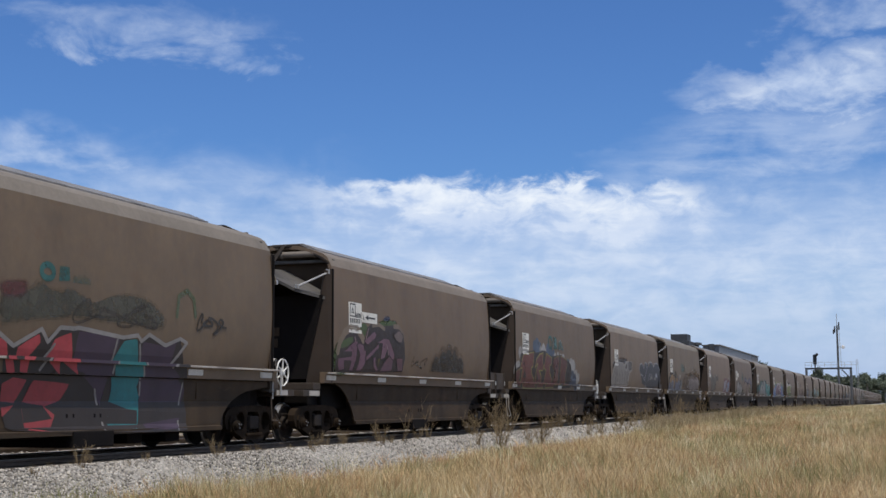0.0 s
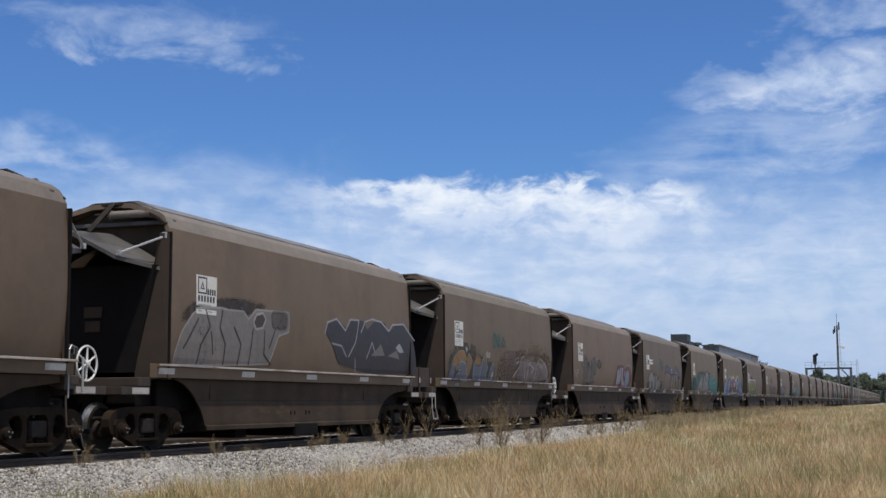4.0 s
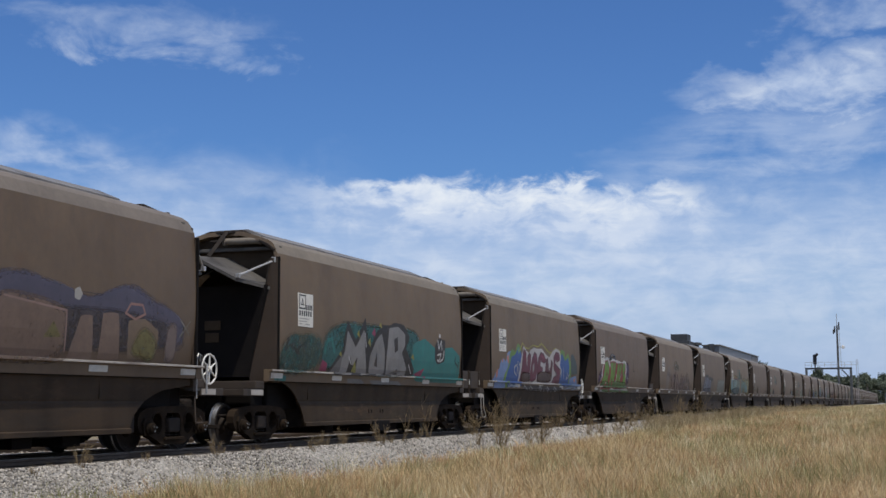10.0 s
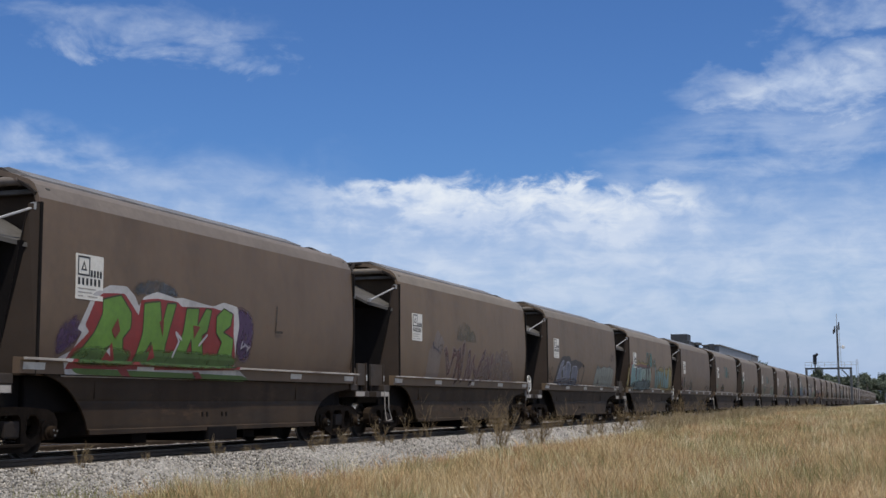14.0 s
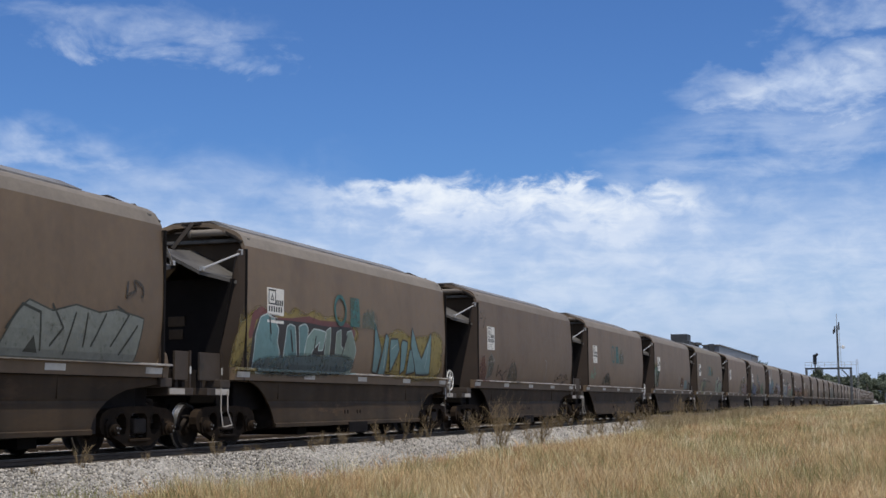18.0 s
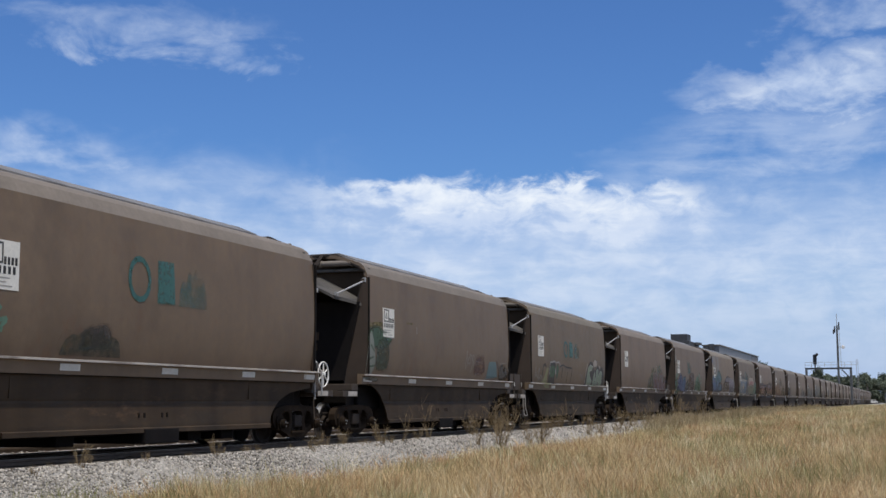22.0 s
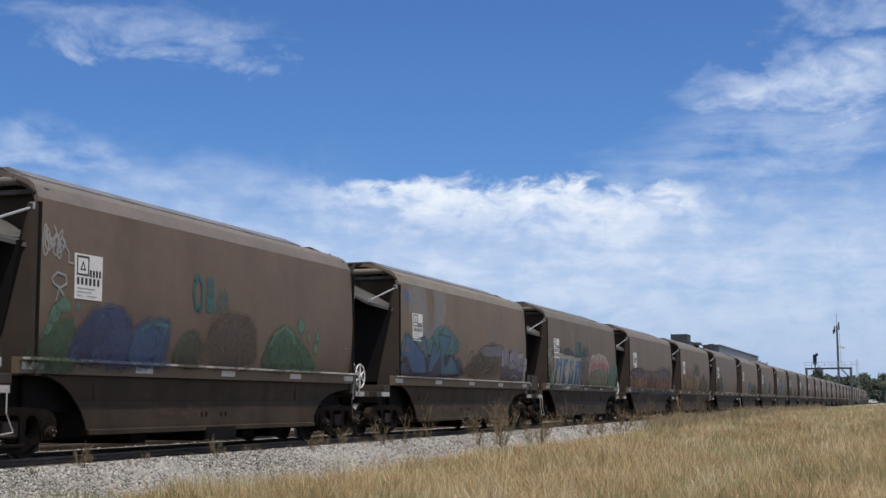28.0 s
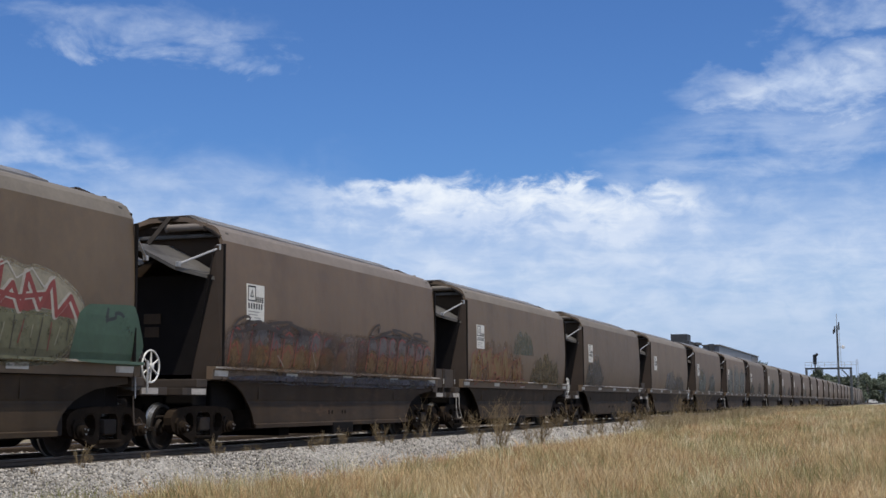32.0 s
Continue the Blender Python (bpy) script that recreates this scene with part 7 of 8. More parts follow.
    g.poly([(8.36, 1.57), (8.66, 2.15), (9.04, 2.48), (9.43, 2.59), (9.78, 2.52), (9.98, 2.21), (10.4, 2.23), (10.68, 2.44), (11.13, 2.26), (11.58, 2.42), (11.89, 2.16), (12.21, 1.59), (8.41, 1.53)], (38, 36, 34), 0.12, soft=True)
    g.stroke([(8.43, 1.68), (8.59, 2.15), (8.78, 2.42)], 0.09, (170, 162, 150), 0.25)
    g.poly([(9.84, 2.51), (10.11, 2.66), (10.45, 2.61), (10.54, 2.42), (9.98, 2.33)], (170, 160, 148), 0.3, soft=True)
    g.poly([(10.83, 2.5), (11.21, 2.4), (11.13, 2.26)], (170, 160, 148), 0.3)
    g.cut([(8.8, 1.87), (8.92, 2.28), (9.3, 2.43), (9.76, 2.36), (9.57, 2.2), (9.18, 2.18), (9.26, 1.94), (9.72, 1.74), (9.44, 1.54), (8.71, 1.53)], (126, 142, 120), (172, 178, 166), 0.03, 0.12)
    g.cut([(9.86, 1.58), (9.99, 1.97), (10.18, 2.17), (10.29, 1.92), (10.23, 1.55)], (122, 138, 116), (172, 178, 166), 0.03, 0.12)
    g.cut([(10.29, 1.55), (10.54, 2.24), (10.83, 2.26), (10.98, 1.94), (11.22, 2.21), (11.58, 2.15), (11.52, 1.57), (11.01, 1.57), (10.99, 1.82), (10.6, 1.56)], (122, 138, 116), (172, 178, 166), 0.03, 0.12)
    g.stroke([(7.58, 1.99), (8.1, 1.83)], 0.05, (130, 124, 118), 0.3)
    g.stroke([(8.1, 2.08), (7.63, 1.77)], 0.05, (130, 124, 118), 0.3)
    g.stroke([(11.89, 2.32), (12.27, 1.69)], 0.05, (130, 124, 118), 0.3)
    g = G[16]
    g.blob(7.0, 1.5, 12.4, 2.8, (92, 102, 76), 0.65, 9)
    g.layer += 1
    g.wild(8.6, 1.45, 12.2, 2.45, 5, (118, 116, 120), (128, 62, 54), 0.5, None, None, 0.5, 0.05, (150, 96, 86))
    g = G[17]
    g.scribble(0.1, 3.13, 0.68, 3.66, (170, 166, 160), 0.03, 24, 0.12)
    g.stroke([(0.33, 2.82), (0.47, 2.92), (0.69, 2.89), (0.72, 2.76), (0.55, 2.68), (0.38, 2.73), (0.33, 2.82)], 0.035, (170, 166, 160), 0.12)
    g.stroke([(0.52, 2.67), (0.45, 2.47)], 0.03, (170, 166, 160), 0.15)
    g.stroke([(0.55, 2.66), (0.68, 2.54)], 0.03, (170, 166, 160), 0.15)
    g.stroke([(0.6, 3.47), (0.77, 3.26), (0.77, 3.11), (0.95, 3.09)], 0.03, (170, 166, 160), 0.12)
    g.poly([(-0.26, 1.53), (0.1, 1.83), (0.44, 2.02), (0.87, 2.24), (1.01, 1.87), (0.99, 1.35), (-0.08, 1.37)], (70, 100, 74), 0.45, soft=True)
    g.poly([(0.29, 2.12), (0.35, 2.32), (0.49, 2.43), (0.6, 2.3), (0.55, 2.16)], (92, 126, 102), 0.35, soft=True)
    g.poly([(0.5, 2.34), (0.56, 2.52), (0.78, 2.54), (0.86, 2.36)], (92, 126, 102), 0.35, soft=True)
    g.poly([(0.94, 2.37), (1.04, 2.52), (1.15, 2.38)], (92, 126, 102), 0.35)
    g.poly([(0.19, 1.94), (0.26, 2.11), (0.41, 2.1), (0.36, 1.94)], (92, 126, 102), 0.4, soft=True)
    g.poly([(0.91, 1.52), (1.1, 2.05), (1.48, 2.36), (2.04, 2.45), (2.55, 2.34), (2.69, 1.96), (2.6, 1.46)], (58, 72, 108), 0.4, soft=True)
    g.poly([(2.59, 1.55), (2.79, 2.1), (3.08, 2.31), (3.82, 2.35), (3.93, 2), (3.77, 1.49)], (60, 86, 120), 0.42, soft=True)
    g.stroke([(3, 2.15), (3.27, 2.27), (3.83, 2.26), (3.74, 2.14)], 0.06, (88, 130, 126), 0.35)
    g.poly([(4.02, 1.55), (4.23, 2.01), (4.72, 2.2), (5.15, 2.05), (5.07, 1.52)], (84, 86, 70), 0.55, soft=True)
    g.poly([(5.03, 1.54), (5.35, 2.4), (6.23, 2.62), (7.19, 2.5), (7.46, 1.6)], (100, 84, 74), 0.6, soft=True)
    tealmark(g, 4.71, 6.1, 2.59, 3.27, 0.35)
    g.poly([(7.58, 1.58), (7.83, 2.05), (8.21, 2.31), (8.75, 2.48), (9.17, 2.3), (9.6, 2.12), (10.34, 1.77), (10.19, 1.59)], (66, 100, 72), 0.42, soft=True)
    g.stroke([(7.96, 2.05), (8.16, 2.31), (8.61, 2.48), (9.03, 2.35), (9.14, 2.09)], 0.06, (92, 132, 106), 0.3)
    g.poly([(9.27, 2.61), (9.41, 2.68), (9.59, 2.56), (9.48, 2.41), (9.31, 2.43)], (92, 132, 106), 0.25, soft=True)
    g.poly([(9.74, 2.35), (9.82, 2.43), (9.92, 2.26), (9.8, 2.23)], (92, 132, 106), 0.25, soft=True)
    g.poly([(10.21, 2.37), (10.33, 2.45), (10.39, 2.28), (10.27, 2.26)], (92, 132, 106), 0.25, soft=True)
    g.poly([(10.13, 2.14), (10.24, 2.22), (10.34, 2.02), (10.19, 1.96)], (92, 132, 106), 0.25, soft=True)
    g.scribble(11.44, 1.8, 12.16, 2.18, (128, 118, 110), 0.03, 6, 0.4)
    g = G[18]
    g.poly([(0.62, 3.99), (2.06, 4.05), (2.26, 3.01), (2.4, 2.63), (1.75, 2.59), (1.69, 3.27), (0.96, 3.27), (0.69, 3.28)], (130, 122, 114), 0.12, soft=True)
    g.poly([(2.66, 4.02), (3.71, 4.03), (3.78, 3.42), (3.37, 2.98), (3.03, 2.74), (2.44, 2.63), (2.31, 2.9), (2.85, 3.6)], (130, 122, 114), 0.12, soft=True)
    g.poly([(4.17, 3.2), (4.42, 3.22), (4.48, 2.63), (4.18, 2.65)], (126, 118, 110), 0.2, soft=True)
    g.poly([(8.34, 3.21), (8.57, 3.23), (8.64, 2.65), (8.41, 2.64)], (126, 118, 110), 0.2, soft=True)
    g.scribble(0.31, 3.42, 0.78, 3.94, (92, 108, 136), 0.06, 12, 0.2)
    g.poly([(0.1, 2.31), (0.45, 2.78), (1.06, 2.56), (1.75, 2.67), (2.27, 2.58), (2.92, 2.97), (3.6, 3.02), (4.33, 2.78), (4.88, 2.63), (4.59, 2.26), (0.24, 2.06)], (76, 118, 114), 0.4, soft=True)
    g.poly([(-0.13, 1.56), (0.15, 1.97), (1.27, 2.13), (4.84, 2.18), (5.77, 1.67)], (44, 52, 72), 0.35, soft=True)
    g.cut([(0.2, 2.06), (0.49, 2.72), (1.87, 2.2), (2.2, 1.67), (1.09, 1.64), (0.55, 2.07)], (56, 88, 126), (24, 28, 36), 0.05, 0.12)
    g.cut([(1.65, 2.64), (1.89, 2.69), (2.18, 2.25), (2.08, 2.04), (1.7, 2.33)], (60, 98, 116), (24, 28, 36), 0.05, 0.12)
    g.cut([(2.33, 2.05), (2.66, 2.67), (2.89, 2.24), (3.04, 2.42), (3.39, 2.32), (3.05, 2.08), (2.52, 1.68), (2.3, 1.73)], (58, 92, 124), (24, 28, 36), 0.05, 0.12)
    g.cut([(3.03, 2.8), (4.13, 2.77), (3.97, 2.57), (3.51, 2.1), (3.75, 1.89), (4.1, 2.24), (4.59, 2.03), (4.98, 1.7), (3.41, 1.65), (3.28, 2.09)], (58, 98, 116), (24, 28, 36), 0.05, 0.12)
    g.cut([(0.07, 1.76), (0.3, 1.96), (0.94, 1.64), (0.17, 1.59)], (50, 62, 92), (24, 28, 36), 0.05, 0.15)
    g.poly([(0.28, 2.3), (0.53, 2.43), (0.79, 2.18), (0.47, 2.22)], (122, 90, 98), 0.15, soft=True)
    g.poly([(1.59, 2.55), (1.76, 2.29), (1.6, 2.28)], (122, 90, 98), 0.15)
    g.poly([(4.46, 2.44), (4.74, 2.15), (4.54, 2.09)], (122, 90, 98), 0.15)
    g.poly([(5.11, 1.7), (5.9, 2.08), (7.63, 2.66), (8.9, 2.73), (9.24, 1.68)], (100, 84, 70), 0.6, soft=True)
    g.scribble(5.6, 1.7, 9.0, 2.45, (88, 76, 66), 0.05, 20, 0.6)
    g.scribble(6.6, 1.62, 9.3, 2.2, (120, 104, 80), 0.03, 18, 0.5)
    g.poly([(6.9, 2.5), (7.5, 2.62), (8.3, 2.6), (8.9, 2.72), (9.5, 2.62), (9.4, 2.36), (8.4, 2.38), (7.4, 2.3)], (112, 106, 112), 0.35, soft=True)
    g.poly([(9.25, 1.58), (9.3, 2.3), (9.7, 2.45), (10.2, 2.3), (12.05, 2.3), (12.1, 1.58)], (80, 74, 80), 0.2, soft=True)
    g.poly([(9.28, 2.02), (9.32, 2.52), (9.75, 2.68), (10.12, 2.46), (10.08, 2.04)], (122, 114, 124), 0.12, soft=True)
    g.poly([(10.18, 1.98), (10.26, 2.58), (10.62, 2.62), (11.2, 2.60), (11.22, 2.02)], (124, 116, 126), 0.12, soft=True)
    g.poly([(11.26, 2.28), (11.30, 2.54), (11.84, 2.60), (11.80, 2.36)], (146, 152, 138), 0.12, soft=True)
    g.poly([(11.24, 1.92), (11.32, 2.36), (11.98, 2.42), (11.96, 1.92)], (116, 108, 118), 0.12, soft=True)
    for k, (u, z) in enumerate(((9.45, 2.0), (10.35, 2.16), (11.35, 2.06), (9.5, 1.72), (10.4, 1.86), (11.3, 1.78), (10.7, 1.66))):
        g.stroke([(u, z), (u + 0.22, z + 0.10), (u + 0.5, z + 0.05), (u + 0.72, z - 0.06)], 0.045, (44, 40, 46), 0.15)
        if k < 3:
            g.stroke([(u - 0.12, z + 0.46), (u - 0.02, z + 0.16), (u + 0.08, z + 0.06)], 0.05, (176, 170, 168), 0.15)
    g.stroke([(10.3, 2.66), (10.16, 2.5), (10.5, 2.62)], 0.035, (36, 32, 36), 0.1)
    g.stroke([(11.26, 2.52), (11.6, 2.56), (11.86, 2.62)], 0.035, (36, 32, 36), 0.1)
    g.scribble(9.3, 1.6, 11.8, 1.84, (58, 52, 56), 0.04, 12, 0.25)
    g.scribble(10.4, 1.58, 11.4, 1.9, (158, 152, 150), 0.025, 7, 0.25)
    g.layer += 1
    g.poly([(11.98, 1.56), (12.02, 2.26), (12.16, 2.42), (12.30, 2.36), (12.34, 2.0), (12.20, 1.94), (12.30, 1.62), (12.20, 1.50)], (176, 172, 160), 0.1, soft=True)
    g.scribble(12.06, 2.04, 12.26, 2.34, (30, 28, 30), 0.03, 4, 0.05)
    g.scribble(12.06, 1.62, 12.24, 1.96, (30, 28, 30), 0.03, 4, 0.05)
    g = G[19]
    g.poly([(0.56, 2.5), (0.58, 2.71), (0.65, 2.82), (1.46, 2.99), (2.16, 2.95), (2.26, 2.7), (0.66, 2.59)], (32, 30, 30), 0.1, soft=True)
    g.poly([(2.35, 2.91), (3.29, 3.03), (3.59, 2.91), (3.5, 2.69), (2.39, 2.71)], (32, 30, 30), 0.1, soft=True)
    g.poly([(3.59, 2.85), (4, 2.95), (4.36, 2.8), (3.7, 2.6)], (32, 30, 30), 0.12, soft=True)
    g.poly([(4.22, 2.69), (4.64, 2.84), (5.31, 2.71), (5.32, 2.49), (4.33, 2.54)], (34, 32, 32), 0.12, soft=True)
    g.stroke([(-0.04, 2.77), (0.08, 2.58), (0.16, 2.78)], 0.045, (170, 166, 160), 0.1)
    g.stroke([(0.21, 2.57), (0.28, 2.74), (0.38, 2.55)], 0.045, (170, 166, 160), 0.1)
    g.stroke([(0.42, 2.42), (0.66, 2.55), (0.61, 2.68)], 0.045, (170, 166, 160), 0.1)
    g.stroke([(0.32, 2.83), (0.41, 2.89), (0.45, 2.82), (0.34, 2.8)], 0.04, (170, 166, 160), 0.1)
    g.poly([(-0.01, 1.43), (-0.02, 2.14), (0.37, 2.24), (0.69, 1.91), (0.69, 1.41)], (74, 98, 64), 0.45, soft=True)
    g.poly([(0.64, 1.4), (0.69, 2), (0.92, 2.2), (0.91, 1.41)], (136, 128, 108), 0.3, soft=True)
    g.poly([(0.88, 1.33), (1, 2.09), (1.01, 2.67), (1.31, 2.74), (2.17, 2.76), (2.45, 2.68), (3.3, 2.69), (3.9, 2.7), (4.22, 2.64), (5.54, 2.68), (5.55, 2.32), (5.33, 2.09), (5.29, 1.45)], (162, 154, 138), 0.1, soft=True)
    g.cut([(1.05, 1.53), (1.23, 2.48), (1.56, 2.6), (1.74, 2.42), (1.91, 2.58), (2.21, 2.55), (2.01, 1.56), (1.71, 1.55), (1.76, 2.13), (1.5, 2.11), (1.38, 1.54)], (72, 106, 138), (150, 150, 146), 0.04, 0.2)
    g.cut([(2.19, 1.54), (2.4, 2.52), (3.11, 2.61), (3.12, 2.4), (2.7, 2.37), (2.74, 2.18), (3.03, 2.14), (2.87, 1.55)], (72, 106, 138), (150, 150, 146), 0.04, 0.2)
    g.cut([(3.31, 2.41), (3.8, 2.58), (3.91, 2.45), (3.67, 2.28), (4.13, 2.14), (4.04, 1.58), (3.21, 1.56), (3.37, 1.9), (3.68, 2.02)], (72, 106, 138), (150, 150, 146), 0.04, 0.2)
    g.cut([(4.18, 1.56), (4.37, 2.48), (5.25, 2.59), (5.44, 2.37), (5.27, 1.87), (5.12, 1.58)], (72, 106, 138), (150, 150, 146), 0.04, 0.2)
    for u in (1.18, 1.86, 2.42, 2.72, 3.45, 3.86, 4.42, 4.98):
        g.poly([(u - 0.09, 1.55), (u - 0.06, 1.98), (u + 0.09, 2.05), (u + 0.11, 1.55)], (46, 76, 108), 0.3, soft=True)
        g.poly([(u + 0.02, 2.30), (u + 0.05, 2.50), (u + 0.17, 2.51), (u + 0.16, 2.32)], (120, 140, 156), 0.4, soft=True)
    g.poly([(1.58, 2.26), (1.84, 2.23), (1.84, 1.52), (1.62, 1.51)], (170, 158, 134), 0.15, soft=True)
    g.poly([(2.6, 2.07), (3.03, 2.2), (3.32, 2.17), (3.32, 2), (2.76, 1.78)], (170, 158, 134), 0.15, soft=True)
    g.poly([(3.56, 2.12), (3.82, 2.16), (3.77, 1.87), (3.63, 1.86)], (170, 158, 134), 0.15, soft=True)
    g.stroke([(4.66, 2.22), (5.02, 1.86)], 0.035, (192, 186, 172), 0.1)
    g.stroke([(5.06, 2.19), (4.6, 1.9)], 0.035, (192, 186, 172), 0.1)
    g.poly([(0.96, 1.46), (2.14, 1.44), (2.25, 1.32), (1.01, 1.33)], (110, 102, 94), 0.25, soft=True)
    g.poly([(3.35, 1.41), (4.27, 1.41), (4.37, 1.31), (3.64, 1.32)], (110, 102, 94), 0.25, soft=True)
    g.stroke([(3.94, 3.70), (4.01, 2.80)], 0.20, (138, 130, 122), 0.3, False)
    g.stroke([(6.82, 3.88), (6.85, 2.98)], 0.20, (138, 130, 122), 0.25, False)
    g.poly([(5.32, 2.53), (5.65, 2.91), (6.38, 2.78), (6.64, 2.15), (6.51, 1.53), (5.47, 1.51)], (96, 86, 78), 0.35, soft=True)
    tealmark(g, 4.49, 6.17, 2.72, 3.31, 0.35)
    g.scribble(5.66, 2.57, 6.62, 3.1, (46, 42, 40), 0.09, 6, 0.35)
    g.poly([(6.64, 1.53), (6.84, 2.39), (7.14, 2.71), (7.4, 2.86), (7.8, 2.81), (8.78, 2.95), (9.22, 2.84), (9.37, 2.91), (9.98, 2.82), (10.62, 2.58), (10.85, 2.33), (10.46, 1.56)], (162, 154, 132), 0.25, soft=True)
    g.poly([(6.71, 1.53), (6.94, 2.16), (10.63, 2.26), (10.4, 1.53)], (118, 118, 90), 0.3, soft=True)
    zigzag = [(6.98, 1.98), (7.22, 2.70), (7.46, 2.22), (7.60, 2.80), (7.86, 2.30), (7.98, 2.78), (8.30, 2.35), (8.72, 2.93), (8.60, 2.30), (8.98, 2.66), (9.20, 2.28), (9.34, 2.84), (9.66, 2.34), (9.98, 2.78), (10.10, 2.24), (10.46, 2.56), (10.74, 2.20)]
    for a, b, c in zip(zigzag, zigzag[1:], zigzag[2:]):
        if b[1] > a[1]:
            g.poly([(a[0], a[1]), (b[0], b[1]), (c[0], c[1]), (b[0] + 0.02, a[1] - 0.02)], (138, 58, 54), 0.2)
    g.layer += 1
    for wide, colour, shift in ((0.15, (192, 184, 170), -0.035), (0.09, (146, 62, 58), 0.0)):
        g.stroke([(u + shift, z) for u, z in zigzag], wide, colour, 0.1)
        g.stroke([(7.10 + shift, 2.28), (7.52 + shift, 2.46), (8.10 + shift, 2.34)], wide * 0.8, colour, 0.1)
        g.stroke([(8.56 + shift, 2.52), (9.12 + shift, 2.46), (9.84 + shift, 2.56)], wide * 0.8, colour, 0.1)
        g.layer += 1
    g.stroke([(6.90, 2.66), (7.62, 2.84), (7.92, 2.62), (8.84, 2.97), (9.06, 2.74), (9.44, 2.92), (9.74, 2.66), (10.02, 2.84)], 0.03, (196, 190, 178), 0.15)
    for k in range(16):
        u = 6.95 + 0.23 * k
        g.stroke([(u + 0.05, 2.18 - 0.06 * (k % 3)), (u - 0.04 + 0.06 * (k % 2), 1.60 + 0.09 * (k % 4))], 0.028, ((60, 56, 46), (128, 66, 58), (154, 148, 124))[k % 3], 0.2)
    for u, z, tall in ((1.3, 0.98, 0.2), (2.0, 1.0, 0.22), (2.3, 0.98, 0.2), (2.6, 1.02, 0.18), (6.4, 1.0, 0.2), (7.4, 0.98, 0.16)):
        g.stroke([(u, z), (u + 0.08, z + tall), (u + 0.2, z + 0.02), (u + 0.3, z + tall * 0.8)], 0.03, (76, 66, 58), 0.45)
    g.poly([(10.69, 2.32), (10.95, 2.48), (12.33, 2.55), (12.7, 1.85), (12.53, 1.49), (10.53, 1.53)], (66, 100, 80), 0.15, soft=True)
    g.scribble(11.36, 2.08, 11.98, 2.48, (34, 48, 52), 0.06, 5, 0.2)
    g = G[20]
    g.poly([(-0.12, 1.54), (0.12, 2.22), (0.83, 2.43), (2.39, 2.52), (4.13, 2.42), (6.78, 2.41), (9.07, 2.58), (11.69, 2.55), (12.07, 1.51), (0.15, 1.52)], (110, 92, 82), 0.55, soft=True)
    for k, (u, wide, top) in enumerate(((0.30, 0.52, 2.34), (1.15, 0.86, 2.48), (2.10, 0.48, 2.42), (2.66, 0.52, 2.36), (3.28, 0.70, 2.46), (4.05, 0.50, 2.40), (4.70, 0.62, 2.34), (5.55, 0.50, 2.26), (6.80, 0.44, 2.34),
                                         (7.35, 0.62, 2.46), (8.10, 0.56, 2.52), (8.78, 0.50, 2.50), (9.40, 0.60, 2.50), (10.12, 0.52, 2.46), (10.76, 0.50, 2.42), (11.38, 0.56, 2.38))):
        worn = 0.66 if 5 < k < 9 else 0.42
        a, b, m = u, u + wide, u + wide * 0.5
        g.poly([(a, 1.98), (a + 0.05, top - 0.08), (m, top), (b - 0.02, top - 0.10), (b, 1.9 + 0.06 * (k % 3))], (108, 102, 102), worn, soft=True)
        g.poly([(a - 0.02, 1.60), (a, 1.94 + 0.08 * (k % 2)), (m, 2.14 - 0.09 * (k % 3)), (b, 2.0 + 0.07 * (k % 2)), (b + 0.03, 1.60)], (126, 96, 56), worn, soft=True)
        g.layer += 1
        g.stroke([(a, 1.66), (a + 0.03, 2.1), (a + 0.08, top - 0.06), (m, top + 0.02), (b - 0.06, top - 0.06)], 0.045, (156, 66, 58), worn - 0.05)
        g.stroke([(b - 0.04, top - 0.08), (b + 0.02, 2.0), (b - 0.08, 1.64)], 0.04, (140, 74, 62), worn)
        g.stroke([(a + 0.1, 1.95), (m, 2.08 + 0.05 * (k % 3)), (b - 0.1, 1.82 + 0.1 * (k % 2))], 0.04, (150, 64, 56), worn)
        g.layer += 1
    g.scribble(0.23, 2.25, 4.12, 2.62, (50, 40, 38), 0.06, 16, 0.2)
    g.scribble(7.14, 2.37, 11.7, 2.83, (50, 40, 38), 0.06, 12, 0.2)
    g.poly([(0.03, 1.41), (12.17, 1.48), (12.5, 1.23), (0.26, 1.29)], (76, 78, 92), 0.5, soft=True)
    g.stroke([(2.4, 1.87), (2.74, 1.64)], 0.03, (170, 164, 156), 0.2)
    g.stroke([(4.13, 1.99), (4.38, 1.68)], 0.03, (170, 164, 156), 0.2)
    g = G[21]
    g.blob(0.3, 1.5, 6.4, 2.7, (122, 88, 54), 0.5, 9), g.blob(5.0, 2.5, 7.6, 3.3, (74, 96, 76), 0.75, 4), g.blob(7.3, 1.5, 11.4, 2.6, (108, 94, 60), 0.6, 8)
    g.layer += 1
    g.wild(0.5, 1.5, 6.1, 2.6, 5, (134, 108, 58), (140, 60, 46), 0.35, None, None, 0.4, 0.05, (156, 142, 110)), g.wild(7.4, 1.5, 11.3, 2.5, 5, (118, 104, 58), (86, 70, 48), 0.5, None, None, 0.35, 0.05)
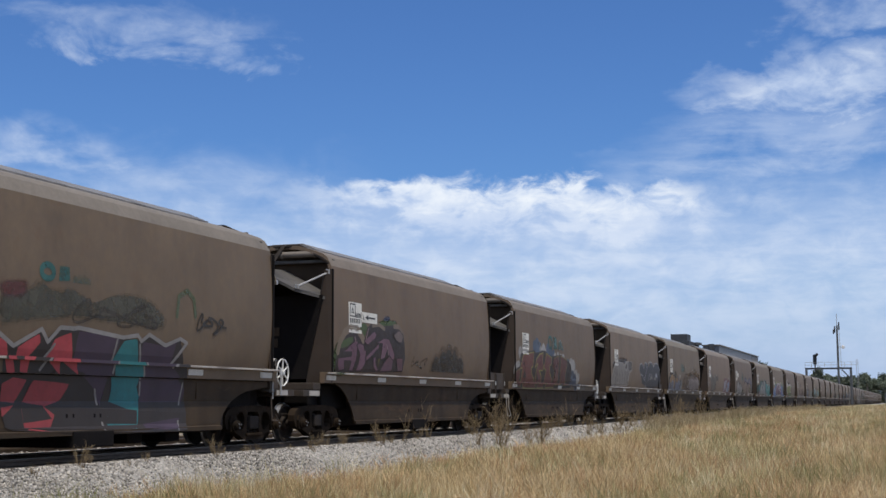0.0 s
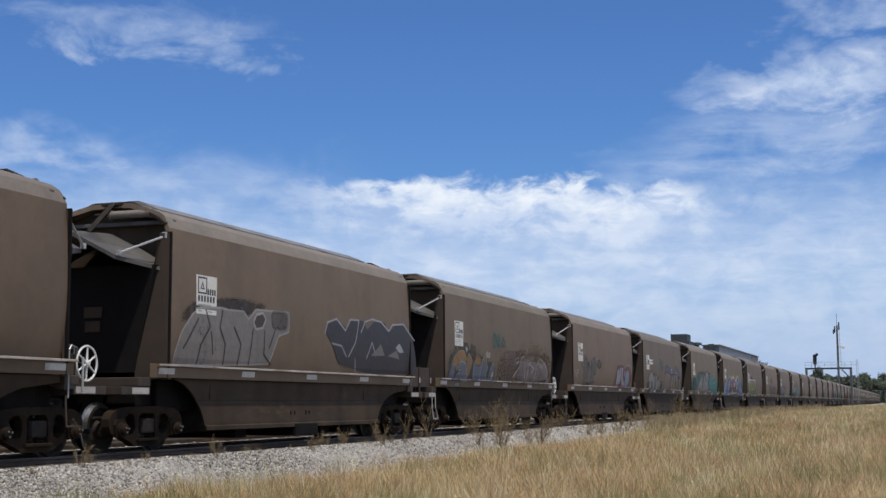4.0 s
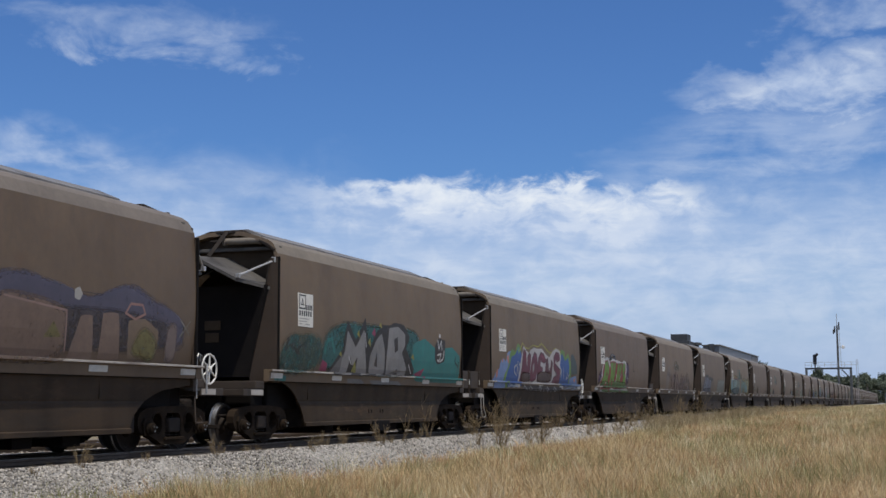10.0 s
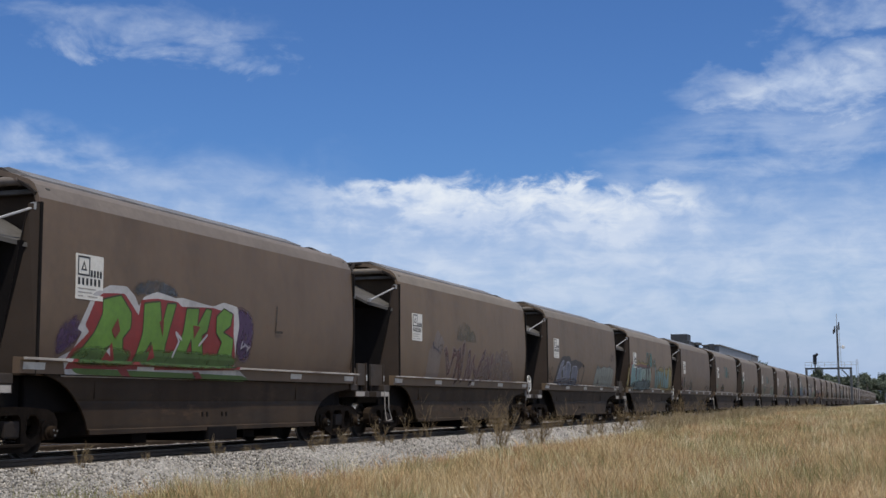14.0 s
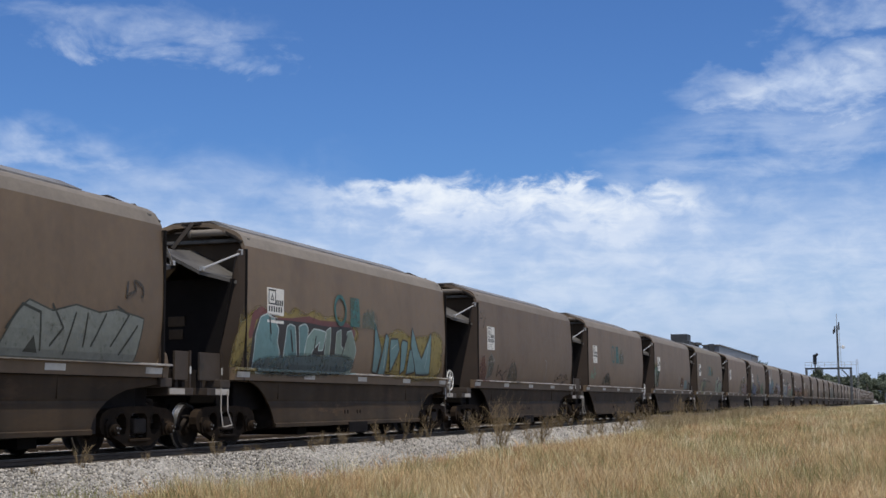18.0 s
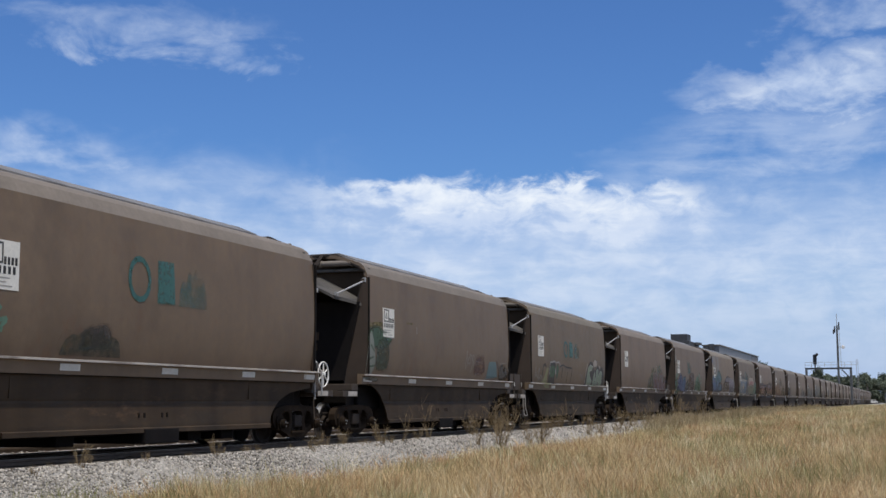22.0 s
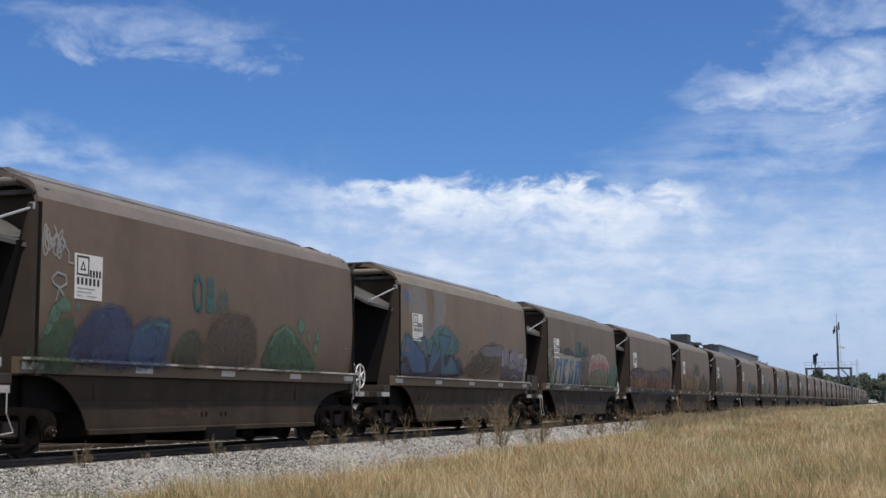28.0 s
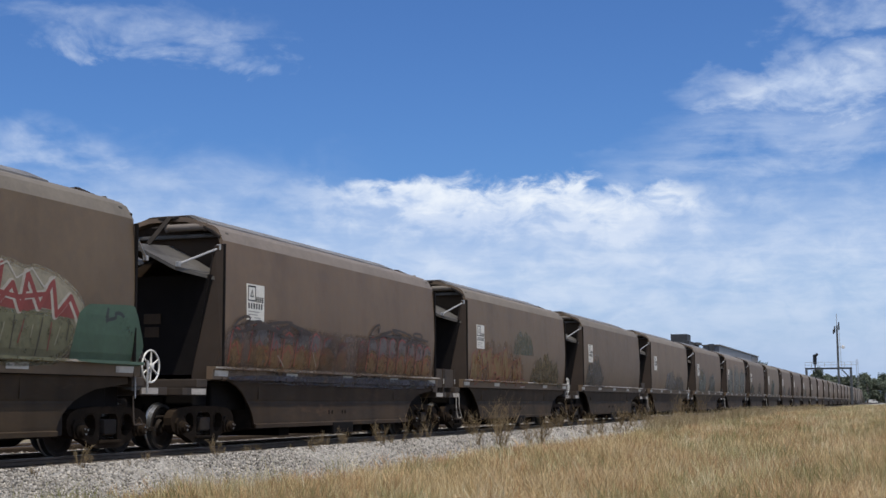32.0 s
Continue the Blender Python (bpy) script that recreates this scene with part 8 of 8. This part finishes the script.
    # pale and faded marks on the later wagons
    for i, spots in {22: ((2.0, 2.3, (96, 90, 82)),), 23: ((6.0, 2.2, (130, 126, 120)), (9.0, 2.0, (104, 98, 90))), 24: ((3.0, 2.6, (128, 134, 124)), (7.5, 2.4, (112, 116, 106))), 25: ((2.2, 3.2, (138, 144, 136)), (6.0, 3.3, (142, 146, 138)), (9.6, 3.1, (132, 138, 128))),
                     26: ((2.0, 2.0, (86, 92, 84)), (8.0, 2.3, (122, 112, 100))), 27: ((5.0, 2.6, (78, 100, 92)),), 28: ((3.0, 2.2, (134, 128, 120)), (9.0, 2.1, (92, 84, 90))), 29: ((6.0, 2.3, (116, 92, 74)),), 30: ((4.0, 2.2, (104, 110, 100)),)}.items():
        for u, z, c in spots:
            G[i].blob(u - 1.5, 1.5, u + 1.8, z + 0.4, c, 0.6, 5)
            G[i].layer += 1
            G[i].wild(u - 1.2, 1.6, u + 1.5, z + 0.25, 3, tuple(int(v * 0.9) for v in c), tuple(int(v * 0.6) for v in c), 0.5)
    words = {-1: "red, purple and teal", 0: "faded mauve", 1: "maroon, white and blue", 2: "silver and dark grey", 3: "ochre and slate-blue", 4: "grey and red-edged silver", 5: "silver and faded brown",
             6: "silver and teal", 7: "maroon, white and blue", 8: "green, red and white", 9: "faded dark red", 10: "grey-blue on black", 11: "teal on yellow", 12: "worn scribbled", 13: "faint mint and teal",
             14: "worn green and white", 15: "pale green", 16: "red-edged silver", 17: "faded blue and green", 18: "blue and grey", 19: "blue, cream and red", 20: "faded orange and red", 21: "faded ochre"}
    for i, g in G.items():
        g.build(wagons[i], words.get(i, "faded pale") + " spray-painted graffiti")
        if i in words:
            tagged(wagons[i], "grime-brown grain hopper wagon with " + words[i] + " graffiti")


paint_wagons()


# ---------------------------------------------------------------- gantry, mast, shed, trees
def build_gantry():
    y, xl, xr, top = 285.0, -19.6, -10.35, 8.45
    g = thing("signal_gantry", "grey steel signal gantry spanning the tracks", "signal gantry", loc=(0, y, 0))
    part("column", box((xr - 0.45, -0.3, 0), (xr, 0.3, top)), M_GANTRY, g)
    part("column", box((xl, -0.3, 0), (xl + 0.45, 0.3, top)), M_GANTRY, g)
    part("beam", box((xl, -0.3, top - 0.30), (xr, 0.3, top + 0.05)), M_GANTRY, g)
    part("knee_brace", add_path(bmesh.new(), [(xr - 0.3, 0, top - 2.2), (xr - 2.0, 0, top - 0.4)], 0.12, 4), M_GANTRY, g)
    for z in (0.6, 1.15):
        part("handrail", add_path(bmesh.new(), [(xl, -0.5, top + z), (xr + 1.2, -0.5, top + z)], 0.035, 5), M_GALV, g)
    for i in range(9):
        x = xl + (xr + 1.2 - xl) * i / 8
        part("post", tube((x, -0.5, top), (x, -0.5, top + 1.15), 0.035, 5), M_GALV, g)
    part("ladder", add_path(bmesh.new(), [(xr + 0.9, 0, 0), (xr + 0.9, 0, top + 1.6), (xr + 1.2, 0, top + 1.6), (xr + 1.2, 0, 0)], 0.04, 5), M_GALV, g)
    s = thing("railway_signal", "black railway signal with a hooded lamp on the gantry", "railway signal", loc=(-17.6, y - 0.4, top + 0.05))
    part("mast", tube((0, 0, -0.9), (0, 0, 2.0), 0.12, 8), M_DARK, s)
    part("backboard", box((-0.38, -0.08, 0.7), (0.38, 0.05, 2.7), 0.12), M_DARK, s)
    part("hood", add_path(bmesh.new(), [(0, -0.1, 2.5), (0.6, -0.5, 2.75)], 0.28, 8), M_DARK, s)
    m = thing("radio_mast", "tall slender steel radio mast with small antennas", "radio mast", loc=(-18.25, 400, 0))
    part("pole", tube((0, 0, 0), (0, 0, 23.5), 0.40, 10, 0.26), M_GANTRY, m)
    part("whip", tube((0, 0, 23.5), (0, 0, 27.0), 0.08, 6), M_GALV, m)
    for dx, z0, z1 in ((-0.65, 21.4, 23.2), (0.55, 22.2, 24.4), (-1.0, 21.0, 22.2)):
        part("antenna", tube((dx, 0, z0), (dx, 0, z1), 0.2, 8), M_DARK, m)
    part("dish", add_lathe(bmesh.new(), [(0, 0.5), (-0.25, 0.45), (-0.3, 0.1)], (1.5, -0.2, 17.2), "y", 14), M_WHITE, m)
    part("stay", tube((0.55, 0, 22.2), (0.95, 0, 9.0), 0.06, 6), M_GALV, m)
    part("dish_arm", tube((0, 0, 17.2), (1.5, 0, 17.2), 0.06, 6), M_GALV, m)


def build_shed():
    x, y0, y1 = -30.0, 232.0, 296.0
    b = thing("grain_shed", "long grey sheet-steel grain shed with rooftop vents", "grain shed", loc=(x, 0, 0))
    part("wall", box((-18, y0 - 30, 0), (0, y1, 9.3)), M_SHED, b)
    part("roof", prism([(0.4, 9.3), (-9, 11.6), (-18.4, 9.3), (-18.4, 9.1), (0.4, 9.1)], "y", y0 - 30.5, y1 + 0.5), M_SHEDROOF, b)
    gal = part("gallery", box((-3.0, y0, 9.4), (-0.2, y1 - 13, 11.25), 0.05), M_SHED, b, "raised grey gallery along the eaves")
    part("gallery_end", box((-3.0, y1 - 12.4, 9.3), (-0.2, y1, 11.2), 0.05), M_SHEDROOF, b)
    part("gallery_roof", box((-3.2, y0 - 0.3, 11.25), (0.0, y1, 11.42)), M_SHEDROOF, gal)
    part("vent_house", box((-6.5, 220, 10.2), (-3.8, 224, 12.75), 0.05), M_DARK, b, "black rooftop housing")
    part("vent_base", box((-6.3, 219, 9.6), (-3.3, 226, 11.55), 0.05), M_DARK, b)
    part("cowl", add_lathe(bmesh.new(), [(9.5, 0.4), (11.1, 0.4), (11.15, 0.9), (11.5, 0.8), (11.6, 0.3)], (-3.1, 226, 0), "z", 12), M_DARK, b)
    part("cowl", box((-1.9, 231, 9.5), (-1.0, 232, 11.5), 0.05), M_DARK, b)


def leaf_crown(name, seed, n, size, reach):
    """clumps of small leaves spread unevenly over limb ends"""
    rng = np.random.default_rng(seed)
    k = 26
    dirs = rng.normal(size=(k, 3))
    dirs /= np.linalg.norm(dirs, axis=1)[:, None]
    dirs[:, 2] = np.abs(dirs[:, 2]) * 1.1 - 0.25
    cents = dirs * rng.uniform(0.45, 1.0, (k, 1)) * np.array(reach)
    which = rng.integers(0, k, n)
    c = cents[which] + rng.normal(size=(n, 3)) * np.array(reach) * rng.uniform(0.09, 0.20, (k, 1))[which]
    a = rng.normal(size=(n, 3)); a /= np.linalg.norm(a, axis=1)[:, None]
    b = np.cross(a, rng.normal(size=(n, 3))); b /= np.linalg.norm(b, axis=1)[:, None]
    s = size * rng.uniform(0.6, 1.5, (n, 1))
    verts = np.stack([c - a * s, c + b * s * 0.45, c + a * s, c - b * s * 0.45], 1).reshape(-1, 3)
    faces = np.arange(4 * n).reshape(n, 4)
    me = bpy.data.meshes.new(name)
    me.from_pydata(verts.tolist(), [], faces.tolist())
    me.materials.append(M_LEAF)
    return me, cents


TREE_KINDS = []


def tree_kinds():
    for i in range(5):
        reach = ((3.2, 3.2, 3.0), (2.6, 2.6, 3.6), (3.8, 3.6, 2.6), (2.4, 2.4, 2.6), (2.3, 2.3, 2.4))[i]
        crown, cents = leaf_crown("crown", 11 + i, 2600, 0.34, reach)
        top = (6.4, 7.6, 6.0, 5.0, 1.9)[i]
        bm = bmesh.new()
        add_tube(bm, (0, 0, -0.2), (0.1, 0.1, top * 0.55), 0.30, 8, 0.2)
        add_tube(bm, (0.1, 0.1, top * 0.55), (0.15, 0.0, top), 0.2, 8, 0.1)
        for c in cents[::3]:
            add_tube(bm, (0.1, 0.05, top * 0.6), (c[0], c[1], c[2] + top), 0.1, 5, 0.03)
        TREE_KINDS.append((mesh_of("trunk", bm, M_TRUNK), crown, top))


def plant_trees():
    tree_kinds()
    rng = random.Random(5)
    spots = []
    for i in range(20):
        spots.append((-33.0 + 1.6 * i + rng.uniform(-0.8, 0.8), 480 + rng.uniform(-25, 40), (1.25 if i in (3, 4, 8) else 1.0) * rng.uniform(0.82, 1.05), rng.choice((0, 1, 2))))
    for i in range(26):
        spots.append((-34.0 + 1.35 * i + rng.uniform(-0.6, 0.6), 465 + rng.uniform(-10, 20), rng.uniform(0.9, 1.3), 4))
    for i in range(16):
        spots.append((-46 + i * 3.4 + rng.uniform(-1, 1), 640 + rng.uniform(-30, 30), rng.uniform(1.0, 1.35), rng.choice((0, 1, 2, 3))))
    for i in range(12):
        spots.append((-80 - 14 * i + rng.uniform(-5, 5), 620 + rng.uniform(-40, 40), rng.uniform(0.9, 1.3), rng.choice((0, 1, 2, 3))))
    spots.append((-52.0, 520, 1.45, 1))
    for x, y, s, kind in [tuple(1.7 * v for v in q[:3]) + (q[3],) for q in spots]:
        trunk, crown, top = TREE_KINDS[kind]
        if kind == 4:
            t = thing("shrub", "dense dark green shrub under the gum trees", "shrub", "shrubs beyond the line", loc=(x, y, 0))
        else:
            t = thing("gum_tree", "dark green eucalypt tree with an open uneven crown", "tree", "trees beyond the line", loc=(x, y, 0))
        t.scale = (s, s, s)
        t.rotation_euler.z = rng.uniform(0, 6.28)
        part("trunk", trunk, None, t)
        part("crown", crown, None, t).location.z = top


def build_lineside():
    h = thing("store_hut", "small pale grey sheet-metal hut near the trees", "hut", loc=(-3.9, 440, 0.33))
    part("wall", box((-2.4, -2, 0), (2.4, 2, 3.4)), M_SHED, h)
    part("roof", prism([(-2.7, 3.4), (2.7, 3.4), (0, 4.2)], "y", -2.3, 2.3), M_GALV, h)
    v = thing("parked_van", "white van parked beyond the far end of the line", "van", loc=(-17.3, 765, 0.45))
    v.rotation_euler.z = radians(82)
    body = part("body", prism([(-2.4, 0.35), (-2.4, 0.95), (-2.25, 1.12), (-1.55, 1.22), (-0.85, 2.02), (-0.6, 2.12), (2.2, 2.15), (2.35, 2.0), (2.4, 0.4)], "x", -0.95, 0.95), M_PLATE, v)
    part("windscreen", prism([(-1.57, 1.24), (-1.545, 1.24), (-0.90, 1.98), (-0.925, 1.98)], "x", -0.78, 0.78), M_DARK, body)
    part("bumper", box((-0.92, -2.5, 0.35), (0.92, -2.38, 0.58), 0.03), M_DARK, v)
    for sx in (-1, 1):
        part("headlight", box((sx * 0.72 - 0.14, -2.43, 0.74), (sx * 0.72 + 0.14, -2.39, 0.92), 0.015), M_GALV, body)
        part("side_window", box((sx * 0.95 - 0.012, -0.75, 1.30), (sx * 0.95 + 0.012, 0.25, 1.88)), M_DARK, body)
        for yy in (-1.55, 1.5):
            part("wheel", add_lathe(bmesh.new(), [(-0.1, 0.05), (-0.1, 0.30), (-0.06, 0.34), (0.06, 0.34), (0.1, 0.30), (0.1, 0.05)], (sx * 0.86, yy, 0.34), "x", 16), M_END, v)
    for x, y, z in ((-9.2, 300, 2.4), (-9.6, 330, 2.2), (-9.4, 240, 1.5)):
        part("post", tube((0, 0, -0.3), (0, 0, z), 0.09, 8), M_SLEEPER, thing("marker_post", "grey lineside marker post in the grass", "post", "marker posts", loc=(x, y, 0.33)))


build_lineside()
build_gantry()
build_shed()
plant_trees()


# ---------------------------------------------------------------- grass, weeds and stones
def blades(name, pts, heights, widths, lean, mat, seed):
    """bent tapering blades, each with four corners and a tip"""
    rng = np.random.default_rng(seed)
    n = len(pts)
    a = rng.uniform(0, 2 * np.pi, n)
    side = np.stack([np.cos(a), np.sin(a), np.zeros(n)], 1) * (widths / 2)[:, None]
    b = rng.uniform(0, 2 * np.pi, n)
    bend = np.stack([np.cos(b), np.sin(b), np.zeros(n)], 1) * (heights * rng.uniform(0.05, lean, n))[:, None]
    up = np.zeros((n, 3)); up[:, 2] = heights
    mid, tip = pts + bend * 0.35 + up * 0.55, pts + bend + up
    v = np.stack([pts - side, pts + side, mid + side * 0.75, mid - side * 0.75, tip], 1).reshape(-1, 3).astype(np.float32)
    base = (np.arange(n) * 5)[:, None]
    loops = np.concatenate([base + np.array([[0, 1, 2, 3]]), base + np.array([[3, 2, 4]])], 1).astype(np.int32)
    me = bpy.data.meshes.new(name)
    me.vertices.add(len(v)), me.vertices.foreach_set("co", v.ravel())
    me.loops.add(loops.size), me.loops.foreach_set("vertex_index", loops.ravel())
    starts = (np.arange(n) * 7)[:, None] + np.array([[0, 4]])
    me.polygons.add(2 * n), me.polygons.foreach_set("loop_start", starts.ravel().astype(np.int32))
    me.update(), me.validate()
    me.materials.append(mat)
    return new(name, me)


def field_z(p):
    k = np.clip((p[:, 1] - 30) / 80, 0, 1)
    return 0.34 * k * k * (3 - 2 * k) * np.clip((p[:, 0] + 11.3) / 0.6, 0, 1) - 0.02


def lumps(p, sx, sy, seed):
    return np.array([noise.noise((a * sx, b * sy, seed)) for a, b in p[:, :2]])


def spread(rng, n, x0, x1, y0, y1):
    """places that thin out with distance"""
    y = y0 * (y1 / y0) ** rng.uniform(0, 1, n)
    return np.stack([rng.uniform(x0, x1, n), y, np.zeros(n)], 1)


def tufts(rng, roots, each, radius, tall):
    """fans of blades round each root: places, heights"""
    n = len(roots) * each
    idx = np.repeat(np.arange(len(roots)), each)
    p = roots[idx].copy()
    size = rng.uniform(0.6, 1.35, len(roots))[idx]
    grow = np.maximum(1.0, p[:, 1] / 30.0)
    a, r = rng.uniform(0, 2 * np.pi, n), radius * size * rng.uniform(0, 1, n) ** 0.7 * grow
    p[:, 0] += r * np.cos(a)
    p[:, 1] += r * np.sin(a)
    h = tall * size * rng.uniform(0.55, 1.15, n)
    return p, h


def build_grass():
    rng = np.random.default_rng(21)
    jobs = (("dry_grass", 17500, 17, 0.16, 0.35, M_GRASS, 0.010, "tall sun-dried golden grass with greener tufts"),
            ("rust_brown_grass", 7400, 16, 0.18, 0.34, M_RUSTGRASS, 0.010, "low rust-brown dry grass at the ballast's foot"),
            ("pale_straw", 4200, 10, 0.24, 0.48, M_STRAW, 0.0065, "pale bleached straw stalks standing in the grass"),
            ("seeding_grass", 5200, 12, 0.26, 0.70, M_TALL, 0.006, "tall fine brown grass gone to seed along the ballast"),
            ("green_grass", 5600, 16, 0.20, 0.38, M_GREEN, 0.009, "clumps of olive-green grass among the dry"))
    for j, (name, n, each, radius, tall, mat, wide, label) in enumerate(jobs):
        roots = spread(rng, n, -11.35, 0.3, 15.0, 330.0) if j != 3 else spread(rng, n, -11.7, -9.6, 56.0, 170.0)
        l1, l2 = lumps(roots, 0.45, 0.22, 1.0 + j), lumps(roots, 1.4, 0.7, 9.0 + j)
        edge = np.clip((-9.5 - roots[:, 0]) / 1.7, 0, 1)
        if j == 1:
            keep = rng.uniform(0, 1, n) < np.clip(0.52 + 1.3 * l1 + 0.75 * np.clip((-8.8 - roots[:, 0]) / 2, 0, 1), 0.05, 1)
        elif j == 2:
            keep = rng.uniform(0, 1, n) < np.clip(0.5 + 1.3 * l1 - 0.5 * edge, 0.05, 1)
        elif j == 4:
            keep = rng.uniform(0, 1, n) < np.clip(3.2 * l1 + 1.2 * l2 - 0.30 - 0.6 * edge, 0.0, 1)
        elif j == 3:
            keep = rng.uniform(0, 1, n) < np.clip(0.12 + 2.2 * l1 + 0.9 * l2, 0.02, 1) * np.clip((roots[:, 1] - 45) / 30, 0.1, 1)
        else:
            keep = rng.uniform(0, 1, n) < np.clip(0.85 + 0.7 * l2 - 0.85 * edge, 0.05, 1)
        roots, l1, l2, edge = roots[keep], l1[keep], l2[keep], edge[keep]
        p, h = tufts(rng, roots, each, radius, tall)
        k = np.repeat(1.0 + 0.55 * l1 + 0.35 * l2 - (0.45 if j < 3 else 0.1) * edge, each)
        h = np.clip(h * k, 0.10, 1.0)
        p[:, 2] = field_z(p) + np.clip((-11.05 - p[:, 0]) * 0.45, 0, 0.3)
        wd = wide * np.maximum(1.0, p[:, 1] / 24.0) * rng.uniform(0.6, 1.4, len(p))
        tagged(blades(name, p, h, wd, 0.85, mat, 3 + j), label, "grass", kind="stuff")


def weed_mesh(seed, tall, stems):
    """a dead bush of thin branching stalks"""
    r = random.Random(seed)
    bm = bmesh.new()

    def twig(at, way, length, rad, depth):
        end = at + way * length
        a = way.orthogonal().normalized() * rad
        b = way.cross(a)
        q = [bm.verts.new(at + v) for v in (a, b, -a, -b)] + [bm.verts.new(end)]
        for i in range(4):
            bm.faces.new((q[i], q[(i + 1) % 4], q[4]))
        for _ in range(r.randint(2, 4) if depth else 0):
            k = r.uniform(0.35, 0.95)
            way2 = (way + Vector((r.uniform(-1, 1), r.uniform(-1, 1), r.uniform(-0.1, 0.6))) * 0.75).normalized()
            twig(at + way * length * k, way2, length * r.uniform(0.25, 0.5), rad * 0.6, depth - 1)

    for _ in range(stems):
        twig(Vector((r.uniform(-0.08, 0.08), r.uniform(-0.08, 0.08), -0.05)), Vector((r.uniform(-0.5, 0.5), r.uniform(-0.5, 0.5), 1)).normalized(), tall * r.uniform(0.5, 1.0), 0.008, 2)
    return mesh_of("dry_weed", bm, M_WEED)


def build_weeds():
    kinds = [weed_mesh(40 + i, (0.35, 0.55, 0.95, 0.65, 0.25, 1.25, 0.85)[i], (11, 18, 6, 24, 9, 20, 30)[i]) for i in range(7)]
    r = random.Random(77)
    spots = [(31.5, 2), (30.6, 0), (33.0, 0), (36.5, 1), (37.8, 3), (38.6, 1), (40.0, 3), (41.5, 1), (43.0, 3), (44.5, 1), (47.0, 0), (50.0, 1), (53.0, 3), (57.0, 1), (60.0, 3), (62.0, 1), (66.0, 3), (70.0, 3),
             (72.0, 3), (74.0, 2), (76.0, 3), (80.0, 1), (86.0, 3), (92.0, 3)] + [(15.5 + 0.62 * i + 0.35 * math.sin(7 * i), (0, 4, 4, 1, 4, 0, 4)[i % 7]) for i in range(26)] + [(38.2, 5), (39.4, 5), (41.2, 5), (34.6, 2), (73.0, 5), (75.5, 5), (78.0, 5), (84.0, 5), (63.0, 5), (27.3, 1), (28.2, 3), (48.2, 3), (48.9, 2), (51.4, 1), (55.0, 3), (56.0, 2), (64.0, 3), (68.0, 1), (42.4, 6), (45.6, 3), (52.2, 6), (58.6, 6)]
    for y, k in spots:
        x = -12.25 + r.uniform(-0.25, 0.35) if y < 36 else -11.7 + r.uniform(-0.5, 0.4)
        ob = new("dry_weed", kinds[k])
        s = r.uniform(0.75, 1.25) * (0.62 if y < 30 else 1.0)
        ob.matrix_world = pose(x, y, bank_height(x) - 0.02, 0, 0, r.uniform(0, 360)) @ Matrix.Diagonal((s, s, s, 1))
        tagged(ob, "dead brown branching weed on the ballast edge", "weed", "weeds along the ballast")


def build_stones():
    """angular stones over the ballast shoulder"""
    rng = np.random.default_rng(8)
    base = np.array([(1, 0, 0), (-1, 0, 0), (0, 1, 0), (0, -1, 0), (0, 0, 1), (0, 0, -1)], float)
    tri = np.array([(0, 2, 4), (2, 1, 4), (1, 3, 4), (3, 0, 4), (2, 0, 5), (1, 2, 5), (3, 1, 5), (0, 3, 5)])
    n = 80000
    y = 14.0 * (120 / 14.0) ** rng.uniform(0, 1, n)
    x = np.where(np.arange(n) < 62000, rng.uniform(-12.5, -10.75, n), rng.uniform(-21.4, -16.1, n))
    z = np.array([bank_height(v) for v in x])
    size = rng.uniform(0.012, 0.034, n) * np.maximum(1.0, y / 32.0) * np.where(np.arange(n) < 62000, 1.0, 1.1)
    z += size * rng.uniform(-0.2, 0.5, n) - np.where((x < -12.2) & (x > -14), 0.03, 0)
    rot = rng.normal(size=(n, 3, 3))
    q, _ = np.linalg.qr(rot)
    v = np.einsum("nij,kj->nki", q, base) * rng.uniform(0.55, 1.25, (n, 6, 1)) * size[:, None, None] + np.stack([x, y, z], 1)[:, None, :]
    f = (np.arange(n) * 6)[:, None, None] + tri[None]
    me = bpy.data.meshes.new("ballast_stones")
    me.vertices.add(n * 6), me.vertices.foreach_set("co", v.astype(np.float32).ravel())
    me.loops.add(n * 24), me.loops.foreach_set("vertex_index", f.astype(np.int32).ravel())
    me.polygons.add(n * 8), me.polygons.foreach_set("loop_start", (np.arange(n * 8) * 3).astype(np.int32))
    me.update(), me.validate()
    me.materials.append(M_STONE)
    tagged(new("ballast_stones", me), "pale grey angular crushed granite ballast", "ballast", kind="stuff")


build_grass()
build_weeds()
build_stones()


def motions():
    rows = [(t, -travelled(t)) for t in range(0, 33, 2)]
    for i, w in wagons.items():
        y = HEAD_Y + PITCH * i + SLACK.get(i, 0.0)
        walk(w, [(t, pose(TRACK_X[0], y + d, RAIL_Z)) for t, d in rows])
    # wheels roll without slipping
    turns = [(k / 15, -math.degrees(travelled(k / 15) / WHEEL_R)) for k in range(0, 481)]
    for i in range(-1, 22):
        for ws in wheelsets[i]:
            x, y, z = ws.location
            walk(ws, [(t, pose(x, y, z, -a)) for t, a in turns])


motions()
